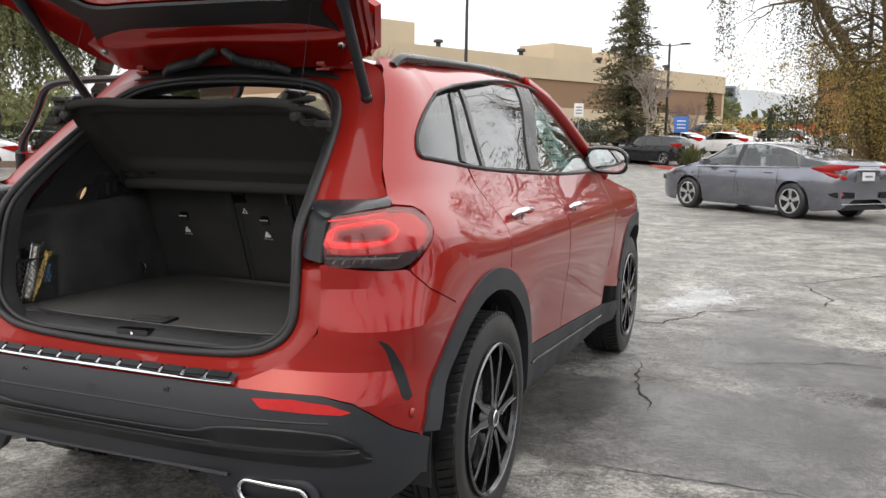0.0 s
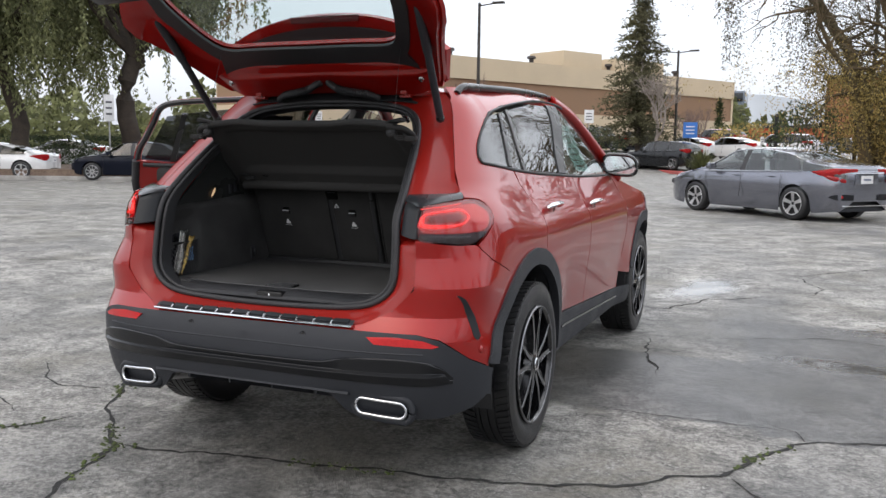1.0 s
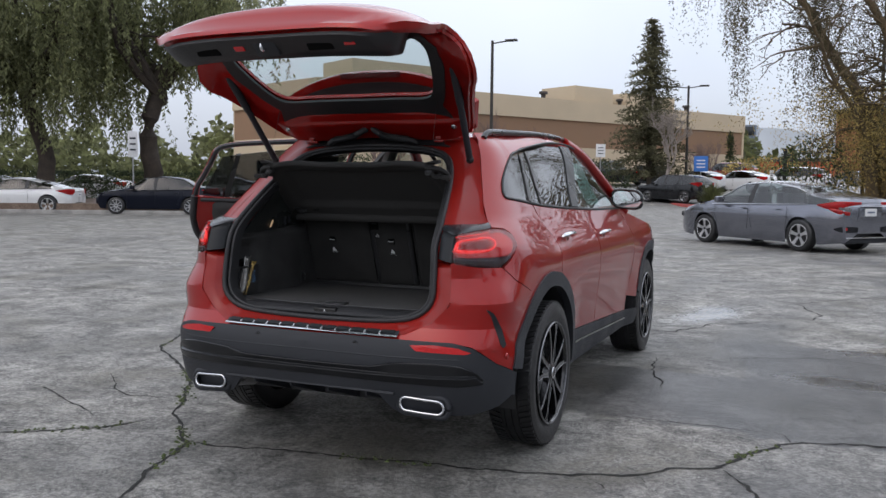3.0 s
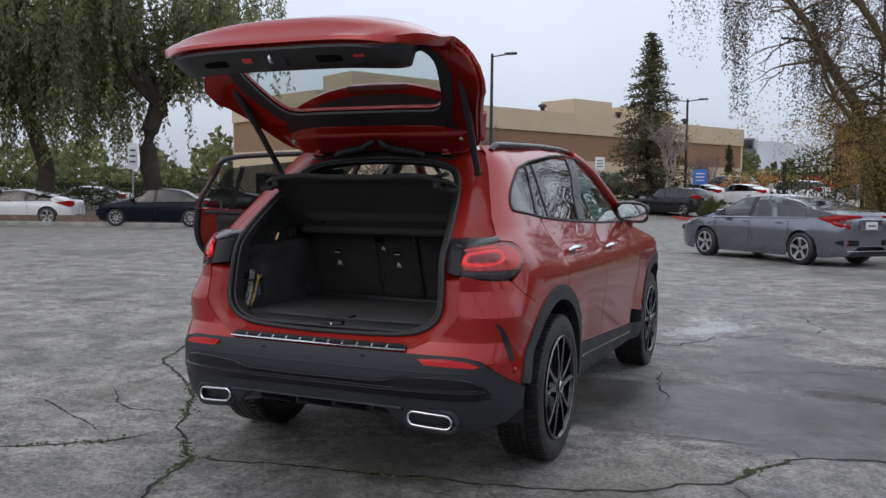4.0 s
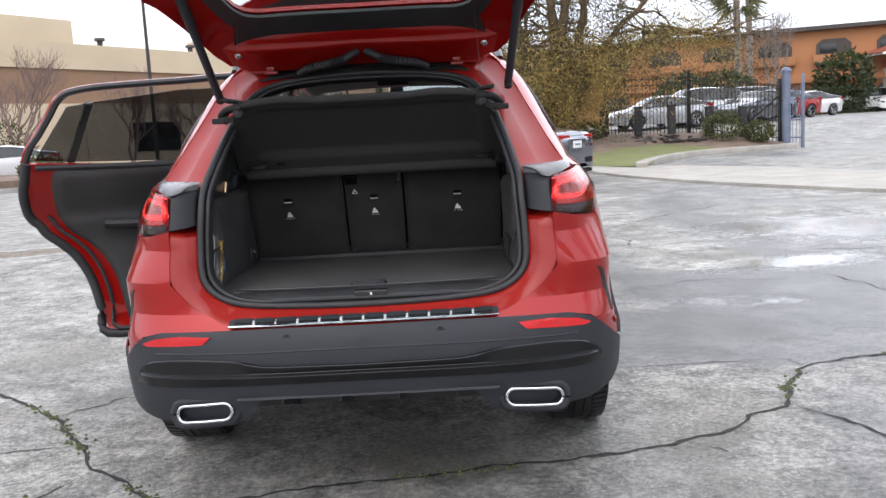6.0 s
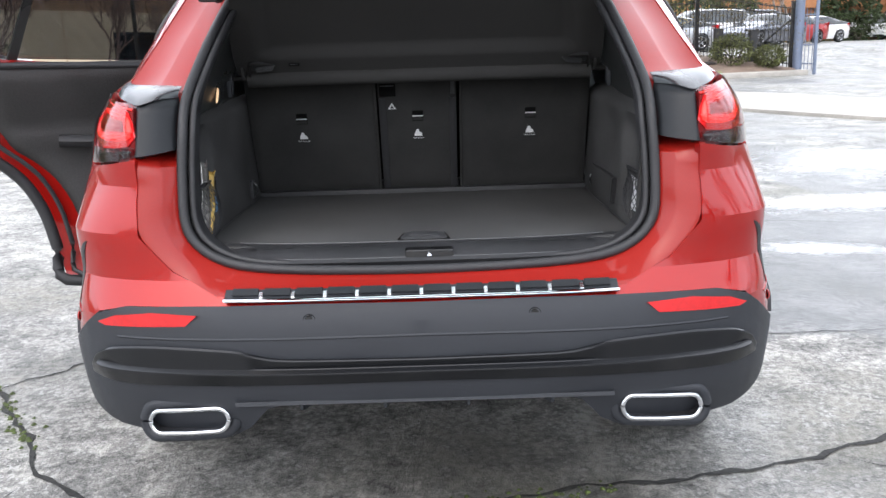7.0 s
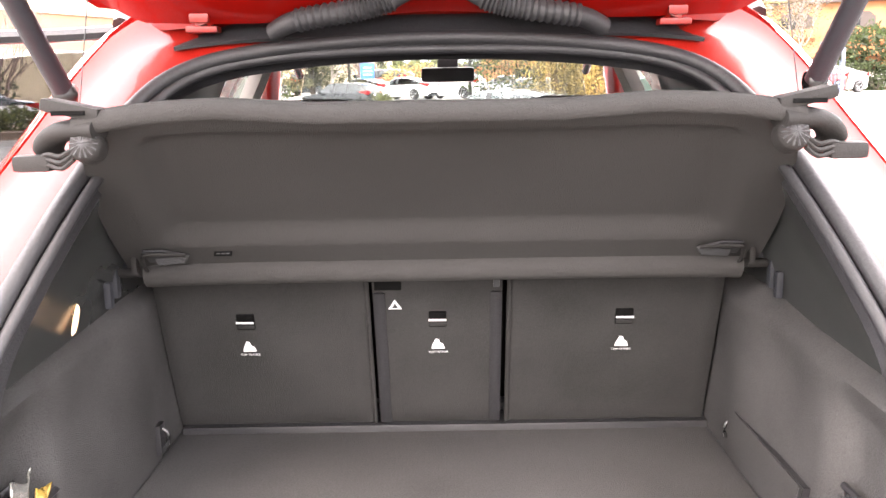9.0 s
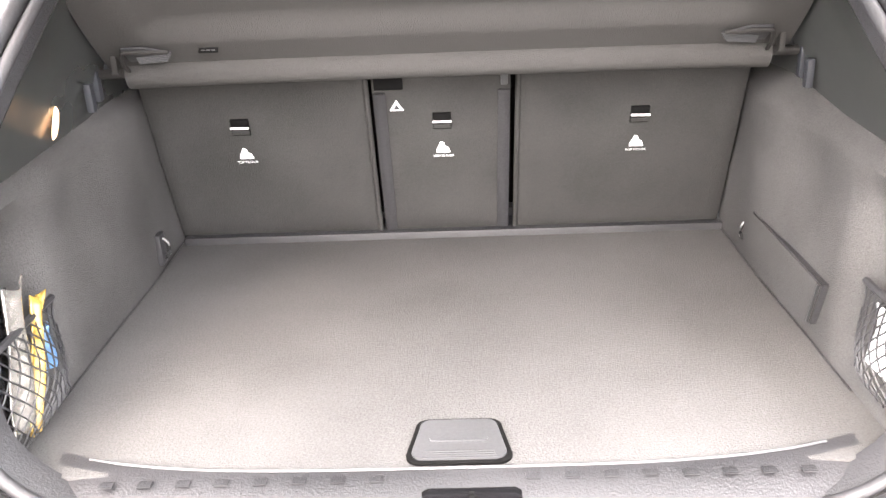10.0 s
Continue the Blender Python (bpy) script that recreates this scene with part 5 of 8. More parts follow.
    for c in (yr, yf):
        for s in (1, -1):
            m = Matrix.Translation((s * (half(c) - 0.015), c, wheel_r)) @ Matrix.Diagonal((s, 1, 1, 1))
            wh = part("wheel", lathe([(wheel_r * 0.95, 0.0), (wheel_r, -0.03), (wheel_r, -0.18), (wheel_r * 0.9, -0.2), (wheel_r * 0.66, -0.18), (wheel_r * 0.66, -0.02), (wheel_r * 0.70, 0.004), (wheel_r * 0.85, 0.01)], 36, m, closed=True), TYRE, t)
            part("rim", lathe([(wheel_r * 0.70, 0.0), (wheel_r * 0.66, 0.006), (wheel_r * 0.62, -0.02), (wheel_r * 0.60, -0.10), (0.02, -0.12)], 36, m), RUBBER, wh)
            for k in range(5 if kind != "saloon" else 9):
                n_ = 5 if kind != "saloon" else 9
                a = 2 * math.pi * k / n_ + 0.3
                hw = 0.045 if n_ == 5 else 0.018
                bm = bmesh.new()
                q = []
                for r, h2, x in ((0.03, 0.03, -0.02), (wheel_r * 0.38, hw * 0.7, -0.012), (wheel_r * 0.66, hw, 0.0)):
                    for sg in (-1, 1):
                        q.append(bm.verts.new(m @ Vector((x, r * math.cos(a) - sg * h2 * math.sin(a), r * math.sin(a) + sg * h2 * math.cos(a)))))
                bm.faces.new((q[0], q[1], q[3], q[2]))
                bm.faces.new((q[2], q[3], q[5], q[4]))
                bmesh.ops.solidify(bm, geom=bm.faces[:], thickness=0.02)
                part("spoke", bm, wheel_mat or STEEL, wh)
            part("rim_edge", lathe([(wheel_r * 0.70, 0.003), (wheel_r * 0.675, 0.008), (wheel_r * 0.645, 0.0)], 36, m), wheel_mat or STEEL, wh)
    zr = curve_at(-L / 2 + 0.1, top)
    for s in (1, -1):
        w = half(-L / 2 + 0.12)
        lp = []
        for dy, zc, hh, inset in ((-0.064, 0.030, 0.060, 0.26), (-0.062, 0.020, 0.085, 0.16), (-0.045, 0.00, 0.110, 0.08), (-0.015, -0.005, 0.120, 0.012), (0.06, 0.005, 0.105, 0.0), (0.16, 0.02, 0.075, 0.0), (0.30, 0.035, 0.040, 0.0), (0.46, 0.045, 0.006, 0.0)):
            y = -L / 2 + 0.05 + dy
            lp.append((Vector((s * (half(max(y, -L / 2 + 0.03)) * 0.995 + 0.008 - inset), y, zr - 0.13 + zc)), hh))
        bm = bmesh.new()
        prev = None
        for c, hh in lp:
            cur_ = [bm.verts.new(c + Vector((0, 0, hh))), bm.verts.new(c - Vector((0, 0, hh)))]
            if prev:
                bm.faces.new((prev[0], cur_[0], cur_[1], prev[1]))
            prev = cur_
        bmesh.ops.solidify(bm, geom=bm.faces[:], thickness=0.03)
        if detail:
            bm.free()
            c_lamp(t, s, half, L, zr)
        else:
            part("tail_lamp", bm, LAMP_RED, t, "red wrap-round tail lamp")
        w = half(L / 2 - 0.15)
        part("headlamp", boxes(((s * (w - 0.15), L / 2 - 0.25, curve_at(L / 2 - 0.2, top) - 0.10), (0.26, 0.34, 0.12), 0.04, Matrix.Rotation(radians(s * -30), 3, "Z"))), LAMP_CLEAR, t)
        part("door_mirror", boxes(((s * (W * 0.95 + 0.10), 0.78 if kind != "coupe" else 0.6, belt + 0.08), (0.20, 0.13, 0.13), 0.04)), paint, t)
        for c in ((0.12, -0.80) if kind != "coupe" else (-0.45,)):
            part("door_handle", tube([(s * (W * 0.99 + 0.012), c - 0.08, belt - 0.08), (s * (W * 0.99 + 0.025), c, belt - 0.08), (s * (W * 0.99 + 0.012), c + 0.08, belt - 0.08)], 0.014, 6), paint, t)
        line = [Vector((s * (half(y) * 0.955 + 0.004), y, min(belt + 0.05 * (-y / (L / 2)), curve_at(y, top) - 0.03) + 0.004)) for y in [(-1.5 + 2.6 * k / 16) for k in range(17)]]
        part("window_strip", tube(line, 0.010, 5), CHROME if detail else RUBBER, t)
        for c in ((1.02, 0.0, -1.05) if kind != "coupe" else (0.9, -0.6)):  # door gaps
            z1, z0 = belt - 0.03, 0.34
            part("door_gap", tube([(s * (half(c) * 1.003), c, z0 + 0.05), (s * (half(c) * 1.005), c - 0.02, 0.60), (s * (half(c) * 0.985), c - 0.01, z1)], 0.005, 4), RUBBER, t)
    part("rear_bumper_trim", boxes(((0, -L / 2 + 0.12, 0.25), (1.24, 0.12, 0.10), 0.04)), BLACK_PLASTIC, t)
    part("number_plate", boxes(((0, -L / 2 - 0.012, zr - 0.235), (0.32, 0.015, 0.15), 0.004)), SIGN_WHITE, t)
    part("plate_bar", boxes(((0, -L / 2 - 0.021, zr - 0.235), (0.20, 0.006, 0.035), 0.001)), POST_BLUE, t)
    if detail:
        part("cabin_seat", boxes(*(((x, y, 0.95), (0.44, 0.16, 0.44), 0.05) for x in (-0.36, 0.36) for y in (0.12, -0.75)), *(((x, y, 1.22), (0.24, 0.10, 0.15), 0.04) for x in (-0.36, 0.36) for y in (0.10, -0.78))), DARK_TRIM, t)
        for s in (1, -1):
            arcline = [(s * r[7][0] * 1.004, r[7][1], r[7][2] + 0.006) for r in rings if -1.42 < r[7][1] < 0.95]
            part("roof_strip", tube(arcline, 0.012, 5), CHROME, t, "chrome strip over the side windows")
        part("chrome_lip", boxes(((0, -L / 2 + 0.022, 0.318), (1.24, 0.05, 0.020), 0.006)), CHROME, t)
        part("boot_line", tube([(-0.72, -L / 2 + 0.035, zr - 0.06), (0, -L / 2 + 0.0, zr - 0.05), (0.72, -L / 2 + 0.035, zr - 0.06)], 0.006, 5), RUBBER, t)
        for s in (1, -1):
            cut = [(-0.062, 0.475, 0.050, 0.36), (-0.058, 0.478, 0.056, 0.20), (-0.030, 0.480, 0.058, 0.085), (0.01, 0.480, 0.052, 0.03), (0.07, 0.482, 0.036, 0.012), (0.13, 0.485, 0.006, 0.006)]
            bm, prev = bmesh.new(), None
            for dy, zc, hh, inset in cut:
                c = Vector((s * (half(max(-L / 2 + 0.05 + dy, -L / 2 + 0.03)) * 0.972 + 0.012 - inset), -L / 2 + 0.05 + dy - 0.008, zc))
                cur_ = [bm.verts.new(c + Vector((0, 0, hh))), bm.verts.new(c - Vector((0, 0, hh)))]
                if prev:
                    bm.faces.new((prev[0], cur_[0], cur_[1], prev[1]))
                prev = cur_
            bmesh.ops.solidify(bm, geom=bm.faces[:], thickness=0.02)
            ins = part("bumper_insert", bm, BLACK_PLASTIC, t, "black insert in the bumper corner")
            part("bumper_reflector", boxes(((s * (half(-L / 2 + 0.03) * 0.955 - 0.05), -L / 2 + 0.035, 0.49), (0.08, 0.03, 0.05), 0.010, Matrix.Rotation(radians(s * 38), 3, "Z"))), LAMP_RED, ins)
        part("plate_recess", boxes(((0, -L / 2 - 0.003, zr - 0.235), (0.62, 0.012, 0.19), 0.004)), GREY_PAINT, t)
        part("recess_edge", boxes(((0, -L / 2 - 0.014, zr - 0.135), (0.60, 0.02, 0.022), 0.006)), BLACK_PLASTIC, t)
    return t


CAR_GLASS = glass("car_window_glass", (0.74, 0.82, 0.83), 2.0)
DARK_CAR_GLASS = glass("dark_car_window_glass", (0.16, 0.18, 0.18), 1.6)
GREY_PAINT = material("grey_metallic_paint", (0.185, 0.192, 0.225), 0.20, 0.80, 0.04, 2, 800, 0, 1.0, rvar=0.03)
WHEEL_SILVER = material("silver_wheel_paint", (0.60, 0.60, 0.61), 0.35, 0.25, 0.05, 4, 80, 0, 0.5)
WHITE_PAINT = material("white_car_paint", (0.72, 0.72, 0.72), 0.3, 0, 0.04, 2, 60, 0, 1.0)
BLACK_PAINT = material("black_car_paint", (0.008, 0.009, 0.011), 0.25, 0, 0.1, 2, 60, 0, 0.5, 0.2)
NAVY_PAINT = material("dark_blue_car_paint", (0.006, 0.008, 0.016), 0.2, 0.0, 0.1, 2, 60, 0, 0.0, 0.18)
SILVER_PAINT = material("silver_car_paint", (0.45, 0.46, 0.48), 0.35, 0.6, 0.05, 2, 60, 0, 1.0)
RED_PAINT = material("red_car_paint", (0.32, 0.02, 0.02), 0.3, 0, 0.1, 2, 60, 0, 1.0)
sed = Vector((-2.04, 1.78)).normalized()
sed_turn = math.degrees(math.atan2(-sed.x, sed.y))
# the near sedan: its left wheels stand at (1.75, 14.6) and (-0.30, 16.4)
mid = (Vector((1.72, 14.6)) + Vector((-0.32, 16.36))) / 2 + Vector((sed.y, -sed.x)) * 0.87 - sed * 0.03
parked_car("grey metallic sedan parked by the pavement", "sedan", GREY_PAINT, (mid.x, mid.y, 0), sed_turn, detail=True, wheel_mat=WHEEL_SILVER)
for lab, kind, paint, x, y, z, turn, wm in (
        ("dark blue saloon parked at the kerb", "saloon", NAVY_PAINT, -20.6, 21.53, 0, 115, WHEEL_SILVER), ("white coupe parked at the kerb", "coupe", WHITE_PAINT, -25.45, 19.45, 0, 115, WHEEL_SILVER),
        ("white sedan in the far car park", "sedan", WHITE_PAINT, -17.9, 31.5, 0.15, 118, None), ("black suv in the far car park", "suv", BLACK_PAINT, -25.8, 38.6, 0.15, 125, None),
        ("white hatchback behind the hedge", "sedan", WHITE_PAINT, -25.4, 31.2, 0.1, 110, None), ("white car behind the hedge", "sedan", WHITE_PAINT, -33.5, 30.5, 0.1, 110, None), ("silver car behind the hedge", "sedan", SILVER_PAINT, -38.5, 28.2, 0.1, 110, None),
        ("black suv parked in the island bay", "suv", BLACK_PAINT, -6.0, 49.4, 0, 60, None), ("black pickup truck parked far off", "truck", BLACK_PAINT, -12.8, 62.5, 0, 70, None),
        ("white sedan parked far off", "sedan", WHITE_PAINT, -2.6, 55.5, 0, 55, None), ("white car parked far off", "sedan", WHITE_PAINT, -5.4, 56.6, 0, 55, None), ("red suv parked far off", "suv", RED_PAINT, -4.6, 66.0, 0, 60, None),
        ("white suv parked far off", "suv", WHITE_PAINT, 0.4, 57.0, 0, 60, None), ("silver car parked far off", "sedan", SILVER_PAINT, 4.0, 55.5, 0, 60, None), ("white van parked far off", "suv", WHITE_PAINT, 4.4, 45.0, 0, 70, None),
        ("silver sedan behind the fence", "sedan", SILVER_PAINT, 9.75, 35.2, 0.1, 100, None), ("white suv behind the fence", "suv", WHITE_PAINT, 12.0, 37.6, 0.1, 100, None), ("silver suv behind the fence", "suv", SILVER_PAINT, 14.4, 39.6, 0.1, 105, None),
        ("grey sedan behind the fence", "saloon", GREY_PAINT, 14.6, 36.6, 0.1, 125, None), ("red sedan behind the fence", "sedan", RED_PAINT, 17.4, 41.4, 0, 115, None), ("white sedan behind the fence", "sedan", WHITE_PAINT, 20.2, 45.2, 0, 115, None), ("white suv by the gate house", "suv", WHITE_PAINT, 29.4, 57.8, 0, 100, None), ("white sedan by the gate house", "sedan", WHITE_PAINT, 30.9, 55.2, 0, 105, None)):
    parked_car(lab, kind, paint, (x, y, max(z, lot_z(x, y), drive_z(x, y))), turn, wheel_mat=wm)


def tree_line(name, a0, a1, dist, height, mat, seed, n):
    """A far belt of trees too small to tell apart."""
    rnd = random.Random(seed)
    V, F = [], []
    for k in range(n):
        u = rnd.random()
        a = radians(a0 + (a1 - a0) * u)
        d = dist * rnd.uniform(0.92, 1.08)
        h = height * (0.55 + 0.6 * noise.noise(Vector((u * 14, seed, 0))) + 0.25 * noise.noise(Vector((u * 45, seed, 3))))
        c = Vector((d * math.sin(a), d * math.cos(a), max(h, 0.6) * rnd.random() ** 0.8))
        v, f = leaf_cloud([c], dist * 0.011, rnd, 0.8, 0.1, ratio=0.6)
        F += [tuple(i + len(V) for i in g) for g in f]
        V += v
    return tagged(cloud_mesh(name, V, F, mat), "far belt of mixed dull green trees", "trees", kind="stuff")


tree_line("far_trees", -75, -34, 75, 8.0, PEPPER, 3, 9000)
tree_line("far_trees", -12, 14, 125, 9.0, SHRUB_PALE, 5, 6000)
tree_line("far_trees", 14, 75, 100, 7.0, AUTUMN, 7, 7000)
# these three belts stand out of view, added to darken the paint's reflections
tree_line("far_trees", 36, 70, 46, 12.0, OLIVE, 17, 7000)
tree_line("far_trees", 66, 165, 34, 11.0, OLIVE, 9, 10000)
tree_line("far_trees", 165, 285, 38, 7.0, OLIVE, 13, 9000)

CRACKS = [([(-0.46, -1.62), (-0.60, -1.25), (-0.75, -0.81), (-0.95, -0.60), (-1.17, -0.40), (-1.36, -0.10), (-1.62, 0.26), (-1.95, 0.60), (-2.6, 1.1), (-3.1, 2.2)], 0.012),
          ([(-3.4, -1.6), (-2.4, -1.25), (-1.72, -1.06), (-1.33, -0.76), (-1.18, -0.46)], 0.009),
          ([(-0.78, -0.80), (-0.48, -0.74), (0.05, -0.65), (0.54, -0.58), (0.96, -0.50), (1.40, -0.32), (1.56, -0.11), (1.76, -0.08), (1.84, 0.18), (2.03, 0.50), (2.11, 0.55), (2.40, 0.65), (3.2, 0.72), (4.6, 1.2)], 0.011),
          ([(1.40, -0.33), (1.48, -0.46)], 0.006), ([(1.77, -0.08), (1.90, -0.25), (1.98, -0.52), (2.3, -1.2)], 0.008), ([(2.05, 0.53), (2.01, 0.68), (1.85, 0.75)], 0.006),
          ([(-1.62, 0.26), (-1.43, 0.52), (-1.1, 0.75)], 0.006), ([(0.6, 3.75), (0.99, 3.68), (1.24, 4.32), (1.8, 4.7)], 0.009), ([(1.03, 2.44), (1.07, 2.0), (1.25, 1.45)], 0.009),
          ([(1.92, 6.17), (2.36, 6.76), (2.86, 7.36), (4.2, 8.6)], 0.010), ([(1.93, 6.2), (2.18, 5.4), (2.1, 4.9)], 0.008), ([(2.9, 0.7), (3.4, 1.9), (3.2, 3.0)], 0.006),
          ([(-4.5, 5.0), (-2.5, 5.6), (-1.0, 6.6), (0.5, 8.5)], 0.008), ([(-7.5, 3.0), (-5.5, 3.8), (-4.5, 5.0), (-4.2, 7.0)], 0.010), ([(3.5, 4.2), (5.0, 4.0), (6.5, 5.2)], 0.010), ([(1.05, 0.66), (1.5, 0.66), (1.9, 0.70), (2.08, 0.60)], 0.004), ([(1.2, -0.42), (1.38, -0.58), (1.5, -0.62)], 0.004), ([(-2.5, -0.2), (-1.9, -0.45), (-1.5, -0.62)], 0.006), ([(-1.36, -0.12), (-1.75, -0.18), (-2.3, 0.25)], 0.005), ([(1.4, 2.6), (2.2, 3.0), (2.9, 2.8)], 0.004)]
for k, (line, w) in enumerate(CRACKS):
    crack(line, w, k + 1)
rnd = random.Random(77)
bm = bmesh.new()
for k in range(900):  # moss and grit caught in the cracks
    line, _ = CRACKS[rnd.choice((0, 0, 2, 2, 2, 1))]
    i = rnd.randrange(len(line) - 1)
    u = rnd.random()
    x, y = (line[i][j] + (line[i + 1][j] - line[i][j]) * u + rnd.gauss(0, 0.022) for j in (0, 1))
    if noise.noise(Vector((x * 1.7, y * 1.7, 5))) < 0.05:
        continue
    r = rnd.uniform(0.004, 0.013)
    c = [bm.verts.new((x + r * math.cos(a), y + r * math.sin(a), 0.002)) for a in (0, 1.3, 2.5, 3.8, 5.0)]
    tip = bm.verts.new((x, y, 0.002 + r * 0.8))
    for q in range(5):
        bm.faces.new((c[q], c[(q + 1) % 5], tip))
tagged(part("crack_moss", bm, MOSS), "small tufts of moss and grit in the cracks", "moss", kind="stuff")
def skin(s, z, off=0.0, side=1):
    """A point off metres outside the car's skin."""
    p = Vector(body(s, z))
    if off:
        e = 0.004
        a = Vector(body(s + e, z)) - Vector(body(s - e, z))
        b = Vector(body(s, z + e)) - Vector(body(s, z - e))
        nrm = a.cross(b)
        nrm = nrm.normalized() if nrm.length > 1e-9 else Vector((0, -1, 0))
        if nrm.x < 0 and abs(nrm.x) > abs(nrm.y):
            nrm.negate()
        if nrm.y > 0 and abs(nrm.y) > abs(nrm.x):
            nrm.negate()
        if s <= MID + 0.03:
            nrm.x = 0
        p += off * nrm
    return Vector((p.x * side, p.y, p.z))


def panel(name, outline, mat, parent, off=0.0, depth=0.012, side=1, step=0.06, label="", holes=(), post=None, both=False, round_=0, sharp=50):
    """A panel of the skin from its outline in (s, z), with thickness; both: mirrored over the rear's middle into one piece."""
    pts = [Vector((*p, 0)) for p in outline]
    if round_:
        pts = smooth_line(pts, round_, True)
    fine = []
    for i, p in enumerate(pts):
        q = pts[(i + 1) % len(pts)]
        k = max(1, int((q - p).length / 0.03))
        fine += [p.lerp(q, j / k) for j in range(k)]
    bm = bmesh.new()
    bm.faces.new([bm.verts.new(p) for p in fine])
    lo = [min(p[i] for p in fine) for i in (0, 1)]
    hi = [max(p[i] for p in fine) for i in (0, 1)]
    for ax in (0, 1):
        x = math.ceil(lo[ax] / step) * step
        while x < hi[ax]:
            no = Vector((1, 0, 0)) if ax == 0 else Vector((0, 1, 0))
            bmesh.ops.bisect_plane(bm, geom=bm.verts[:] + bm.edges[:] + bm.faces[:], dist=1e-5, plane_co=no * x, plane_no=no)
            x += step
    bmesh.ops.triangulate(bm, faces=[f for f in bm.faces if len(f.verts) > 4])
    faces = bm.faces[:]
    old = {v: (v.co.x, v.co.y) for v in bm.verts}
    rim = [e for e in bm.edges if len(e.link_faces) == 1]
    at = off if callable(off) else (lambda s, z: off)
    inner = {v: bm.verts.new(skin(*old[v], at(*old[v]) - depth, side)) for v in list(old)}
    for f in faces:
        bm.faces.new([inner[v] for v in f.verts][::-1])
    for e in rim:
        a, b = e.verts
        if both and abs(old[a][0] - MID) < 1e-4 and abs(old[b][0] - MID) < 1e-4:
            continue
        bm.faces.new((a, b, inner[b], inner[a]))
    for v, (s, z) in old.items():
        v.co = skin(s, z, at(s, z), side)
    if both:
        g = bmesh.ops.duplicate(bm, geom=bm.verts[:] + bm.edges[:] + bm.faces[:])["geom"]
        vs = [v for v in g if isinstance(v, bmesh.types.BMVert)]
        for v in vs:
            v.co.x = -v.co.x
        bmesh.ops.reverse_faces(bm, faces=[f for f in g if isinstance(f, bmesh.types.BMFace)])
        bmesh.ops.remove_doubles(bm, verts=bm.verts[:], dist=0.0008)
    if post is not None:
        bmesh.ops.transform(bm, matrix=post, verts=bm.verts[:])
    return part(name, bm, mat, parent, label, sharp)


def arc(cy, cz, r, a0, a1, n=14):
    """Points of a circle in (s, z), degrees from ahead, upwards."""
    return [(cy + r * math.cos(radians(a0 + (a1 - a0) * k / n)), cz + r * math.sin(radians(a0 + (a1 - a0) * k / n))) for k in range(n + 1)]


AXLE, BASE, HUB = 0.0, 2.729, 0.36
ARCH, ARCH_IN = 0.525, 0.452
sill_top = lambda y: 0.51 - 0.053 * (y - 0.33)

car = thing("red_suv", "red metallic suv with its tailgate and a rear door open", "car")

DOOR_REAR = [(0.185, 0.868), (0.200, 0.931), (0.224, 1.000), (0.212, 1.055), (0.150, 1.11), (0.104, 1.160), (0.098, 1.225)]
BELT = [(-0.368, 1.258), (-0.076, 1.232), (0.271, 1.205), (0.665, 1.184), (1.372, 1.158), (2.16, 1.150)]


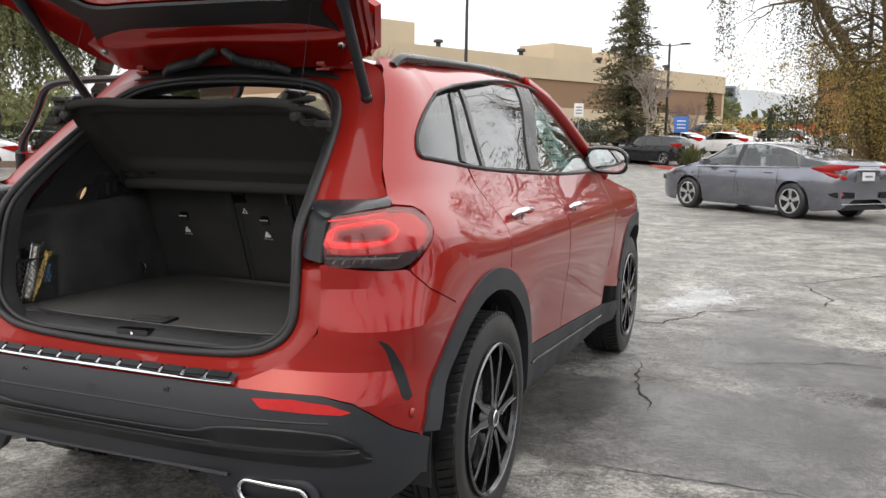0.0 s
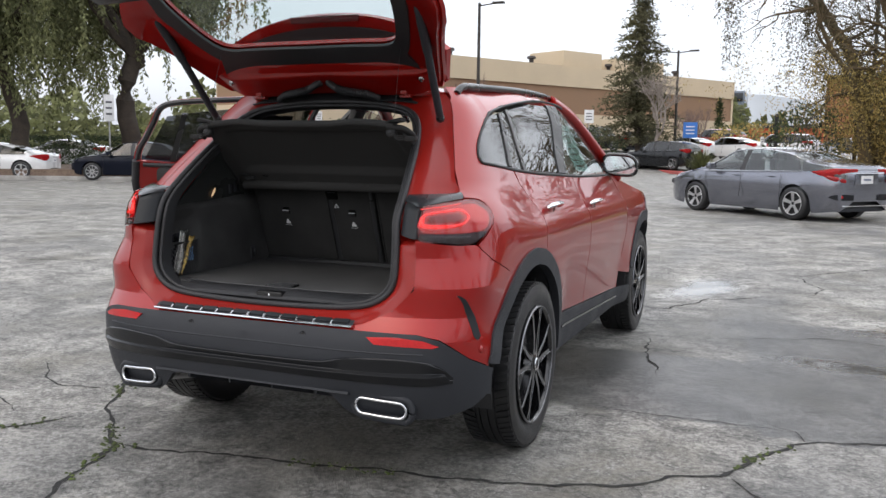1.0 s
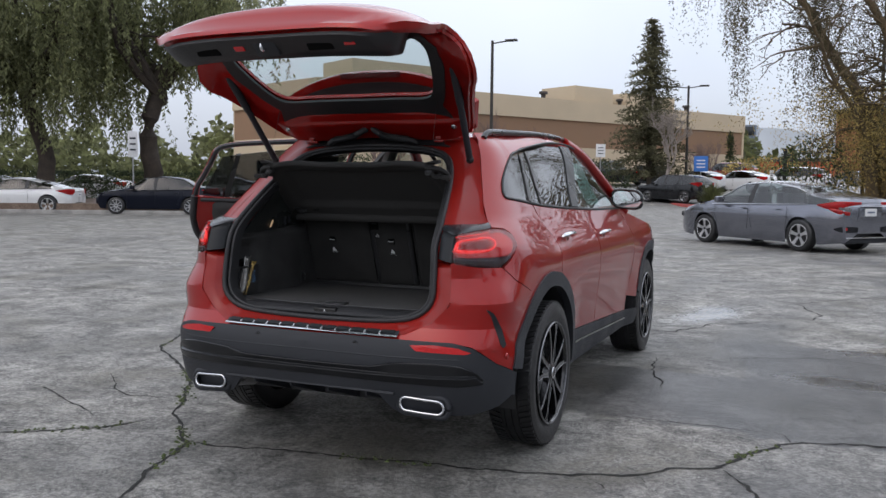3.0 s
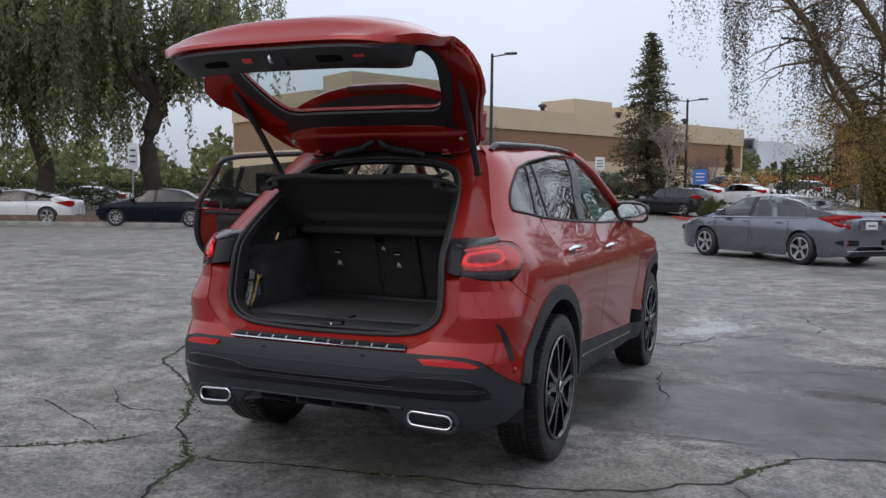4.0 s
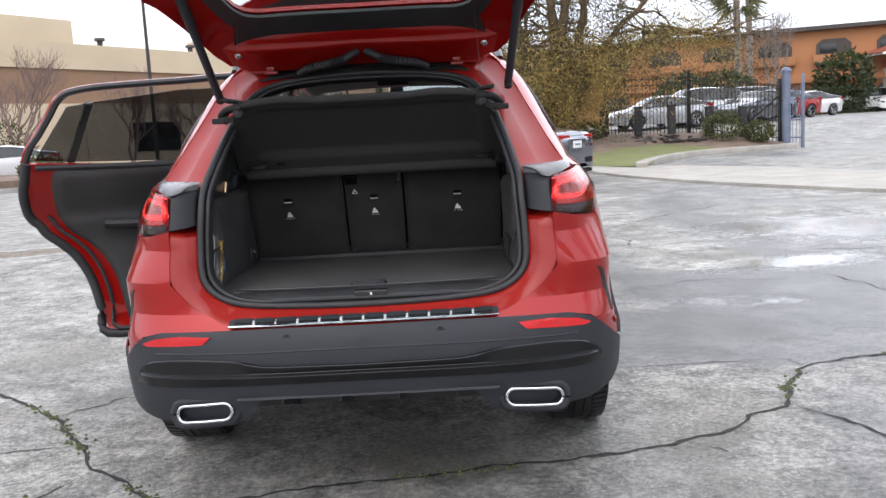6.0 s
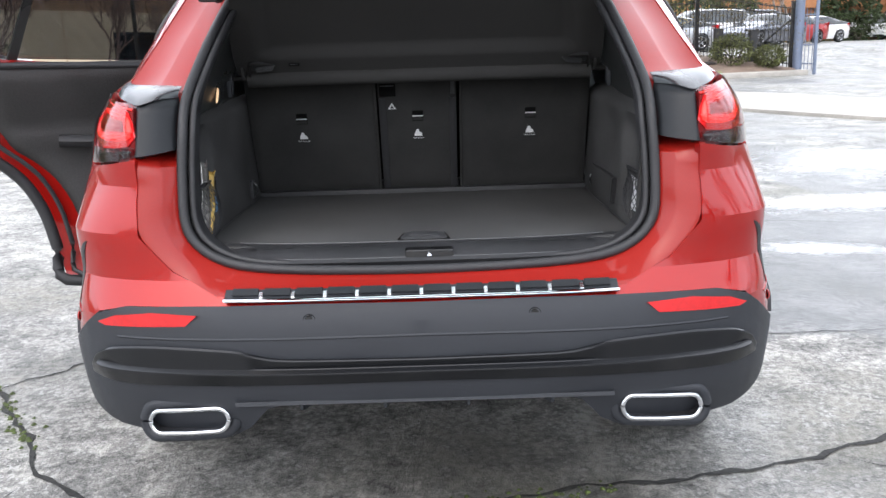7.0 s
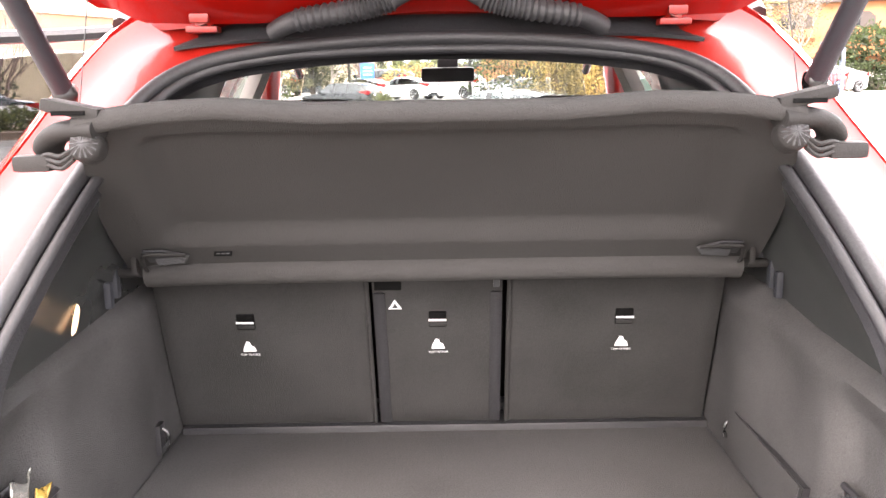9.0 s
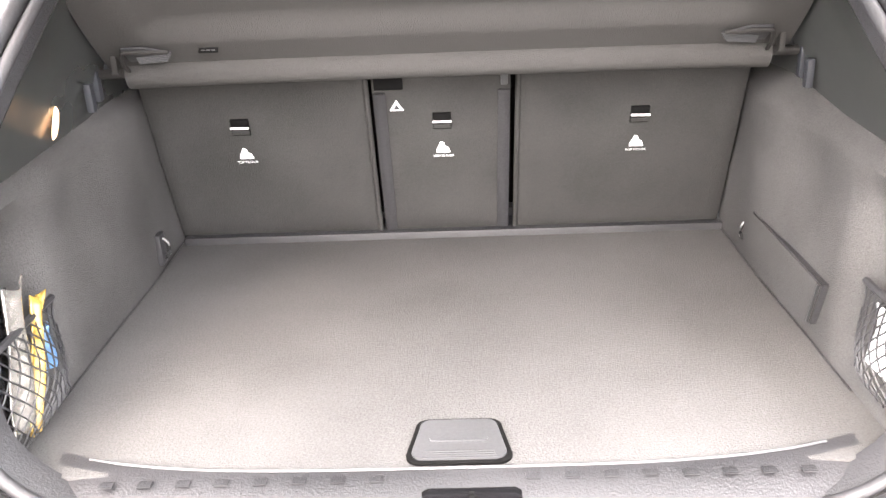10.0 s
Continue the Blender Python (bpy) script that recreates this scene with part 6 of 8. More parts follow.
for side in (1, -1):
    # rear quarter with its pillar, up to the roof
    quarter = ([(s - 0.004, z) for s, z in DOOR_REAR] + [(-0.076, 1.230), (-0.345, 1.250), (-0.378, 1.256), (-0.398, 1.272), (-0.404, 1.295), (-0.389, 1.332), (-0.342, 1.368), (-0.262, 1.405), (-0.165, 1.432), (-0.062, 1.454), (0.315, 1.520), (0.802, 1.573), (1.10, 1.585)]
               + [(1.10, 1.612), (0.80, 1.606), (0.30, 1.594), (0.0, 1.588), (-0.30, 1.586), (-0.48, 1.584), (-0.585, 1.52), (-0.598, 1.39), (-0.590, 1.23), (-0.562, 1.152), (-0.547, 1.128),
                  (-0.466, 1.121), (-0.428, 1.104), (-0.412, 1.082), (-0.412, 1.052), (-0.432, 1.022), (-0.489, 0.979), (-0.540, 0.949), (-0.534, 0.938), (-0.468, 0.890), (-0.331, 0.831)]
               + arc(0, HUB, ARCH - 0.004, 124, 69, 8))
    panel("quarter_panel", quarter, RED, car, side=side, depth=0.02, step=0.035)
    # front wing
    wing = ([(2.062, 1.148), (2.128, 0.86), (2.046, 0.669), (1.985, 0.53), (2.19, 0.50)] + arc(BASE, HUB, ARCH, 165, 10, 16) + [(3.42, 0.48), (3.45, 0.70), (3.38, 0.86), (3.1, 0.97), (2.7, 1.04), (2.3, 1.11)])
    panel("front_wing", wing, RED, car, side=side)
    # doors: the right pair is shut, the left rear one stands open
    front_door = ([(1.064, sill_top(1.06) + 0.004), (1.068, 0.8), (1.074, 1.02), (1.066, 1.168), (1.372, 1.155), (2.055, 1.147), (2.120, 0.86), (2.038, 0.669), (1.975, sill_top(1.97) + 0.004)])
    fd = panel("front_door", front_door, RED, car, side=side, depth=0.03, step=0.04)
    rear_door = ([(s + 0.002, z) for s, z in DOOR_REAR] + [(0.271, 1.203), (0.665, 1.181), (1.060, 1.166), (1.067, 1.02), (1.061, 0.8), (1.057, sill_top(1.06) + 0.004), (0.505, sill_top(0.5) + 0.004)] + arc(0, HUB, ARCH, 16, 72, 8))
    post = None
    if side < 0:
        hinge = Matrix.Translation((-0.885, 1.10, 0))
        post = hinge @ Matrix.Rotation(radians(-61), 4, "Z") @ hinge.inverted()
    rd = panel("rear_door", rear_door, RED, car, side=side, depth=0.03, step=0.04, post=post, label="open rear door with a black inner trim" if side < 0 else "")
    sill = [(0.47, sill_top(0.47)), (2.24, sill_top(2.24)), (2.26, 0.36), (2.24, 0.30), (0.50, 0.30), (0.452, 0.36)]
    panel("sill_cladding", sill, BLACK_PLASTIC, car, off=0.004, side=side)
    panel("sill_strip", [(0.55, 0.435), (1.95, 0.376), (1.95, 0.366), (0.55, 0.424)], GLOSS_BLACK, car, off=0.012, side=side, depth=0.008)
    for cy, a0, a1 in ((0.0, -2, 164), (BASE, 8, 160)):
        panel("wheel_arch", arc(cy, HUB, ARCH, a0, a1, 30) + arc(cy, HUB, ARCH_IN, a1, a0, 30), BLACK_PLASTIC, car, off=0.010 if cy == 0 else 0.008, depth=0.04, side=side, label="dark grey plastic arch moulding")
    # side windows: black surround, then the panes
    PANES = [("quarter_window", [(-0.382, 1.292), (-0.368, 1.325), (-0.326, 1.357), (-0.25, 1.392), (-0.155, 1.419), (-0.050, 1.440), (0.228, 1.486), (0.068, 1.238), (-0.07, 1.240), (-0.340, 1.262), (-0.370, 1.270)], 0),
             ("rear_vent_pane", [(0.262, 1.484), (0.352, 1.499), (0.250, 1.222), (0.104, 1.236)], 1),
             ("rear_door_window", [(0.378, 1.503), (0.80, 1.552), (1.13, 1.560), (0.835, 1.196), (0.284, 1.220)], 1),
             ("front_door_window", [(1.325, 1.556), (1.54, 1.524), (1.672, 1.456), (1.872, 1.345), (2.09, 1.182), (1.372, 1.172), (0.985, 1.188)], 2)]
    for nm, o, which in PANES:
        panel(nm, o, TINTED if which < 2 else CLEAR, car, off=-0.006, depth=0.004, side=side, post=post if which == 1 else None)
    bars = [("window_trim", [(-0.360, 1.256), (-0.386, 1.268), (-0.394, 1.292), (-0.379, 1.328), (-0.334, 1.362), (-0.256, 1.398), (-0.160, 1.426), (-0.060, 1.448), (0.315, 1.512), (0.802, 1.565), (1.10, 1.577), (1.36, 1.571), (1.543, 1.538), (1.68, 1.468), (1.886, 1.355), (2.16, 1.165)], 0.0065, 0),
            ("belt_trim", [(-0.365, 1.257), (-0.330, 1.254), (-0.076, 1.236), (0.271, 1.209), (0.665, 1.188), (1.372, 1.162), (2.16, 1.155)], 0.007, 0)]
    for nm, line, r, which in bars:
        pts = [skin(p.x, p.y, 0.002, side) for p in smooth_line([(*q, 0) for q in line], 5)]
        part(nm, tube(pts, r, 8), RUBBER, car)
    for nm, o, which in (("pillar_trim", [(0.068, 1.242), (0.104, 1.236), (0.266, 1.488), (0.228, 1.482)], 0), ("pillar_trim", [(0.250, 1.222), (0.284, 1.220), (0.382, 1.506), (0.350, 1.502)], 1),
                         ("pillar_trim", [(0.835, 1.196), (0.985, 1.188), (1.325, 1.562), (1.13, 1.566)], 2)):
        panel(nm, o, PILLAR, car, off=0.0, depth=0.02, side=side, post=post if which == 1 else None)
    # door handles
    for hy, hz in ((0.415, 1.035), (1.228, 1.012)):
        pts = [skin(hy + d, hz, o, side) for d, o in ((-0.10, 0.012), (-0.085, 0.034), (-0.03, 0.042), (0.04, 0.040), (0.085, 0.032), (0.10, 0.010))]
        h = tube(smooth_line(pts, 4), 0.015, 8, flat=0.75)
        cup = skin(hy - 0.02, hz - 0.012, 0.0, side)
        if post and hy < 1:
            bmesh.ops.transform(h, matrix=post, verts=h.verts[:])
        part("door_handle", h, CHROME, fd if hy > 1 else rd, "chrome door handle")
        if not (post and hy < 1):
            part("handle_cup", lathe([(0.0, 0.003), (0.038, 0.003), (0.043, 0.0), (0.03, -0.006)], 20, Matrix.Translation(cup) @ Matrix.Diagonal((side, 1.25, 0.9, 1))), RED, fd if hy > 1 else rd)
    # tail lamp: dark lens, red field, lit light guide, clear lower band
    LAMP = [(-0.750, 1.095), (-0.66, 1.107), (-0.545, 1.119), (-0.468, 1.113), (-0.422, 1.085), (-0.420, 1.052), (-0.440, 1.024), (-0.497, 0.984), (-0.562, 0.956), (-0.635, 0.958), (-0.705, 0.965), (-0.789, 0.978)]
    proud = lambda s, z: 0.004 + 0.006 * min(max((z - 0.98) / 0.11, 0.0), 1.0) * min(max((-0.50 - s) / 0.2, 0.0), 1.0)
    inside = lambda d: (lambda s, z: proud(s, z) + d)
    lamp = panel("tail_lamp", LAMP, LAMP_DARK, car, off=inside(-0.016), depth=0.05, side=side, step=0.018, round_=3, label="tail lamp with a red lens over a dark lower band")
    panel("lens_field", [(-0.740, 1.085), (-0.56, 1.105), (-0.485, 1.104), (-0.438, 1.080), (-0.436, 1.052), (-0.498, 1.003), (-0.768, 1.004)], LAMP_RED, lamp, off=inside(-0.013), depth=0.003, side=side, step=0.018, round_=3, label="bright red lens field")
    gl = lambda p, d: skin(p.x, p.y, proud(p.x, p.y) + d, side)
    ring = smooth_line([(-0.742, 1.070, 0), (-0.66, 1.081, 0), (-0.590, 1.085, 0), (-0.563, 1.062, 0), (-0.600, 1.033, 0), (-0.68, 1.024, 0), (-0.764, 1.028, 0), (-0.764, 1.050, 0)], 4, True)
    part("light_guide", tube([gl(p, -0.010) for p in ring], [0.005 + 0.0045 * max(0.0, math.sin(-2 * math.pi * k / len(ring))) for k in range(len(ring))], 6, True), LAMP_GLOW, lamp, "glowing red light guide")
    panel("guide_inner", [(-0.735, 1.063), (-0.605, 1.075), (-0.585, 1.058), (-0.618, 1.042), (-0.750, 1.038)], LAMP_INNER, lamp, off=inside(-0.010), depth=0.003, side=side, step=0.018)
    for s0 in (-0.718, -0.683, -0.634):
        part("lamp_chip", tube([gl(Vector((s0, 1.052, 0)), -0.006), gl(Vector((s0 + 0.012, 1.053, 0)), -0.006)], 0.0012, 4), STEEL, lamp)
    part("guide_line", tube([gl(Vector((-0.760 + 0.03 * k, 1.087 + 0.0032 * k, 0)), -0.006) for k in range(7)], 0.0018, 5), LAMP_GLOW, lamp)
    panel("clear_band", [(-0.782, 0.999), (-0.572, 0.996), (-0.550, 0.985), (-0.578, 0.964), (-0.635, 0.966), (-0.705, 0.973), (-0.788, 0.986)], LAMP_DARK, lamp, off=inside(-0.010), depth=0.003, side=side, step=0.018, label="smoked dark lower band")
    for k in range(8):
        s0 = -0.768 + 0.026 * k
        part("lens_rib", tube([gl(Vector((s0, 0.976, 0)), -0.006), gl(Vector((s0 + 0.018, 0.996, 0)), -0.006)], 0.0019, 5), STEEL, lamp)
    part("band_line", tube([gl(Vector((-0.785 + 0.025 * k, 0.991 - 0.0008 * k, 0)), -0.005) for k in range(9)], 0.0027, 5), STEEL, lamp)
    panel("lens_cover", [(-0.750, 1.095), (-0.66, 1.107), (-0.545, 1.119), (-0.468, 1.113), (-0.422, 1.085), (-0.420, 1.052), (-0.440, 1.024), (-0.474, 1.000), (-0.781, 1.001)], LENS_RED, lamp, off=proud, depth=0.002, side=side, step=0.018)
    panel("lower_cover", [(-0.782, 0.999), (-0.478, 0.998), (-0.497, 0.984), (-0.562, 0.956), (-0.635, 0.958), (-0.705, 0.965), (-0.789, 0.978)], LENS_CLEAR, lamp, off=proud, depth=0.002, side=side, step=0.018)
    # vent slot at the bumper's corner, reflector, sensors, exhaust
    panel("bumper_vent", [(-0.668, 0.774), (-0.632, 0.756), (-0.597, 0.707), (-0.555, 0.648), (-0.533, 0.613), (-0.545, 0.600), (-0.559, 0.606), (-0.582, 0.637), (-0.622, 0.694), (-0.645, 0.745)], BLOCK_PLASTIC, car, off=0.001, depth=0.012, side=side, step=0.03, round_=3, label="black slot in the bumper corner")
    panel("vent_lip", [(-0.532, 0.612), (-0.520, 0.600), (-0.540, 0.588), (-0.588, 0.588), (-0.612, 0.596), (-0.572, 0.602), (-0.546, 0.601)], RED, car, off=0.003, depth=0.010, side=side, step=0.03, round_=3)
    panel("reflector", [(-0.951, 0.617), (-0.848, 0.620), (-0.758, 0.612), (-0.707, 0.593), (-0.730, 0.586), (-0.817, 0.590), (-0.923, 0.595)], LAMP_RED, car, off=0.010, depth=0.02, side=side, label="long red bumper reflector")
    for s0, z0 in ((-1.202, 0.606), (-0.750, 0.555)):
        c = skin(s0, z0, 0.001, side)
        d = (skin(s0, z0, 0.02, side) - c).normalized()
        q = Matrix.Translation(c) @ d.to_track_quat("X", "Z").to_matrix().to_4x4()
        part("parking_sensor", lathe([(0.0, 0.003), (0.010, 0.003), (0.0105, 0.0), (0.013, 0.0), (0.0135, 0.004), (0.0155, 0.002), (0.0155, -0.004)], 20, q), GLOSS_BLACK, car)
    c = skin(-0.535, 0.562, 0.001, side)
    part("parking_sensor", lathe([(0.0, 0.003), (0.010, 0.003), (0.013, 0.001), (0.0155, -0.004)], 20, Matrix.Translation(c) @ Matrix.Diagonal((side, 1, 1, 1))), RED, car)
    ex = [(0.572 + 0.068 * max(min(6.0 * math.cos(a), 1), -1) + 0.030 * math.cos(a), 0.350 + 0.030 * math.sin(a)) for a in (2 * math.pi * k / 40 for k in range(40))]
    ring = [Vector((side * x, -0.846 + 0.36 * (x - 0.476) ** 2 * 2, z - 0.07 * (x - 0.572))) for x, z in ex]
    tip = part("exhaust_tip", tube(ring, 0.0062, 8, True), CHROME, car, "chrome-rimmed flat exhaust tip")
    bm = bmesh.new()
    loops = [[bm.verts.new((p.x, p.y + d, p.z)) for p in ring] for d in (0.0, 0.10)]
    for k in range(40):
        bm.faces.new((loops[0][k], loops[0][(k + 1) % 40], loops[1][(k + 1) % 40], loops[1][k]))
    bm.faces.new(loops[1])
    part("exhaust_bore", bm, RUBBER, tip)
    shroud = [Vector((side * 0.572 + (p.x - side * 0.572) * 1.17, p.y + 0.02, 0.35 + (p.z - 0.35) * 1.45)) for p in ring]
    part("exhaust_shroud", tube(shroud, 0.016, 8, True), BLACK_PLASTIC, car)

# red upper bumper in one piece, dark lower bumper, gloss band
red_bumper = ([(MID, 0.652), (-1.15, 0.652), (-0.990, 0.656), (-0.885, 0.709), (-0.815, 0.79), (-0.803, 0.876), (-0.800, 0.973), (-0.705, 0.959), (-0.635, 0.952), (-0.562, 0.950), (-0.546, 0.945), (-0.537, 0.935), (-0.471, 0.886), (-0.333, 0.828)]
              + arc(0, HUB, ARCH - 0.004, 122, 166, 7) + [(-0.517, 0.502), (-0.590, 0.537), (-0.655, 0.583), (-0.705, 0.616), (-0.784, 0.633), (-0.956, 0.637), (-1.18, 0.639), (MID, 0.637)])
panel("bumper_cover", red_bumper, RED, car, both=True, depth=0.02, step=0.0275, label="red upper bumper cover", sharp=13)
low_bumper = ([(MID, 0.635), (-1.18, 0.637), (-0.956, 0.634), (-0.784, 0.630), (-0.705, 0.612), (-0.655, 0.579), (-0.590, 0.533), (-0.517, 0.498)] + arc(0, HUB, ARCH_IN + 0.045, 166, 178, 4)
              + [(-0.515, 0.385), (-0.58, 0.345), (-0.70, 0.312), (-0.98, 0.296), (-1.04, 0.33), (-1.09, 0.385), (-1.16, 0.405), (MID, 0.405)])
panel("lower_bumper", low_bumper, BLACK_PLASTIC, car, both=True, off=0.008, depth=0.03, label="grained dark grey lower bumper")
BAND_TOP = [(MID, 0.514), (-1.14, 0.518), (-1.02, 0.540), (-0.86, 0.546), (-0.76, 0.538), (-0.70, 0.515), (-0.655, 0.474)]
BAND_LOW = [(MID, 0.452), (-1.14, 0.450), (-0.90, 0.446), (-0.76, 0.442), (-0.655, 0.452)]
BAND_STEP = 0.490
BAND = ((0.0, 0.014), (0.04, 0.018), (0.10, 0.019), (0.48, 0.0095), (0.52, 0.0105), (0.58, 0.0205), (0.62, 0.0215), (0.97, 0.011), (1.0, 0.006))  # down the band: an overhang, a step, a second overhang
bm, prev = bmesh.new(), None
stations = [MID + (-0.655 - MID) * (1 - (1 - k / 26) ** 1.5) for k in range(27)]
for mirror, s0 in [(-1, s0) for s0 in stations[:0:-1]] + [(1, s0) for s0 in stations]:
    z1, z0 = curve_at(s0, BAND_TOP), curve_at(s0, BAND_LOW)
    fade = min(1.0, (-0.650 - s0) / 0.06)
    cur = []
    for u, d in BAND:
        zb = z1 + (BAND_STEP - z1) * u / 0.52 if u < 0.53 else BAND_STEP + (z0 - BAND_STEP) * (u - 0.52) / 0.48
        p = skin(s0, zb if z1 > BAND_STEP + 0.012 else z1 + (z0 - z1) * u, 0.008 + (d - 0.008) * fade)
        cur.append(bm.verts.new((mirror * p.x, p.y, p.z)))
    if prev:
        for k in range(len(BAND) - 1):
            bm.faces.new((prev[k], cur[k], cur[k + 1], prev[k + 1]))
    prev = cur
part("bumper_band", bm, BAND_BLACK, car, "gloss black stepped band across the bumper", sharp=28)
pts = [skin(MID + (-0.76 - MID) * k / 12, 0.566 - 0.004 * k / 12, 0.007) for k in range(13)]
part("bumper_rib", tube([Vector((-p.x, p.y, p.z)) for p in pts[:0:-1]] + pts, 0.0035, 6), BLACK_PLASTIC, car)
# underside: diffuser with fins, floor pan, axle beam
part("diffuser", sheet(lambda u, v: Vector(((u - 0.5) * 0.9, -0.865 + 0.5 * v, 0.405 - 0.13 * v)), 8, 6, 0.01), BLACK_PLASTIC, car)
for x in (-0.30, -0.10, 0.10, 0.30):
    part("diffuser_fin", prism([(0, 0), (0.30, -0.10), (0.30, -0.04), (0, 0.03)], 0.008, Matrix.Translation((x, -0.85, 0.375)) @ Matrix(((0, 0, 1, 0), (1, 0, 0, 0), (0, 1, 0, 0), (0, 0, 0, 1)))), BLACK_PLASTIC, car)
part("floor_pan", boxes(((0, 1.4, 0.27), (1.45, 3.7, 0.05), 0.02), ((0, -0.1, 0.30), (1.15, 0.9, 0.06), 0.02), ((0, 0, 0.34), (1.35, 0.10, 0.09), 0.02)), RUBBER, car)
for side in (1, -1):
    part("silencer", tube([(side * 0.57, -0.72, 0.345), (side * 0.50, -0.35, 0.33)], [0.05, 0.09], 10), STEEL, car)
    for cy in (0, BASE):
        part("wheel_liner", sheet(lambda u, v: Vector((side * (0.875 - 0.255 * min(v * 2, 1.0)), cy + 0.45 * (1 - 0.6 * max(v * 2 - 1, 0)) * math.cos(radians(-12 + 204 * u)), HUB + 0.01 + 0.45 * (1 - 0.6 * max(v * 2 - 1, 0)) * math.sin(radians(-12 + 204 * u)))), 28, 4, 0.004), RUBBER, car)

# load-sill guard: steel strip with raised pads
guard = []
for k in range(25):
    guard.append(skin(MID + (-1.012 - MID) * k / 24, 0.653, 0.006))
line = [Vector((-p.x, p.y, p.z)) for p in guard[:0:-1]] + guard
gp = part("load_sill_guard", tube([p + Vector((0, -0.012, -0.004)) for p in line], 0.011, 8, flat=0.5), CHROME, car, "polished steel guard on the load sill")
bm = bmesh.new()
for i in range(len(line) - 1):
    a, b = line[i], line[i + 1]
    bm.faces.new([bm.verts.new(p) for p in (a + Vector((0, -0.012, -0.001)), b + Vector((0, -0.012, -0.001)), b + Vector((0, 0.014, 0.015)), a + Vector((0, 0.014, 0.015)))])
bmesh.ops.remove_doubles(bm, verts=bm.verts[:], dist=1e-5)
part("guard_plate", bm, BLACK_PLASTIC, gp, "black base of the guard")


def guard_at(x, v):
    """A point of the guard's face: x across, v from its lip up to its rear edge."""
    k = min(range(len(line) - 1), key=lambda i: abs(0.5 * (line[i].x + line[i + 1].x) - x))
    q = line[k].lerp(line[k + 1], (x - line[k].x) / (line[k + 1].x - line[k].x))
    return q + Vector((0, -0.012 + 0.026 * v, -0.001 + 0.016 * v))


END = line[-1].x - 0.012
for k in range(12):
    x0, x1 = (-END + 2 * END * (k + j) / 12 for j in (0, 1))
    part("guard_tile", sheet(lambda u, v: guard_at(x0 + 0.007 + (x1 - x0 - 0.014) * u, 0.25 + 0.70 * v) + Vector((0, -0.003, 0.005)), 3, 2, 0.005), BLOCK_PLASTIC, gp)
    if k:
        part("guard_stud", sheet(lambda u, v: guard_at(x0 - 0.004 + 0.008 * u, 0.05 + 0.50 * v) + Vector((0, -0.003, 0.005)), 2, 2, 0.005), STEEL, gp)

# ---- boot opening: painted jamb, black blocks beside the lamps, rubber seal ----
JAMB = [(MID, 0.652, MID, 0.698), (-1.15, 0.652, -1.13, 0.703), (-0.99, 0.657, -0.99, 0.716), (-0.887, 0.709, -0.915, 0.764), (-0.82, 0.79, -0.893, 0.82), (-0.803, 0.876, -0.886, 0.89),
        (-0.78, 0.972, -0.868, 0.987), (-0.75, 1.09, -0.842, 1.071), (-0.560, 1.124, -0.825, 1.15), (-0.588, 1.20, -0.82, 1.21), (-0.595, 1.30, -0.813, 1.30), (-0.60, 1.40, -0.812, 1.40),
        (-0.588, 1.50, -0.84, 1.465), (-0.60, 1.56, -0.90, 1.495), (-0.80, 1.588, -0.99, 1.513), (-1.1, 1.592, -1.2, 1.53), (MID, 1.594, MID, 1.535)]
outer = smooth_line([(a, b, 0) for a, b, _, _ in JAMB], 4)
inner = smooth_line([(c, d, 0) for _, _, c, d in JAMB], 4)
def sunk(z):
    """How deep the seal stands below the skin: less beside the window."""
    k = min(max((z - 0.95) / 0.32, 0.0), 1.0)
    return 0.062 - 0.040 * k * k * (3 - 2 * k)


def relaxed(line, times=9):
    """Evens out a line whose ends lie on the mirror plane."""
    line = [p.copy() for p in line]
    for _ in range(times):
        ext = [Vector((-line[1].x, line[1].y, line[1].z))] + line + [Vector((-line[-2].x, line[-2].y, line[-2].z))]
        line = [a * 0.25 + b * 0.5 + c * 0.25 for a, b, c in zip(ext, ext[1:], ext[2:])]
    return line


seal_half = relaxed([skin(i.x, i.y, -sunk(i.y)) for i in inner])
rows, lining = [], []
for o, i, e in zip(outer, inner, seal_half):
    m1 = o.lerp(i, 0.12)
    m2 = o.lerp(i, 0.55)
    m3 = o.lerp(i, 0.62)
    def deep_at(p, lo, hi):
        """Depth at a point: a channel beside and above the lamps, a plain slope below."""
        d = sunk(p.y)
        k = min(max((p.y - 0.974) / 0.012, 0.0), 1.0)
        return (lo + (hi - lo) * k) * d * (1.0 + 1.7 * k * min(max((1.14 - p.y) / 0.05, 0.0), 1.0))
    w = min(max((o.y - 0.972) / 0.012, 0.0), 1.0) * min(max((1.125 - o.y) / 0.03, 0.0), 1.0)
    rows.append([skin(o.x, o.y, -0.003 - 0.06 * w), skin(m1.x, m1.y, -deep_at(m1, 0.06, 0.65)), skin(m2.x, m2.y, -deep_at(m2, 0.45, 0.9)), skin(m3.x, m3.y, -deep_at(m3, 0.52, 0.75)), e + Vector((0, 0.012, 0))])
    q = 0.975 - 0.055 * min(max((e.z - 1.38) / 0.1, 0.0), 1.0)
    lining.append([e + Vector((0, 0.004, 0)), Vector((e.x * 0.975, e.y + 0.035, 1.1 + (e.z - 1.1) * q)), Vector((e.x * 0.96, e.y + 0.075, 1.1 + (e.z - 1.1) * (q + 0.01)))])


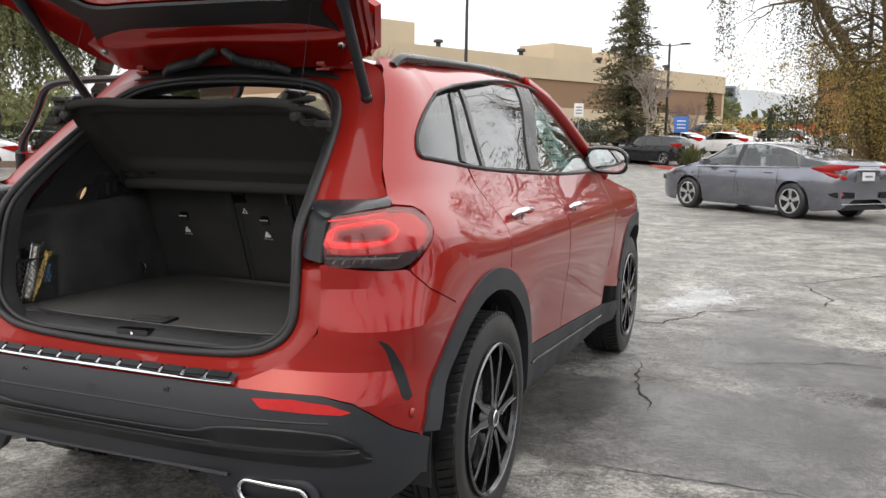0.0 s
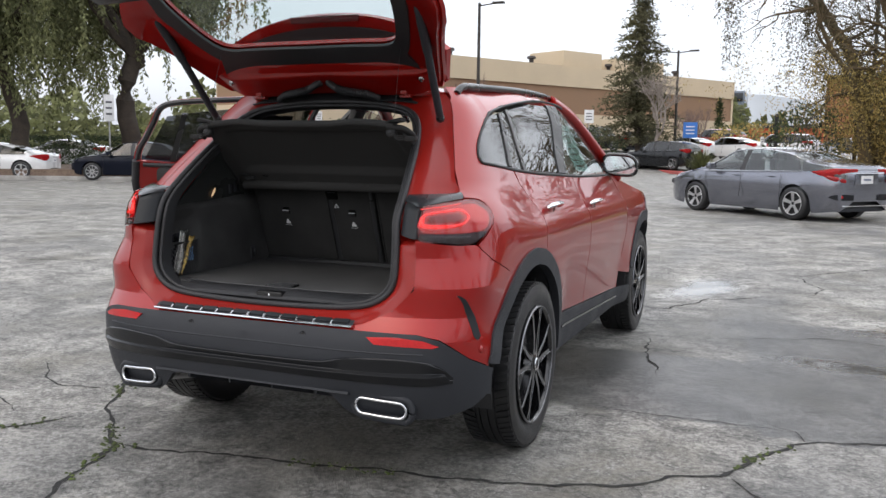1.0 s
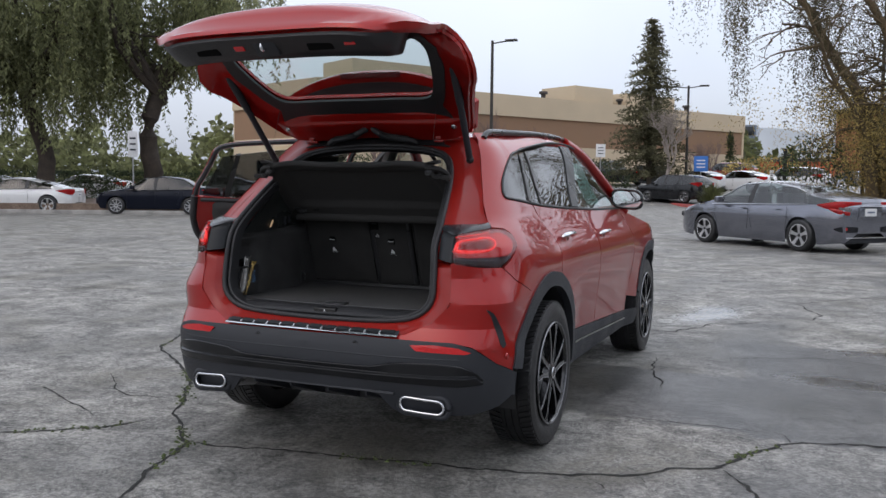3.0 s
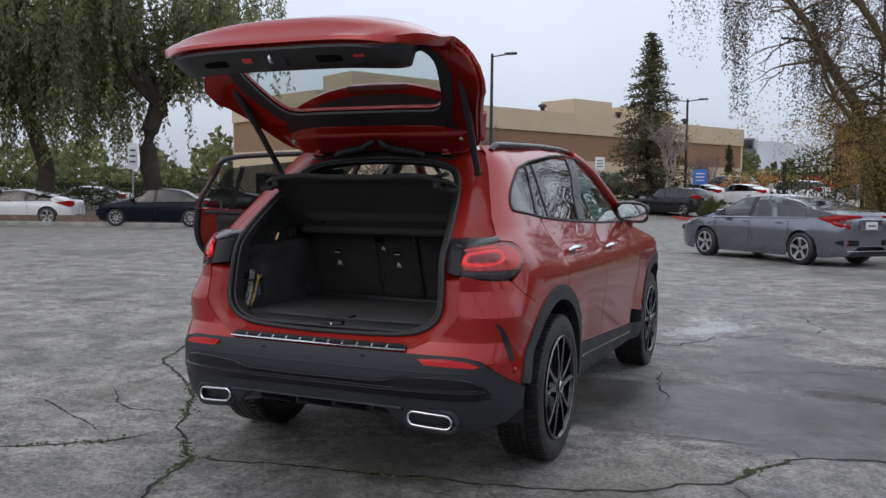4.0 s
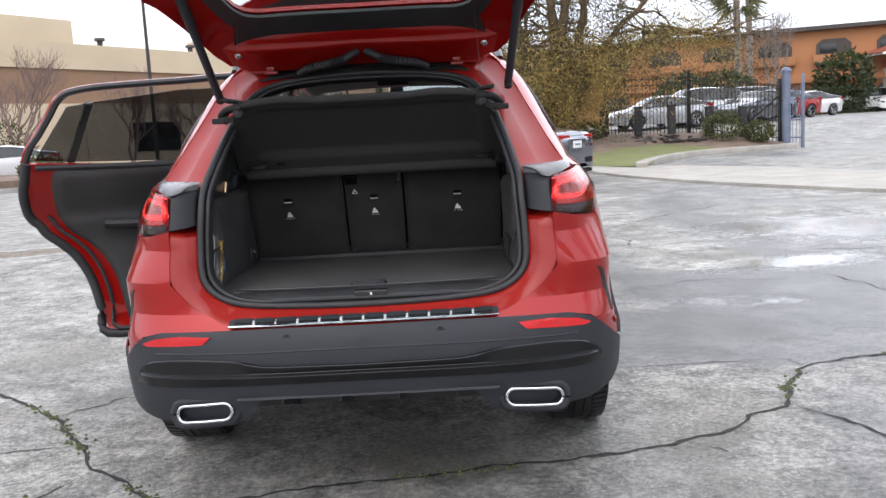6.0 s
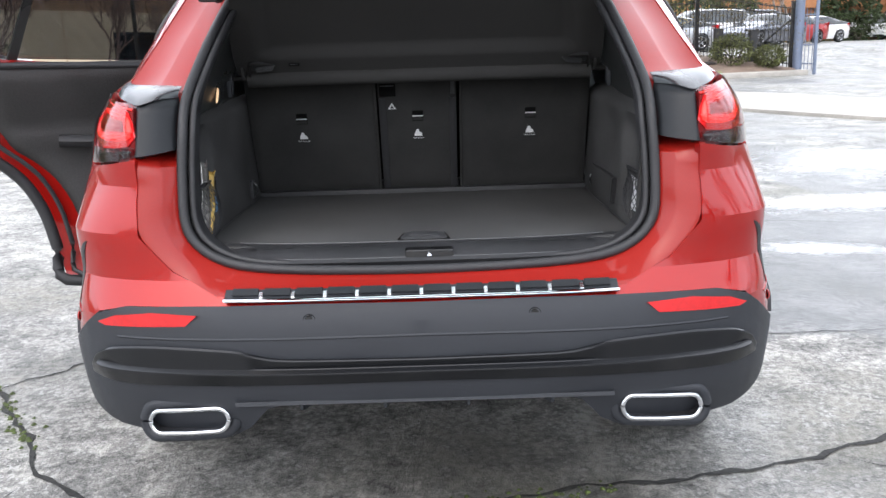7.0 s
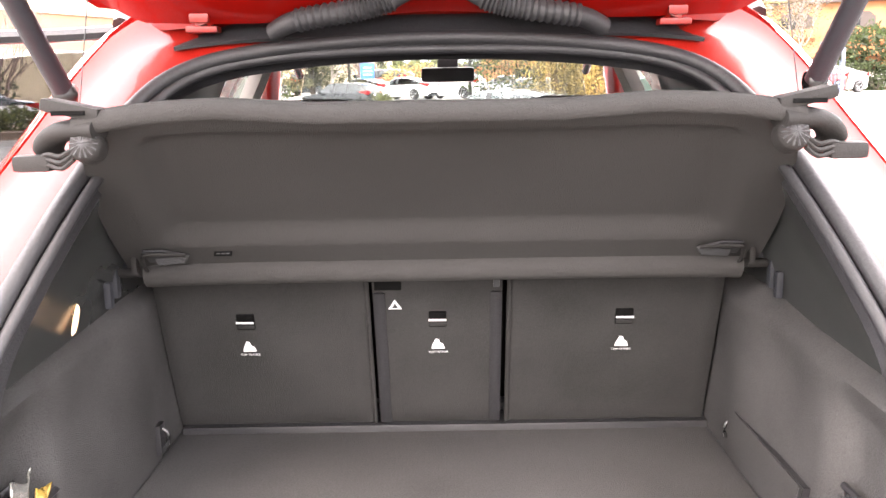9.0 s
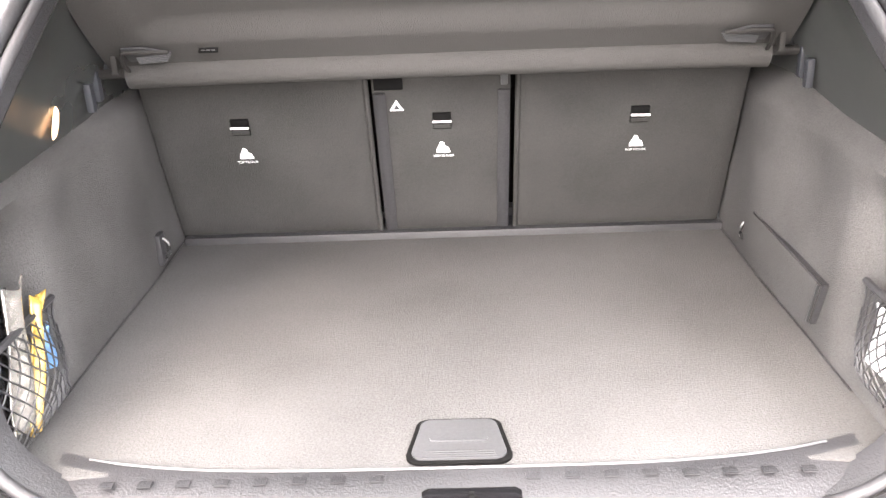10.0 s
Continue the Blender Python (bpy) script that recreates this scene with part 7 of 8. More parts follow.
def round_strip(rows):
    """A closed strip round the opening from the rows of its right half."""
    bm = bmesh.new()
    g = [[bm.verts.new(p) for p in r] for r in rows + [[Vector((-p.x, p.y, p.z)) for p in r] for r in rows[-2:0:-1]]]
    for i in range(len(g)):
        a, b = g[i], g[(i + 1) % len(g)]
        for k in range(len(a) - 1):
            bm.faces.new((a[k], a[k + 1], b[k + 1], b[k]))
    return bm


part("boot_jamb", round_strip(rows), JAMB_RED, car, "red painted jamb round the boot opening")
part("opening_lining", round_strip(lining), DARK_TRIM, car)
seal_line = seal_half + [Vector((-p.x, p.y, p.z)) for p in seal_half[-2:0:-1]]
part("boot_seal", tube(seal_line, 0.0120, 14, True), RUBBER, car, "black rubber seal round the boot opening")
c0 = Vector((0, -0.45, 1.1))
seal_in = [p + (Vector((0, p.y, p.z)).lerp(c0, 0.5) - p).normalized() * 0.021 + Vector((0, 0.010, 0)) for p in seal_line]
part("seal_lip", tube(seal_in, 0.0085, 12, True), RUBBER, car)
for side in (1, -1):
    TI, TO, BI, BO = Vector((0.578, -0.648, 1.114)), skin(-0.756, 1.098), Vector((0.580, -0.690, 0.990)), skin(-0.792, 0.978, 0.002)
    out = Vector((-0.45, -0.89, 0.0))

    def block(u, v):
        q = BI.lerp(BO, u).lerp(TI.lerp(TO, u), v)
        q += out * (0.012 * math.sin(math.pi * u) - 0.012 * max(0.0, v - 0.88) / 0.12)
        q.y += 0.020 * (max(0.0, u - 0.90) / 0.10) ** 2 + 0.012 * (max(0.0, 0.10 - u) / 0.10) ** 2
        return Vector((side * q.x, q.y, q.z))
    part("lamp_block", sheet(block, 20, 14, 0.02 * side), BLOCK_PLASTIC, car, "black filler block beside the tail lamp")
    FRONT = smooth_line([(0.580, -0.648, 1.116), (0.620, -0.682, 1.114), skin(-0.765, 1.103), skin(-0.73, 1.108), skin(-0.68, 1.116), skin(-0.61, 1.124), skin(-0.545, 1.129)], 5)
    REAR_LINE = smooth_line([(0.578, -0.606, 1.137), (0.610, -0.603, 1.139), (0.645, -0.592, 1.140), (0.680, -0.577, 1.141), (0.708, -0.556, 1.142), (0.730, -0.526, 1.144), skin(-0.562, 1.148)], 5)

    def ledge(u, v):
        i = int(round(u * 30))
        q = FRONT[i].lerp(REAR_LINE[i], v)
        return Vector((side * q.x, q.y + 0.004 * (1 - v) ** 3, q.z + 0.003 * math.sin(math.pi * v) - 0.005 * (1 - v) ** 4))
    part("lamp_cap", sheet(ledge, 30, 8, 0.003 * side), LEDGE_PLASTIC, car, "glossy ledge over the tail lamp")

# ---- roof, windscreen, bonnet, front ----
RIM = 1.588


def roof_pt(u, v):
    y = -0.17 + 1.90 * v
    s = y if y > 0.1 else 0.1 - (0.1 - y) * 1.0
    z0 = RIM + curve_at(y, LIFT) * 0.55
    w = 0.53 if y > 0.0 else 0.53 - 0.35 * max(0.0, -y) ** 1.5 * 6
    x = (u - 0.5) * 2
    return Vector((x * w, y - 0.05 * x * x * (1 - v), z0 - 0.03 + 0.055 * (1 - abs(x) ** 2.6) - 0.05 * max(0, v - 0.8) * 5 * 0.6))


part("roof", sheet(roof_pt, 24, 30, 0.02), RED, car)
for side in (1, -1):
    pts = [Vector((side * 0.550, y, RIM - 0.004 + curve_at(y, LIFT) * 0.70 + h)) for y, h in ((-0.06, -0.030), (0.0, 0.0), (0.10, 0.006), (0.3, 0.008), (0.9, 0.006), (1.4, 0.0), (1.65, -0.04), (1.80, -0.10))]
    part("roof_rail", tube(smooth_line(pts, 6), 0.016, 8), PILLAR, car, "gloss black roof rail")
    pts = [skin(y, z, -0.01, side) for y, z in ((1.40, 1.60), (1.62, 1.52), (1.88, 1.37), (2.16, 1.175), (2.22, 1.13))]
    part("windscreen_pillar", tube(smooth_line(pts, 5), 0.04, 8), RED, car)
part("windscreen", sheet(lambda u, v: Vector(((u - 0.5) * 2 * (0.50 + 0.22 * v), 1.70 + 0.72 * v + 0.10 * (1 - (2 * u - 1) ** 2), 1.575 - 0.46 * v)), 16, 10, 0.005), CLEAR, car)
part("bonnet", sheet(lambda u, v: Vector(((u - 0.5) * 2 * (0.80 - 0.12 * v**2), 2.40 + 1.05 * v, 1.10 - 0.10 * v - 0.12 * v**3 - 0.05 * abs(2 * u - 1) ** 3)), 16, 14, 0.02), RED, car)
part("front_bumper", sheet(lambda u, v: Vector((0.74 * math.sin((u - 0.5) * 2.7), 3.18 + 0.38 * math.cos((u - 0.5) * 2.7) - 0.05 * v, 0.28 + 0.62 * v)), 20, 8, 0.03), RED, car)
part("grille", boxes(((0, 3.56, 0.66), (0.85, 0.04, 0.24), 0.05)), GLOSS_BLACK, car)
for side in (1, -1):
    part("headlamp", boxes(((side * 0.66, 3.42, 0.80), (0.32, 0.18, 0.13), 0.05)), LAMP_CLEAR, car)
    # door mirror
    def cup(u, v):
        a, r = 2 * math.pi * u, math.sin(math.pi / 2 * v) ** 0.6
        return Vector((side * (0.872 + 0.106 * r * math.copysign(abs(math.cos(a)) ** 0.6, math.cos(a)) + 0.006), 2.075 - 0.11 * (1 - math.cos(math.pi / 2 * v)) ** 0.8, 1.222 + 0.064 * r * math.copysign(abs(math.sin(a)) ** 0.7, math.sin(a)) - 0.012 * r * math.cos(a)))
    bm = sheet(cup, 28, 8)
    bmesh.ops.remove_doubles(bm, verts=bm.verts[:], dist=1e-5)
    mir = part("door_mirror", bm, RED, car, "red door mirror with a black base")
    rimline = [cup(k / 28, 1.0) for k in range(28)]
    part("mirror_frame", tube(rimline, 0.012, 8, True), GLOSS_BLACK, mir)
    middle = sum(rimline, Vector()) / 28
    bm = bmesh.new()
    ringv = [bm.verts.new(p.lerp(middle, 0.02) + Vector((0, -0.004, 0))) for p in rimline]
    hub = bm.verts.new(middle + Vector((0, -0.006, 0)))
    for k in range(28):
        bm.faces.new((ringv[k], ringv[(k + 1) % 28], hub))
    part("mirror_glass", bm, MIRROR, mir, sharp=0)
    part("mirror_foot", tube([(side * 0.775, 2.06, 1.165), (side * 0.83, 2.055, 1.18)], 0.024, 8), BLACK_PLASTIC, mir)

# ---- wheels ----
def wheel(at, side):
    w = part("wheel", lathe([(0.355, -0.005), (0.36, -0.02), (0.36, -0.20), (0.352, -0.225), (0.30, -0.235), (0.255, -0.22), (0.255, -0.03), (0.262, -0.010), (0.30, 0.004), (0.335, 0.002), (0.349, -0.004)], 64, closed=True), TYRE, None, "black road tyre on a multi-spoke alloy wheel")
    rim = part("rim", lathe([(0.262, -0.012), (0.262, 0.002), (0.256, 0.006), (0.250, 0.002), (0.246, -0.02), (0.243, -0.20), (0.258, -0.21)], 64), GLOSS_BLACK, w)
    part("rim_edge", lathe([(0.2625, 0.0025), (0.259, 0.0075), (0.2545, 0.0065), (0.2525, 0.002)], 64), ALLOY, w, "machined rim edge")
    for k in range(5):
        for d in (-11, 11):
            a = radians(72 * k + 90)
            b = a + radians(d * 1.25)
            def pt(r, ang, x):
                return Vector((x, r * math.cos(ang), r * math.sin(ang)))
            bm = bmesh.new()
            secs = []
            for r, ang, hw, x in ((0.05, a + radians(d) * 1.6, 0.013, -0.002), (0.14, a + radians(d) * 1.1, 0.010, 0.0), (0.21, b, 0.009, 0.001), (0.254, b, 0.013, -0.004)):
                t = Vector((0, -math.sin(ang), math.cos(ang)))
                c = pt(r, ang, x)
                secs.append([bm.verts.new(q) for q in (c - t * hw, c + t * hw, c + t * hw * 0.5 + Vector((-0.035, 0, 0)), c - t * hw * 0.5 + Vector((-0.035, 0, 0)))])
            for i in range(3):
                for j in range(4):
                    bm.faces.new((secs[i][j], secs[i][(j + 1) % 4], secs[i + 1][(j + 1) % 4], secs[i + 1][j]))
            part("spoke", bm, GLOSS_BLACK, w)
            sg = 1 if d > 0 else -1
            line = [pt(r, ang + sg * hw / r, 0.001) for r, ang, hw in ((0.075, a + radians(d) * 1.45, 0.011), (0.14, a + radians(d) * 1.1, 0.010), (0.21, b, 0.009), (0.25, b, 0.012))]
            part("spoke_edge", tube(line, 0.0014, 4), ALLOY, w)
    part("hub_cap", lathe([(0.0, 0.006), (0.028, 0.005), (0.033, 0.0), (0.060, -0.004), (0.070, -0.03)], 28), GLOSS_BLACK, w)
    part("hub_ring", lathe([(0.020, 0.0065), (0.027, 0.0085), (0.030, 0.0055)], 24), CHROME, w)
    part("brake_disc", lathe([(0.05, -0.07), (0.165, -0.07), (0.165, -0.085), (0.05, -0.085)], 40), STEEL, w)
    treads = bmesh.new()
    for k in range(70):
        a = 2 * math.pi * k / 70
        for x0, x1, sk in ((-0.065, -0.010, 0.05), (-0.215, -0.160, -0.05)):
            vs = [treads.verts.new((x, 0.3665 * math.cos(a + da), 0.3665 * math.sin(a + da))) for x, da in ((x0, sk - 0.027), (x1, -0.027), (x1, 0.027), (x0, sk + 0.027))]
            vl = [treads.verts.new((v.co.x, v.co.y * 0.975, v.co.z * 0.975)) for v in vs]
            treads.faces.new(vs)
            for i in range(4):
                treads.faces.new((vs[i], vs[(i + 1) % 4], vl[(i + 1) % 4], vl[i]))
    for x0, x1 in ((-0.098, -0.072), (-0.135, -0.105), (-0.155, -0.141)):
        lathe([(0.358, x0), (0.3665, x0), (0.3665, x1), (0.358, x1)], 64, bm=treads)
    part("tread", treads, TYRE, w)
    w.parent = car
    w.matrix_basis = Matrix.Translation(at) @ Matrix.Diagonal((side, 1, 1, 1))
    return w


for side in (1, -1):
    for cy in (AXLE, BASE):
        wheel((side * (0.922 if cy == 0 else 0.893), cy, HUB + 0.0065), side)

# ---- tailgate, raised about its hinge ----
HINGE = Matrix.Translation((0, -0.12, 1.585))
LIFTED = HINGE @ Matrix.Rotation(radians(-71.8), 4, "X") @ HINGE.inverted()
gate_edge = [(MID, 0.662), (-1.15, 0.662), (-0.995, 0.668), (-0.893, 0.716), (-0.828, 0.79), (-0.811, 0.876), (-0.790, 0.972), (-0.760, 1.10), (-0.565, 1.142), (-0.580, 1.21), (-0.600, 1.30), (-0.608, 1.40), (-0.60, 1.50), (-0.62, 1.55), (-0.80, 1.580), (-1.1, 1.585), (MID, 1.585)]
hole = [(MID, 1.125), (-1.0, 1.127), (-0.90, 1.137), (-0.865, 1.17), (-0.87, 1.28), (-0.90, 1.355), (-0.97, 1.382), (-1.1, 1.388), (MID, 1.390)]
ring_out = smooth_line([(*p, 0) for p in gate_edge], 3)
tailgate = part("tailgate", bmesh.new(), RED, car, "raised tailgate with glass and black inner trim")


def gate_sheet(name, lo, hi, off, depth, mat, label="", parent=None, deep=0.0, bulge=0.0):
    """A strip of the tailgate between two matching outlines; deep: how far it stands in below the window."""
    bm = bmesh.new()
    rows = []
    n = 14
    for a, b in zip(lo, hi):
        rows.append([(a[0] + (b[0] - a[0]) * k / n, a[1] + (b[1] - a[1]) * k / n) for k in range(n + 1)])

    def tuck(z):
        return 0.024 * min(max((0.735 - z) / 0.075, 0.0), 1.0) ** 1.3

    def o(z):
        return deep * min(max((1.13 - z) / 0.10, 0.0), 1.0)

    def full(z, x):
        """The fuller lower part of the outer skin, above its tucked-in lip."""
        e = lambda v: (lambda q: q * q * (3 - 2 * q))(min(max(v, 0.0), 1.0))
        return bulge * e((z - 0.655) / 0.12) * (1 - e((z - 0.93) / 0.19)) * (1 - min(max((x - MID) / (-0.78 - MID), 0.0), 1.0) ** 2.2)
    top = [[bm.verts.new(skin(s, z, off + full(z, s) - tuck(z) - o(z) * min(k / 1.6, 1.0))) for k, (s, z) in enumerate(r)] for r in rows]
    bot = [[bm.verts.new(skin(s, z, off - tuck(z) - o(z) * min(k / 1.6, 1.0) - depth)) for k, (s, z) in enumerate(r)] for r in rows]
    m = len(rows)
    for i in range(m - 1):
        for k in range(n):
            bm.faces.new((top[i][k], top[i][k + 1], top[i + 1][k + 1], top[i + 1][k]))
            bm.faces.new((bot[i][k], bot[i + 1][k], bot[i + 1][k + 1], bot[i][k + 1]))
        for k in (0, n):
            bm.faces.new((top[i][k], top[i + 1][k], bot[i + 1][k], bot[i][k]))
    g = bmesh.ops.duplicate(bm, geom=bm.verts[:] + bm.edges[:] + bm.faces[:])["geom"]
    for v in g:
        if isinstance(v, bmesh.types.BMVert):
            v.co.x = -v.co.x
    bmesh.ops.remove_doubles(bm, verts=bm.verts[:], dist=0.0008)
    bmesh.ops.transform(bm, matrix=LIFTED, verts=bm.verts[:])
    return part(name, bm, mat, parent or tailgate, label)


def resample(line, n):
    pts = [Vector((*p, 0)) for p in line]
    d = [0.0]
    for a, b in zip(pts, pts[1:]):
        d.append(d[-1] + (b - a).length)
    out = []
    for k in range(n):
        t = d[-1] * k / (n - 1)
        i = min(max(j for j in range(len(d)) if d[j] <= t + 1e-9), len(pts) - 2)
        p = pts[i].lerp(pts[i + 1], (t - d[i]) / (d[i + 1] - d[i]))
        out.append((p.x, p.y))
    return out


N = 49
edge = resample([(p.x, p.y) for p in ring_out], N)
# the window's outline, met from the edge by the same fraction
holep = resample([(p.x, p.y) for p in smooth_line([(*p, 0) for p in hole], 4)], N)


def between(k):
    return [(a[0] + (b[0] - a[0]) * k, a[1] + (b[1] - a[1]) * k) for a, b in zip(edge, holep)]


gate_sheet("outer_skin", edge, holep, 0.0, 0.018, RED, bulge=0.070)
gate_sheet("inner_frame", between(0.05), between(0.80), -0.014, 0.022, RED, "red painted inner frame of the tailgate")


def trim_edge():
    """Outer edge of the inner trim: at the lip along the bottom, well inside the red frame beside and above the glass."""
    out = []
    for a, b in zip(edge, holep):
        k = min(max((a[1] - 0.72) / 0.20, 0.0), 1.0)
        f = 0.035 + (0.68 if a[1] < 1.52 else 0.42) * k
        out.append((a[0] + (b[0] - a[0]) * f, a[1] + (b[1] - a[1]) * f))
    return out


gate_sheet("inner_trim", trim_edge(), between(1.0), -0.030, 0.014, DARK_TRIM, "black plastic inner trim", deep=0.095)
panel("rear_window", [(MID, 1.125)] + holep[1:-1] + [(MID, 1.390)], CLEAR, tailgate, off=-0.006, depth=0.005, both=True, post=LIFTED)
slope = Matrix.Rotation(radians(28), 3, "X")
part("lock_plate", boxes(((0.0, -0.735, 0.682), (0.11, 0.095, 0.020), 0.006, slope)), BLACK_PLASTIC, tailgate).matrix_world = LIFTED
part("lock_hook", tube(smooth_line([(0.0, -0.725, 0.680), (0.0, -0.722, 0.656), (0.0, -0.735, 0.646), (0.0, -0.750, 0.652)], 4), 0.006, 6), CHROME, tailgate, "chrome lock hook").matrix_world = LIFTED
for x in (-0.30, 0.26):
    # solid black box, its colour standing for the pocket's shade
    part("grip_pocket", boxes(((x, -0.735, 0.684), (0.12, 0.06, 0.018), 0.006, slope)), VOID, tailgate).matrix_world = LIFTED
for x in (-0.13, 0.40):
    part("gate_lamp", boxes(((x, -0.735, 0.683), (0.05, 0.026, 0.020), 0.004, slope)), LAMP_RED, tailgate, "small red warning lamp").matrix_world = LIFTED
def hinge_panel(u, v):
    x = (u - 0.5) * 2
    edge_z = 1.548 + 0.010 * math.cos(5.2 * x) * (1 - abs(x)) + 0.055 * max(0.0, abs(x) - 0.80) / 0.20
    lo, hi = Vector((0.575 * x, -0.205 - 0.012 * x * x, edge_z)), Vector((0.60 * x, -0.325, 1.672))
    q = lo.lerp(hi, v)
    q.y -= 0.016 * math.sin(math.pi * v) + 0.010 * math.exp(-((v - 0.55) / 0.10) ** 2)
    return q


part("hinge_panel", sheet(hinge_panel, 48, 14, 0.008), RED, tailgate, "red painted hinge end of the tailgate")
for x in (-0.475, 0.475):
    part("gate_bolt", lathe([(0.0, 0.008), (0.006, 0.008), (0.008, 0.005), (0.013, 0.004), (0.013, -0.004)], 18, Matrix.Translation(hinge_panel(0.5 + x / 1.16, 0.42) + Vector((0, -0.004, 0))) @ Matrix.Rotation(radians(-90), 4, "Z") @ Matrix.Rotation(radians(30), 4, "Y")), STEEL, tailgate)
part("gutter", sheet(lambda u, v: Vector(((u - 0.5) * 0.84, -0.20 + 0.05 * v, 1.522 + 0.050 * v * (1 - 0.8 * abs(2 * u - 1) ** 6) - 0.012 * abs(2 * u - 1) ** 5)), 24, 4, 0.006), RUBBER, car, "black gutter over the boot opening")
# spoiler over the glass
spoiler = part("spoiler", sheet(lambda u, v: Vector(((u - 0.5) * 2 * (0.56 + 0.03 * v), -0.155 - 0.30 * v + 0.16 * abs(2 * u - 1) ** 2.4 * v, 1.598 - 0.022 * v - 0.05 * abs(2 * u - 1) ** 3)), 24, 8, -0.03), RED, tailgate, "red roof spoiler")
spoiler.matrix_world = LIFTED
under = part("spoiler_underside", sheet(lambda u, v: Vector(((u - 0.5) * 2 * (0.54 + 0.03 * v), -0.165 - 0.235 * v + 0.13 * abs(2 * u - 1) ** 2.4 * v, 1.563 - 0.022 * v - 0.05 * abs(2 * u - 1) ** 3)), 24, 6, 0.004), DARK_TRIM, tailgate, "black underside of the spoiler")
under.matrix_world = LIFTED
part("brake_lamp", boxes(((0, -0.436, 1.540), (0.34, 0.03, 0.012), 0.003)), LAMP_DARK, spoiler, "dark high brake lamp")
for side in (1, -1):
    part("gas_strut", tube([(side * 0.565, -0.277, 1.440), (side * 0.594, -0.48, 1.69)], 0.016, 14), BLACK_PLASTIC, car, "black gas strut")
    part("strut_rod", tube([(side * 0.594, -0.48, 1.69), (side * 0.615, -0.632, 1.862)], 0.019, 14), BLACK_PLASTIC, car)
    part("strut_ball", lathe([(0.0, 0.02), (0.015, 0.014), (0.02, 0.0), (0.015, -0.014)], 16, Matrix.Translation((side * 0.565, -0.277, 1.440))), PILLAR, car)
    bm = bmesh.new()
    for dx in (-0.014, 0.014):
        tube(smooth_line([(side * 0.37 + dx, -0.195, 1.535), (side * 0.37 + dx * 0.7, -0.222, 1.560), (side * 0.37 + dx * 0.7, -0.246, 1.592), (side * 0.37 + dx * 2.2, -0.262, 1.603), (side * 0.37 + dx * 2.4, -0.262, 1.593)], 4), 0.005, 8, bm=bm)
    boxes(((side * 0.37, -0.222, 1.553), (0.030, 0.012, 0.016), 0.003), ((side * 0.37, -0.200, 1.536), (0.050, 0.030, 0.010), 0.003), bm=bm)
    part("gate_hinge", bm, JAMB_RED, car)
    # corrugated cable sleeve
    pts = smooth_line([(side * 0.255, -0.225, 1.528), (side * 0.215, -0.250, 1.543), (side * 0.13, -0.268, 1.555), (side * 0.080, -0.272, 1.566), (side * 0.035, -0.268, 1.590), (side * 0.022, -0.255, 1.600)], 16)
    rad = [0.0155 + (0.0035 * (k % 2) if 16 < k < 52 else 0.003 if k > 70 else 0.0) for k in range(len(pts))]
    part("cable_sleeve", tube(pts, rad, 10), RUBBER, car, "corrugated black cable sleeve")

# ---- boot interior ----
FLOOR_Z = 0.738
part("boot_floor", boxes(((-0.012, -0.265, FLOOR_Z - 0.012), (1.17, 0.80, 0.024), 0.006)), CARPET, car, "worn charcoal carpeted boot floor")
bm = sheet(lambda u, v: Vector(((u - 0.5) * 1.0, -0.665 - 0.085 * v + 0.05 * (2 * u - 1) ** 4, FLOOR_Z + 0.002 - 0.03 * v**2)), 24, 6, -0.02)
sillp = part("boot_threshold", bm, DARK_TRIM, car, "ribbed black plastic boot threshold")
for k in range(19):
    x = -0.42 + 0.0467 * k
    if abs(x) > 0.07:
        part("threshold_rib", boxes(((x, -0.684, FLOOR_Z + 0.0012), (0.017, 0.013, 0.0012), 0.0005)), DARK_TRIM, sillp)
for dy, dz in ((-0.668, 0.003), (-0.738, -0.022)):
    part("threshold_line", tube([(x, dy + 0.05 * (2 * x) ** 4, FLOOR_Z + dz) for x in (-0.46 + 0.046 * k for k in range(21))], 0.0022, 5), HANDLE_GREY, sillp)
part("latch_housing", boxes(((0.02, -0.715, FLOOR_Z - 0.018), (0.12, 0.05, 0.03), 0.008)), GLOSS_BLACK, car)
part("latch_striker", tube(smooth_line([(0.02, -0.735, 0.70), (0.02, -0.735, 0.728), (0.02, -0.70, 0.728), (0.02, -0.70, 0.70)], 3), 0.006, 6), CHROME, car, "chrome latch striker")
def pull_outline(w0, w1, d, r):
    """A rounded trapezium, wider towards the sill."""
    pts = []
    for cx, cy, a0 in ((w0 - r, d - r, 0), (-w0 + r, d - r, 90), (-w1 + r, -d + r, 180), (w1 - r, -d + r, 270)):
        pts += [(cx + r * math.cos(radians(a0 + 15 * k)), cy + r * math.sin(radians(a0 + 15 * k))) for k in range(7)]
    return pts


at = Matrix.Translation((0.006, -0.612, FLOOR_Z))
pl = part("floor_handle", prism(pull_outline(0.056, 0.066, 0.048, 0.018), 0.004, at), VOID, car, "grey plastic pull handle in the boot floor")
part("handle_plate", prism(pull_outline(0.050, 0.059, 0.042, 0.015), 0.006, at @ Matrix.Translation((0, 0, 0.001))), HANDLE_GREY, pl)
part("handle_grip", prism(pull_outline(0.033, 0.037, 0.017, 0.006), 0.0075, at @ Matrix.Translation((0, 0.010, 0.001))), HANDLE_GREY, pl)
for k in range(4):
    part("handle_rib", boxes(((0.006, -0.640 - 0.0045 * k, FLOOR_Z + 0.0072), (0.088 + 0.002 * k, 0.0016, 0.0012), 0)), HANDLE_GREY, pl)
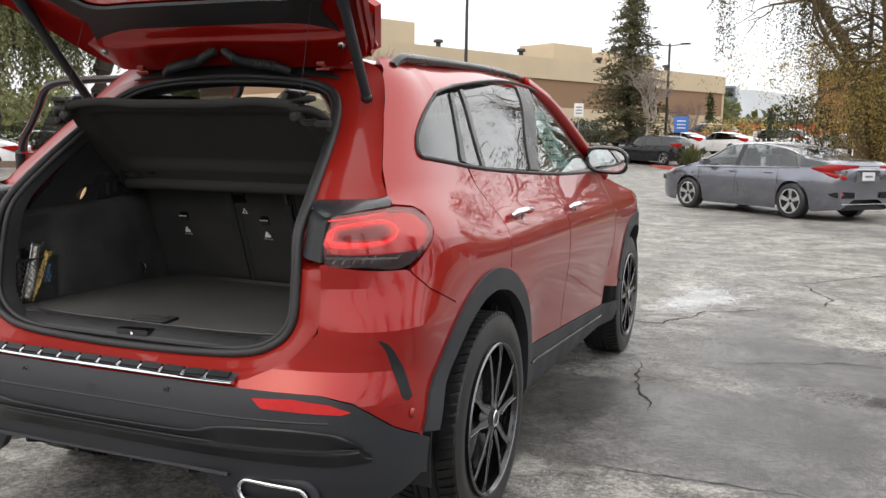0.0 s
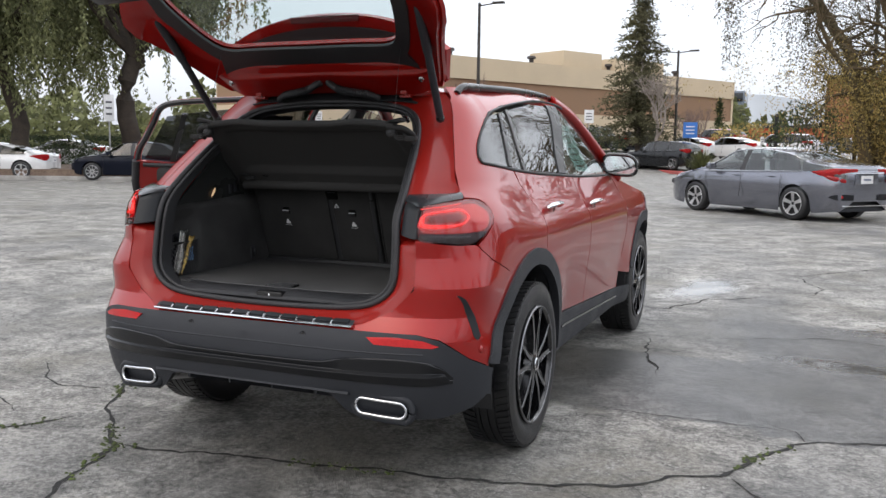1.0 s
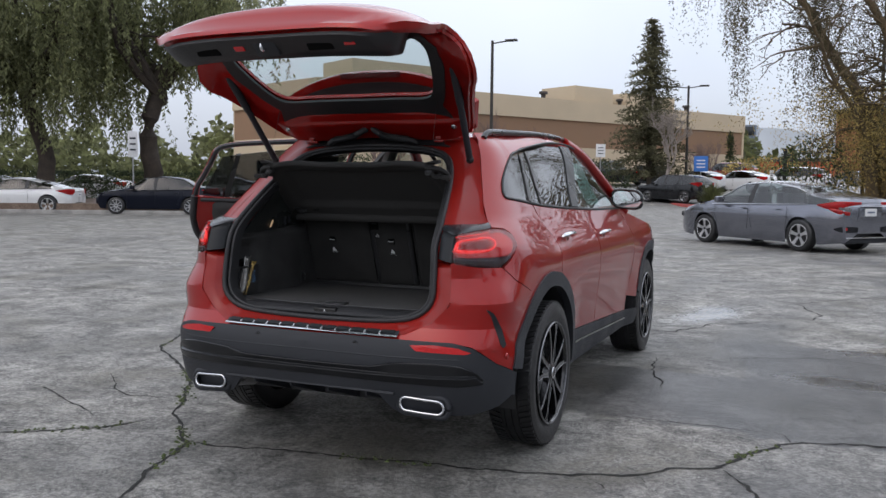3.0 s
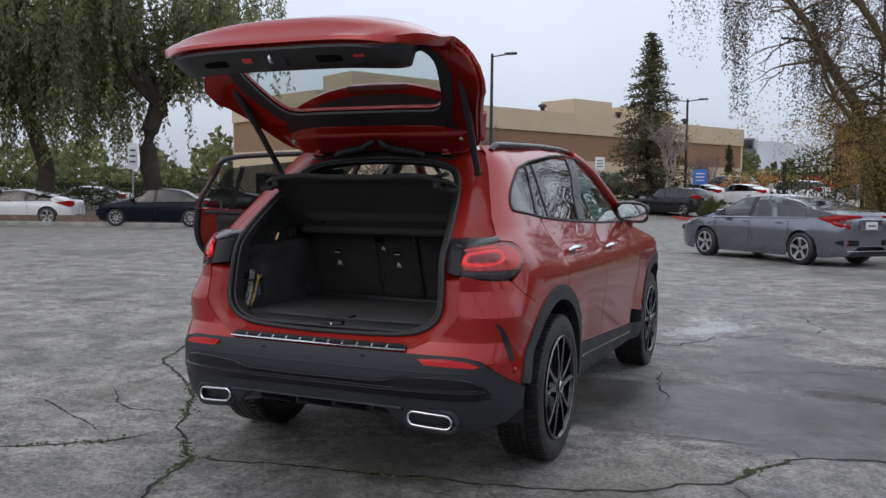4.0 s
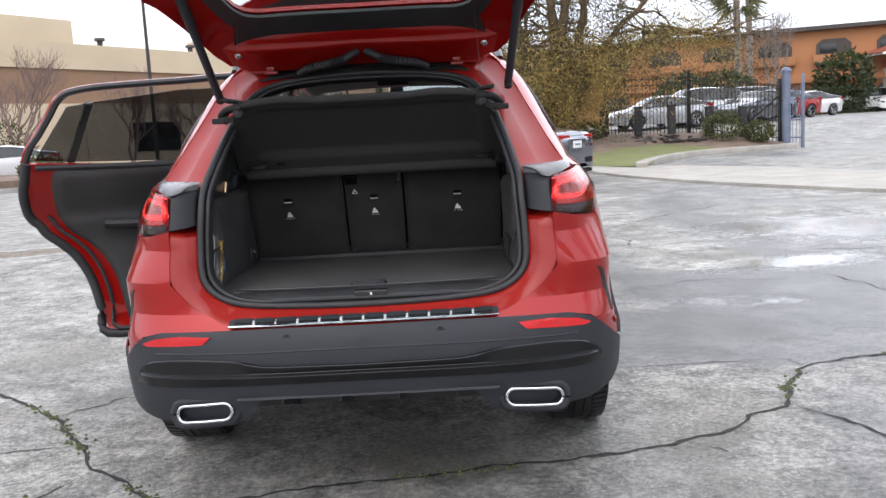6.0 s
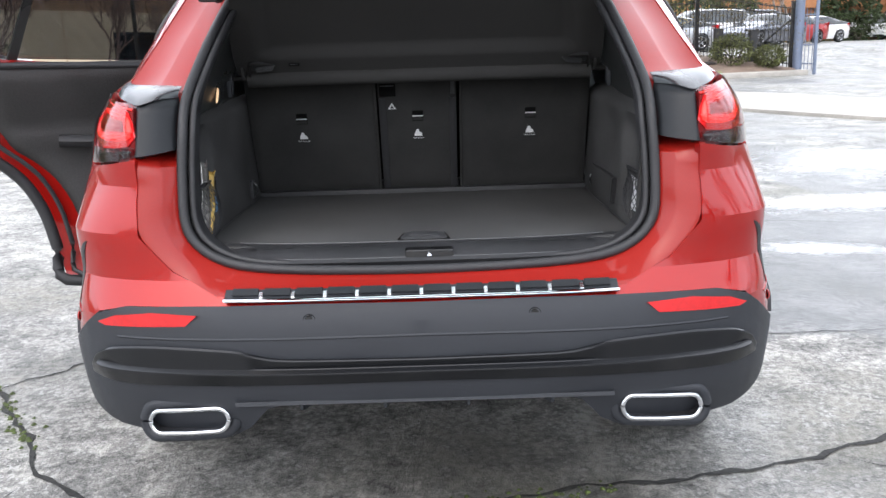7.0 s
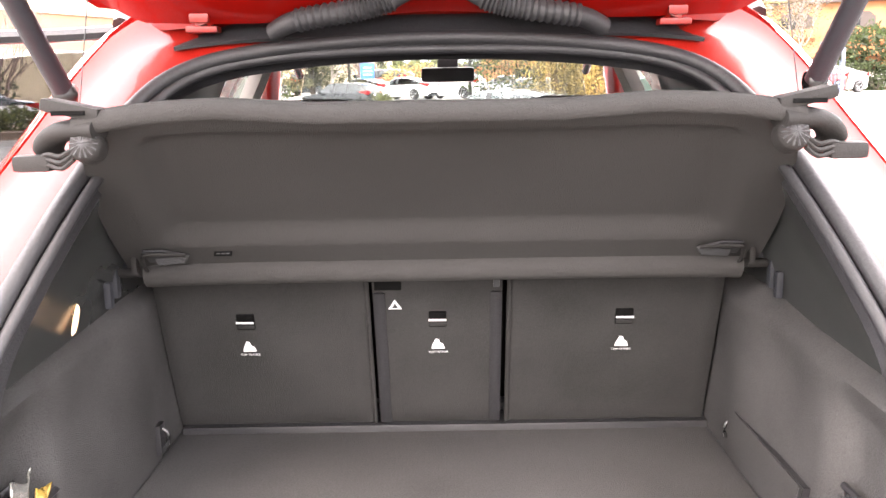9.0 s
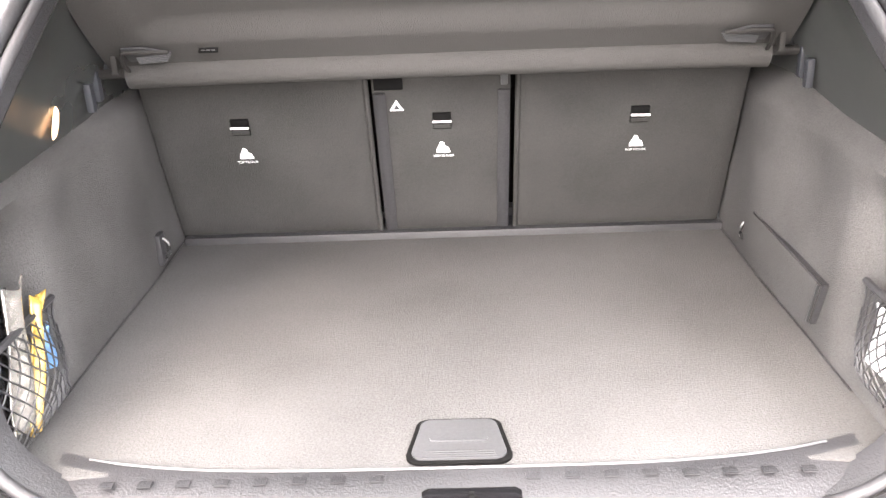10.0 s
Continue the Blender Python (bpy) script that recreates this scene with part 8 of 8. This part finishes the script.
seat_y = lambda z: 0.125 - 0.36 * (z - 0.74)


def seat_block(x0, x1, z0, z1, bulge=0.008):
    def f(u, v):
        x, z = x0 + (x1 - x0) * u, z0 + (z1 - z0) * v
        e = min(min(u, 1 - u) * (x1 - x0), min(v, 1 - v) * (z1 - z0))
        return Vector((x, seat_y(z) - bulge * min(1.0, e / 0.02) ** 0.5, z))
    return sheet(f, 24, 20, 0.06)


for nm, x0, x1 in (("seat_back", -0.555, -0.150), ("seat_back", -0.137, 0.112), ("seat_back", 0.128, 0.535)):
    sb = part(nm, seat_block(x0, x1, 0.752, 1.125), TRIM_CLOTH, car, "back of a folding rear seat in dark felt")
    xc = {-0.555: -0.385, -0.137: -0.013, 0.128: 0.348}[x0]
    zt = 1.000
    # no hollow is cut: a black box paints the recess's shade
    part("tether_recess", boxes(((xc, seat_y(zt) - 0.010, zt), (0.034, 0.006, 0.034), 0.002, Matrix.Rotation(radians(20), 3, "X"))), VOID, sb)
    part("tether_bar", tube([(xc - 0.017, seat_y(zt) - 0.018, zt), (xc + 0.017, seat_y(zt) - 0.020, zt)], 0.0022, 6), ZINC, sb)
    part("tether_cup", boxes(((xc, seat_y(zt - 0.012) - 0.0125, zt - 0.012), (0.032, 0.003, 0.014), 0.001, Matrix.Rotation(radians(38), 3, "X"))), TRIM_CLOTH, sb)
    lz = 0.932
    tilt = Matrix.Translation((xc, seat_y(lz) - 0.0115, lz)) @ Matrix.Rotation(radians(90 + 19.8), 4, "X")
    part("tether_mark", prism([(-0.013, 0.002), (0.013, 0.002), (0.010, 0.013), (0.004, 0.016), (0.002, 0.024), (-0.005, 0.026), (-0.008, 0.018), (-0.012, 0.010)], 0.001, tilt), WHITE_PRINT, sb, "white child seat anchor symbol")
    txt = bpy.data.curves.new("tether_text", "FONT")
    txt.body, txt.size, txt.align_x = "TOP TETHER", 0.0068, "CENTER"
    txt.materials.append(WHITE_PRINT)
    to = new("tether_text", txt)
    to.parent = sb
    to.matrix_world = tilt @ Matrix.Translation((0, -0.008, 0.0008))
    if x0 < -0.13 and x1 > 0:
        wz = 1.034
        tl = Matrix.Translation((-0.094, seat_y(wz) - 0.0115, wz)) @ Matrix.Rotation(radians(90 + 19.8), 4, "X")
        part("warning_mark", prism([(-0.013, -0.011), (0.013, -0.011), (0, 0.011)], 0.001, tl), WHITE_PRINT, sb, "white warning triangle print")
        part("warning_core", prism([(-0.006, -0.0085), (0.006, -0.0085), (0, 0.003)], 0.0005, tl @ Matrix.Translation((0, 0, 0.0008))), DARK_TRIM, sb)
        # black box in place of the slot's shaded inside
        part("belt_slot", boxes(((-0.106, seat_y(1.085) - 0.010, 1.085), (0.052, 0.008, 0.042), 0.003, Matrix.Rotation(radians(20), 3, "X"))), VOID, sb)
        part("slot_edge", tube([(-0.128, seat_y(1.098) - 0.017, 1.098), (-0.086, seat_y(1.098) - 0.017, 1.098)], 0.002, 6), HANDLE_GREY, sb)
        part("slot_plate", boxes(((0.100, seat_y(1.09) - 0.010, 1.09), (0.012, 0.008, 0.045), 0.002, Matrix.Rotation(radians(20), 3, "X"))), HANDLE_GREY, sb)
        for xs in (-0.124, 0.100):
            part("seat_bolster", sheet(lambda u, v: Vector((xs + 0.022 * (u - 0.5), seat_y(0.757 + 0.30 * v) - 0.011 - 0.003 * math.sin(math.pi * u), 0.757 + 0.30 * v)), 4, 8, 0.004), DARK_TRIM, sb)
for xs in (-0.1475, 0.1255):
    part("seat_piping", tube([(xs, seat_y(z) - 0.002, z) for z in (0.752, 0.85, 0.95, 1.05, 1.125)], 0.005, 8), TRIM_CLOTH, car)
# black backing added behind the seats so the gaps look shaded
part("seat_frame", boxes(((-0.01, 0.21, 0.93), (1.12, 0.02, 0.40), 0.004, Matrix.Rotation(radians(20), 3, "X"))), VOID, car)
part("seat_base", boxes(((0, 0.16, 0.735), (1.10, 0.12, 0.035), 0.006)), DARK_TRIM, car)
part("floor_edge", tube([(-0.53, 0.133, FLOOR_Z + 0.004), (0.50, 0.133, FLOOR_Z + 0.004)], 0.003, 6), STEEL, car)


def side_trim(side):
    """Felt side wall of the boot with its wheel-house bulge."""
    return sheet(lambda u, v: trim_at(side, u, v), 44, 26, 0.01 * side)


def trim_at(side, u, v, inward=0.0):
    y = 0.13 - 0.78 * u
    top = 1.10 - 0.03 * u
    z = FLOOR_Z - 0.03 + (top - FLOOR_Z + 0.03) * v
    ease = lambda q: (lambda k: k * k * (3 - 2 * k))(min(max(q, 0.0), 1.0))
    x = 0.553 + 0.012 * v
    x -= 0.026 * math.exp(-((y + 0.10) / 0.14) ** 2) * (0.1 + 0.9 * v)
    x += 0.030 * ease((1.035 - z) / 0.06) * ease((z - 0.742) / 0.05) * ease((-0.42 - y) / 0.06) * ease((y + 0.632) / 0.05)  # the hollow behind the net
    x += 0.016 * math.exp(-((y + 0.26) / 0.09) ** 2 - ((z - 0.97) / 0.06) ** 2)
    x += 0.05 * max(0, v - 0.90) / 0.10
    return Vector((side * (x - inward) - (0.012 if side > 0 else 0.004), y, z))


for side in (1, -1):
    part("boot_side_trim", side_trim(side), SIDE_FELT, car, "dark felt side trim of the boot")
    # upper plastic trim under the quarter window
    def up(u, v):
        y = 0.16 - 0.71 * u + 0.36 * v * u
        z = 1.085 - 0.03 * u + (0.38 + 0.02 * u) * v
        x = 0.578 - 0.15 * v**1.15 - 0.015 * math.sin(math.pi * v) * math.sin(6 * u)
        return Vector((side * x, y, z))
    part("upper_trim", sheet(up, 20, 14, 0.01 * side), SATIN_TRIM, car, "black plastic pillar trim")
    part("floor_seam", tube([trim_at(side, 0.03 + 0.80 * k / 14, 0.085, 0.003) for k in range(15)], 0.0011, 5), DARK_TRIM, car)
    part("tie_down", tube(smooth_line([(side * 0.553, -0.035, 0.765), (side * 0.535, -0.035, 0.775), (side * 0.535, -0.035, 0.800), (side * 0.553, -0.035, 0.81)], 3), 0.0034, 6), PILLAR, car, "dark metal luggage tie-down")
    part("tie_cup", boxes(((side * 0.549, -0.035, 0.787), (0.012, 0.03, 0.06), 0.005)), DARK_TRIM, car)
    for c, z in (((side * 0.548, -0.115, 1.145), (0.05, 0.045, 0.022)), ((side * 0.56, -0.16, 1.12), (0.012, 0.018, 0.05)), ((side * 0.555, -0.205, 1.11), (0.012, 0.016, 0.045))):
        part("shelf_bracket", boxes((c, z, 0.005)), BLACK_PLASTIC, car)
part("boot_lamp", lathe([(0.0, 0.005), (0.012, 0.004), (0.015, 0.0)], 20, Matrix.Translation((-0.567, -0.315, 1.098)) @ Matrix.Rotation(radians(-35), 4, "X") @ Matrix.Diagonal((1, 0.40, 1.75, 1))), emitter("lit_boot_lamp", (1.0, 0.66, 0.36), 0.22), car, "small lit boot lamp")
def hatch_at(u, v, x, grow):
    """A point of the flat hatch in the right side wall: u rearwards, v up."""
    u, v = -grow / 0.31 + u * (1 + 2 * grow / 0.31), -grow / 0.072 + v * (1 + 2 * grow / 0.072)
    return Vector((x, -0.071 - 0.304 * u - (0.017 + 0.007 * u) * v, 0.774 - 0.005 * u + (0.071 + 0.002 * u) * v))


hatch = part("service_hatch", sheet(lambda u, v: hatch_at(u, v, 0.5315 + 0.0010 * (2 * u - 1) ** 8, -0.0014), 20, 6, 0.010), SIDE_FELT, car, "felt-covered hatch in the side trim")
part("hatch_gap", sheet(lambda u, v: hatch_at(u, v, 0.5335, 0.0006), 12, 4, 0.010), DARK_TRIM, hatch)
part("hatch_grip", sheet(lambda u, v: hatch_at(0.965 + 0.03 * u, 0.02 + 0.96 * v, 0.5312 - 0.0022 * math.sin(math.pi * u), 0.0), 6, 4, 0.004), PILLAR, hatch)

# parcel shelf, its rear edge raised
def shelf_pt(u, v):
    x = (u - 0.5) * 2
    w = 0.535 - 0.075 * v + 0.03 * math.sin(math.pi * v)
    y = -0.005 - 0.145 * min(v / 0.22, 1) - 0.345 * max((v - 0.22) / 0.78, 0)
    z = 1.146 - 0.014 * math.sin(math.pi * min(v / 0.22, 1)) + 0.276 * max((v - 0.22) / 0.78, 0) ** 0.95
    notch = 0.009 * (1 - min(max((abs(x) - 0.35) / 0.25, 0), 1)) * max(0, v - 0.8) * 5
    dip = 0.020 * min(1, max(0, 0.85 - abs(x)) / 0.05) * min(1, max(0, v - 0.34) / 0.06) * min(1, max(0, 0.90 - v) / 0.06)
    return Vector((x * w, y + dip * 0.61, z - notch - 0.02 * abs(x) ** 6 * v + dip * 0.79))


shelf = part("parcel_shelf", sheet(shelf_pt, 60, 50, 0.014), SHELF_CLOTH, car, "dark felt parcel shelf tilted up")
edge_pts = [shelf_pt(k / 40, 1.0) + Vector((0, -0.004, -0.004)) for k in range(41)]
part("shelf_edge", tube(edge_pts, 0.014, 14), SHELF_CLOTH, shelf)
roll = [shelf_pt(k / 40, 0.21) + Vector((0, 0.006, -0.004)) for k in range(1, 40)]
part("shelf_roll", tube([p + Vector((0, -0.004, -0.004)) for p in roll], 0.024, 12), SHELF_CLOTH, shelf)
for side in (1, -1):
    part("shelf_ear", tube(smooth_line([(side * 0.43, -0.500, 1.395), (side * 0.485, -0.485, 1.392), (side * 0.515, -0.46, 1.370), (side * 0.505, -0.44, 1.35)], 4), [0.02] * 13, 16, flat=0.7), SHELF_PLASTIC, shelf)
    part("shelf_tab", boxes(((side * 0.525, -0.48, 1.352), (0.05, 0.03, 0.022), 0.008)), SHELF_PLASTIC, shelf)
    part("cord_cap", boxes(((side * 0.462, -0.492, 1.420), (0.075, 0.042, 0.018), 0.008, Matrix.Rotation(radians(side * -12), 3, "Y"))), SHELF_PLASTIC, shelf)
    # black sliver paints the shade in the cap's slot
    part("cap_slot", boxes(((side * 0.462, -0.514, 1.416), (0.042, 0.004, 0.006), 0.001)), VOID, shelf)
    face = Matrix.Translation((side * 0.447, -0.506, 1.376)) @ Matrix.Rotation(radians(-90), 4, "Z") @ Matrix.Rotation(radians(-18), 4, "Y")
    grip = part("ribbed_grip", lathe([(0.0, 0.010), (0.010, 0.009), (0.019, 0.004), (0.022, -0.004), (0.022, -0.020)], 28, face), SHELF_PLASTIC, shelf, "ribbed round grip at the shelf corner")
    for k in range(7):
        a = radians(-78 + 26 * k)
        part("grip_rib", tube([face @ Vector((0.0105 - 0.006 * abs(r / 0.02), r * math.cos(a), r * math.sin(a))) for r in (-0.018, -0.009, 0.0, 0.009, 0.018)], 0.0016, 5), DARK_TRIM, grip)
    for k in range(3):
        part("grip_web", tube(smooth_line([(side * 0.462, -0.508, 1.372 - 0.007 * k), (side * 0.480, -0.504, 1.362 - 0.008 * k), (side * 0.500, -0.494, 1.364 - 0.007 * k), (side * 0.515, -0.484, 1.360 - 0.006 * k)], 3), 0.0032, 6), SHELF_PLASTIC, grip)
    part("shelf_cord", tube([(side * 0.455, -0.495, 1.42), (side * 0.44, -0.40, 1.74)], 0.0009, 5), RUBBER, car)
    q = shelf_pt(0.5 + side * 0.43, 0.30)
    along = (shelf_pt(0.5 + side * 0.43, 0.36) - q).normalized()
    face = Vector((1, 0, 0)).cross(along)
    if face.y > 0:
        face.negate()
    m = Matrix.Translation(q + face * 0.004) @ Matrix(((1, along.x, face.x, 0), (0, along.y, face.y, 0), (0, along.z, face.z, 0), (0, 0, 0, 1)))
    clip = part("shelf_clip", prism([(side * a, b) for a, b in ((-0.034, -0.012), (0.030, -0.016), (0.034, 0.020), (0.0, 0.022), (-0.040, 0.004))], 0.004, m), RUBBER, shelf, "ribbed black shelf hinge clip")
    for k in range(5):
        part("clip_rib", tube([m @ Vector((side * (-0.042 + 0.003 * k), 0.010 - 0.0055 * k, 0.006)), m @ Vector((side * 0.016, -0.002 - 0.004 * k, 0.006))], 0.0015, 5), HANDLE_GREY, clip)
    part("clip_wire", tube(smooth_line([m @ Vector((side * a, b, c)) for a, b, c in ((-0.038, 0.016, 0.008), (0.020, 0.022, 0.010), (0.032, 0.018, 0.012), (0.036, -0.012, 0.014), (0.036, -0.030, 0.012))], 4), 0.0035, 6), SHELF_PLASTIC, clip)
    part("clip_leg", boxes(((side * 0.519, -0.172, 1.158), (0.010, 0.018, 0.036), 0.003)), SHELF_PLASTIC, shelf)
    part("clip_pin", tube([(side * 0.512, -0.168, 1.140), (side * 0.550, -0.160, 1.138)], 0.008, 8), SHELF_PLASTIC, shelf)
lab = part("shelf_label", boxes(((-0.365, -0.187, 1.176), (0.030, 0.003, 0.012), 0.0008, Matrix.Rotation(radians(-38), 3, "X"))), VOID, shelf, "small printed label")
for k in range(3):
    part("print_bar", boxes(((-0.365 - 0.008 + 0.008 * k, -0.1895, 1.1745), (0.006, 0.0015, 0.002), 0, Matrix.Rotation(radians(-38), 3, "X"))), HANDLE_GREY, lab)

# ---- cabin ----
def cabin_seat(x):
    def back(u, v):
        return Vector((x + (u - 0.5) * 0.50 * (1 - 0.18 * v**3), 1.02 - 0.16 * v - 0.03 * math.sin(math.pi * u), 0.62 + 0.62 * v))
    part("front_seat_back", sheet(back, 10, 10, -0.12), LEATHER, car)
    part("head_restraint", boxes(((x, 0.83, 1.33), (0.26, 0.11, 0.17), 0.045)), LEATHER, car)


for x in (-0.37, 0.37):
    cabin_seat(x)
for x in (-0.36, 0.0, 0.35):
    part("rear_head_restraint", boxes(((x, 0.02, 1.205), (0.24, 0.09, 0.13), 0.04)), LEATHER, car)
part("headliner", sheet(lambda u, v: Vector(((u - 0.5) * 0.98, -0.10 + 1.75 * v, 1.545 + curve_at(-0.1 + 1.75 * v, LIFT) * 0.5 + 0.02 * (1 - (2 * u - 1) ** 2) - 0.10 * max(0, v - 0.8))), 12, 14, 0.01), HEADLINER, car)
part("dashboard", boxes(((0, 2.05, 0.92), (1.40, 0.5, 0.34), 0.08)), DARK_TRIM, car)
part("cabin_floor", boxes(((0, 1.2, 0.42), (1.5, 2.3, 0.05), 0.01)), DARK_TRIM, car)
part("inside_mirror", boxes(((0.02, 1.72, 1.49), (0.20, 0.035, 0.055), 0.015), ((0.02, 1.78, 1.53), (0.08, 0.05, 0.07), 0.015)), DARK_TRIM, car)
part("roof_console", boxes(((0.02, 1.50, 1.56), (0.18, 0.22, 0.03), 0.01)), DARK_TRIM, car)
for side in (1, -1):
    part("door_lining", sheet(lambda u, v: Vector((side * (0.80 + 0.03 * math.sin(math.pi * v)), 1.08 + 0.9 * u, 0.50 + 0.64 * v)), 6, 6, 0.02), DARK_TRIM, car)
    part("pillar_lining", boxes(((side * 0.62, 1.03, 1.33), (0.04, 0.12, 0.46), 0.015, Matrix.Rotation(radians(side * -26), 3, "Y"))), HEADLINER, car)
part("door_lining", sheet(lambda u, v: Vector((0.80 + 0.03 * math.sin(math.pi * v), 0.30 + 0.74 * u, 0.55 + 0.60 * v)), 6, 6, 0.02), DARK_TRIM, car)
part("bulkhead", boxes(((0, 0.20, 0.62), (1.30, 0.04, 0.30), 0.01)), DARK_TRIM, car)

# the open rear door: frame round the glass, inner trim, seal
def door_pt(s, z, off):
    return post @ skin(s, z, off, -1)


panel("door_cladding", [(0.44, sill_top(0.44)), (1.057, sill_top(1.06)), (1.057, 0.325), (0.475, 0.325), (0.462, 0.36)], BLACK_PLASTIC, rd, off=0.002, depth=0.04, side=-1, post=post)
dframe = [(0.055, 1.18), (0.075, 1.27), (0.175, 1.44), (0.235, 1.535), (0.33, 1.567), (0.50, 1.582), (0.80, 1.598), (1.13, 1.606), (1.09, 1.45), (1.06, 1.17)]
line = [door_pt(p.x, p.y, -0.012) for p in smooth_line([(*p, 0) for p in dframe], 4)]
part("window_frame", tube(line, 0.022, 8, flat=0.8), RED, rd, "red painted window frame")
part("frame_seal", tube([p + Vector((0.012, -0.014, 0)) for p in line], 0.016, 6), RUBBER, rd)


RIM_LINE = [(0.30, 0.375), (0.45, 0.355), (0.60, 0.325), (0.72, 0.270), (0.80, 0.205), (0.87, 0.130), (0.955, 0.090), (1.02, 0.065), (1.12, 0.050), (1.24, 0.065)]


def trim_pt(u, v):
    z = 0.37 + 0.845 * v
    lo = curve_at(z, RIM_LINE) + 0.105
    s = lo + (1.03 - lo) * u
    e = min(min(u, 1 - u) / 0.06, min(v, 1 - v) / 0.05, 1.0)
    return door_pt(s, z, -0.040 - 0.030 * max(e, 0.0) ** 0.5 - 0.02 * math.exp(-((v - 0.66) / 0.08) ** 2))


door_in = [(s, z) for z, s in RIM_LINE] + [(1.05, 1.165), (1.05, 0.30)]
part("door_trim", sheet(trim_pt, 26, 26, 0.01), LEATHER, rd, "black soft door trim")
part("arm_rest", tube(smooth_line([door_pt(0.40, 0.90, -0.10), door_pt(0.55, 0.89, -0.12), door_pt(0.80, 0.90, -0.12), door_pt(0.95, 0.95, -0.10)], 5), 0.035, 8, flat=0.7), DARK_TRIM, rd)
panel("door_edge_panel", door_in, RED, rd, off=-0.03, depth=0.02, side=-1, post=post)
part("inner_handle", tube([door_pt(0.80, 1.02, -0.11), door_pt(0.92, 1.03, -0.11)], 0.012, 6), CHROME, rd)
rim = smooth_line([(s - 0.005, z, 0) for z, s in RIM_LINE[::-1]] + [(0.7, 0.30, 0), (1.04, 0.305, 0)], 4)
part("door_seal", tube([door_pt(p.x, p.y, -0.045) for p in rim], 0.024, 8), RUBBER, rd)
part("belt_seal", tube([door_pt(0.10 + 0.0475 * k, 1.218 - 0.0015 * k, -0.050) for k in range(21)], 0.014, 8), RUBBER, rd)
part("door_gasket", tube([door_pt(p.x + 0.06, p.y + 0.02, -0.065) for p in rim[12:]], 0.010, 6), RUBBER, rd)
sheet_ob = panel("price_sheet", [(1.30, 1.20), (1.62, 1.19), (1.50, 1.46), (1.20, 1.47)], material("pale_green_paper", (0.50, 0.78, 0.70), 0.7), car, off=-0.018, depth=0.001, label="pale green price sheet inside the window")
for k in range(7):
    z = 1.43 - 0.033 * k
    s0 = 1.24 + 0.012 * k
    panel("print_bar", [(s0, z), (s0 + 0.20 - 0.03 * (k % 3), z), (s0 + 0.20 - 0.03 * (k % 3), z - 0.008), (s0, z - 0.008)], DARK_TRIM, sheet_ob, off=-0.0165, depth=0.0008)


# net pockets with their contents
def net(side, y0, y1, z0, z1, name):
    bm = bmesh.new()
    X = lambda y, z: side * (0.556 - 0.03 * math.sin(math.pi * (z - z0) / (z1 - z0)) * math.sin(math.pi * (y - y0) / (y1 - y0)))
    P = lambda a, b: Vector((X(y0 + (y1 - y0) * a, z0 + (z1 - z0) * b), y0 + (y1 - y0) * a, z0 + (z1 - z0) * b))
    n = 10
    for k in range(-n, n + 1):
        for d in (1, -1):
            line = []
            for j in range(9):
                a = (k + j * 0.75) / n if d > 0 else 1 - (k + j * 0.75) / n
                if -0.001 <= a <= 1.001:
                    line.append(P(min(max(a, 0), 1), j / 8))
            if len(line) > 1:
                tube(line, 0.0012, 4, bm=bm)
    tube([P(k / 8, 1) for k in range(9)], 0.005, 6, bm=bm)
    tube([P(0, k / 8) for k in range(9)], 0.004, 6, bm=bm)
    return part(name, bm, RUBBER, car, "black elastic net pocket")


net(-1, -0.645, -0.452, 0.735, 0.885, "net_pocket")
net(1, -0.645, -0.475, 0.745, 0.885, "net_pocket")
FOIL = material("silver_foil_packet", (0.62, 0.60, 0.56), 0.25, 0.8, 0.25, 12, 60, 0.5)


def packet(name, label, cat, side, y0, y1, z0, z1, x, mat, lean, folds, group=""):
    """A limp packet standing in a net, with upright folds."""
    def f(u, v):
        y = y0 + (y1 - y0) * u + lean * v
        return Vector((side * (x + 0.006 * math.sin(folds * u * 3.1 + 2.0 * v) + 0.003 * math.sin(7 * v + 3 * u)), y, z0 + (z1 - z0) * v * (1 - 0.06 * math.sin(3 * u))))
    return tagged(part(name, sheet(f, 14, 14, 0.003), mat, None, label, sharp=0), label, cat, group)


FOLDED = "leaflets in the boot nets"
packet("tool_pouch", "crumpled black plastic pouch in the boot net", "pouch", -1, -0.635, -0.545, 0.745, 0.935, 0.582, material("black_plastic_film", (0.02, 0.02, 0.023), 0.22, 0, 0.3, 10, 200, 0.5), 0.02, 3.0)
packet("foil_packet", "silver foil packet in the boot net", "packet", -1, -0.615, -0.565, 0.745, 0.945, 0.556, FOIL, 0.060, 2.0, FOLDED)
packet("foil_packet", "yellow printed foil packet in the boot net", "packet", -1, -0.586, -0.563, 0.745, 0.912, 0.550, material("yellow_print", (0.52, 0.34, 0.08), 0.28, 0.3, 0.4, 30, 90), 0.082, 2.5, FOLDED)
packet("leaflet", "blue printed leaflet edge in the boot net", "leaflet", -1, -0.515, -0.498, 0.80, 0.865, 0.552, material("blue_print", (0.10, 0.22, 0.40), 0.4, 0, 0.4, 30, 90), 0.012, 1.5, FOLDED)
packet("card", "white card in the boot net", "card", 1, -0.60, -0.492, 0.755, 0.868, 0.562, material("white_card", (0.75, 0.75, 0.76), 0.6), -0.015, 0.3, FOLDED)
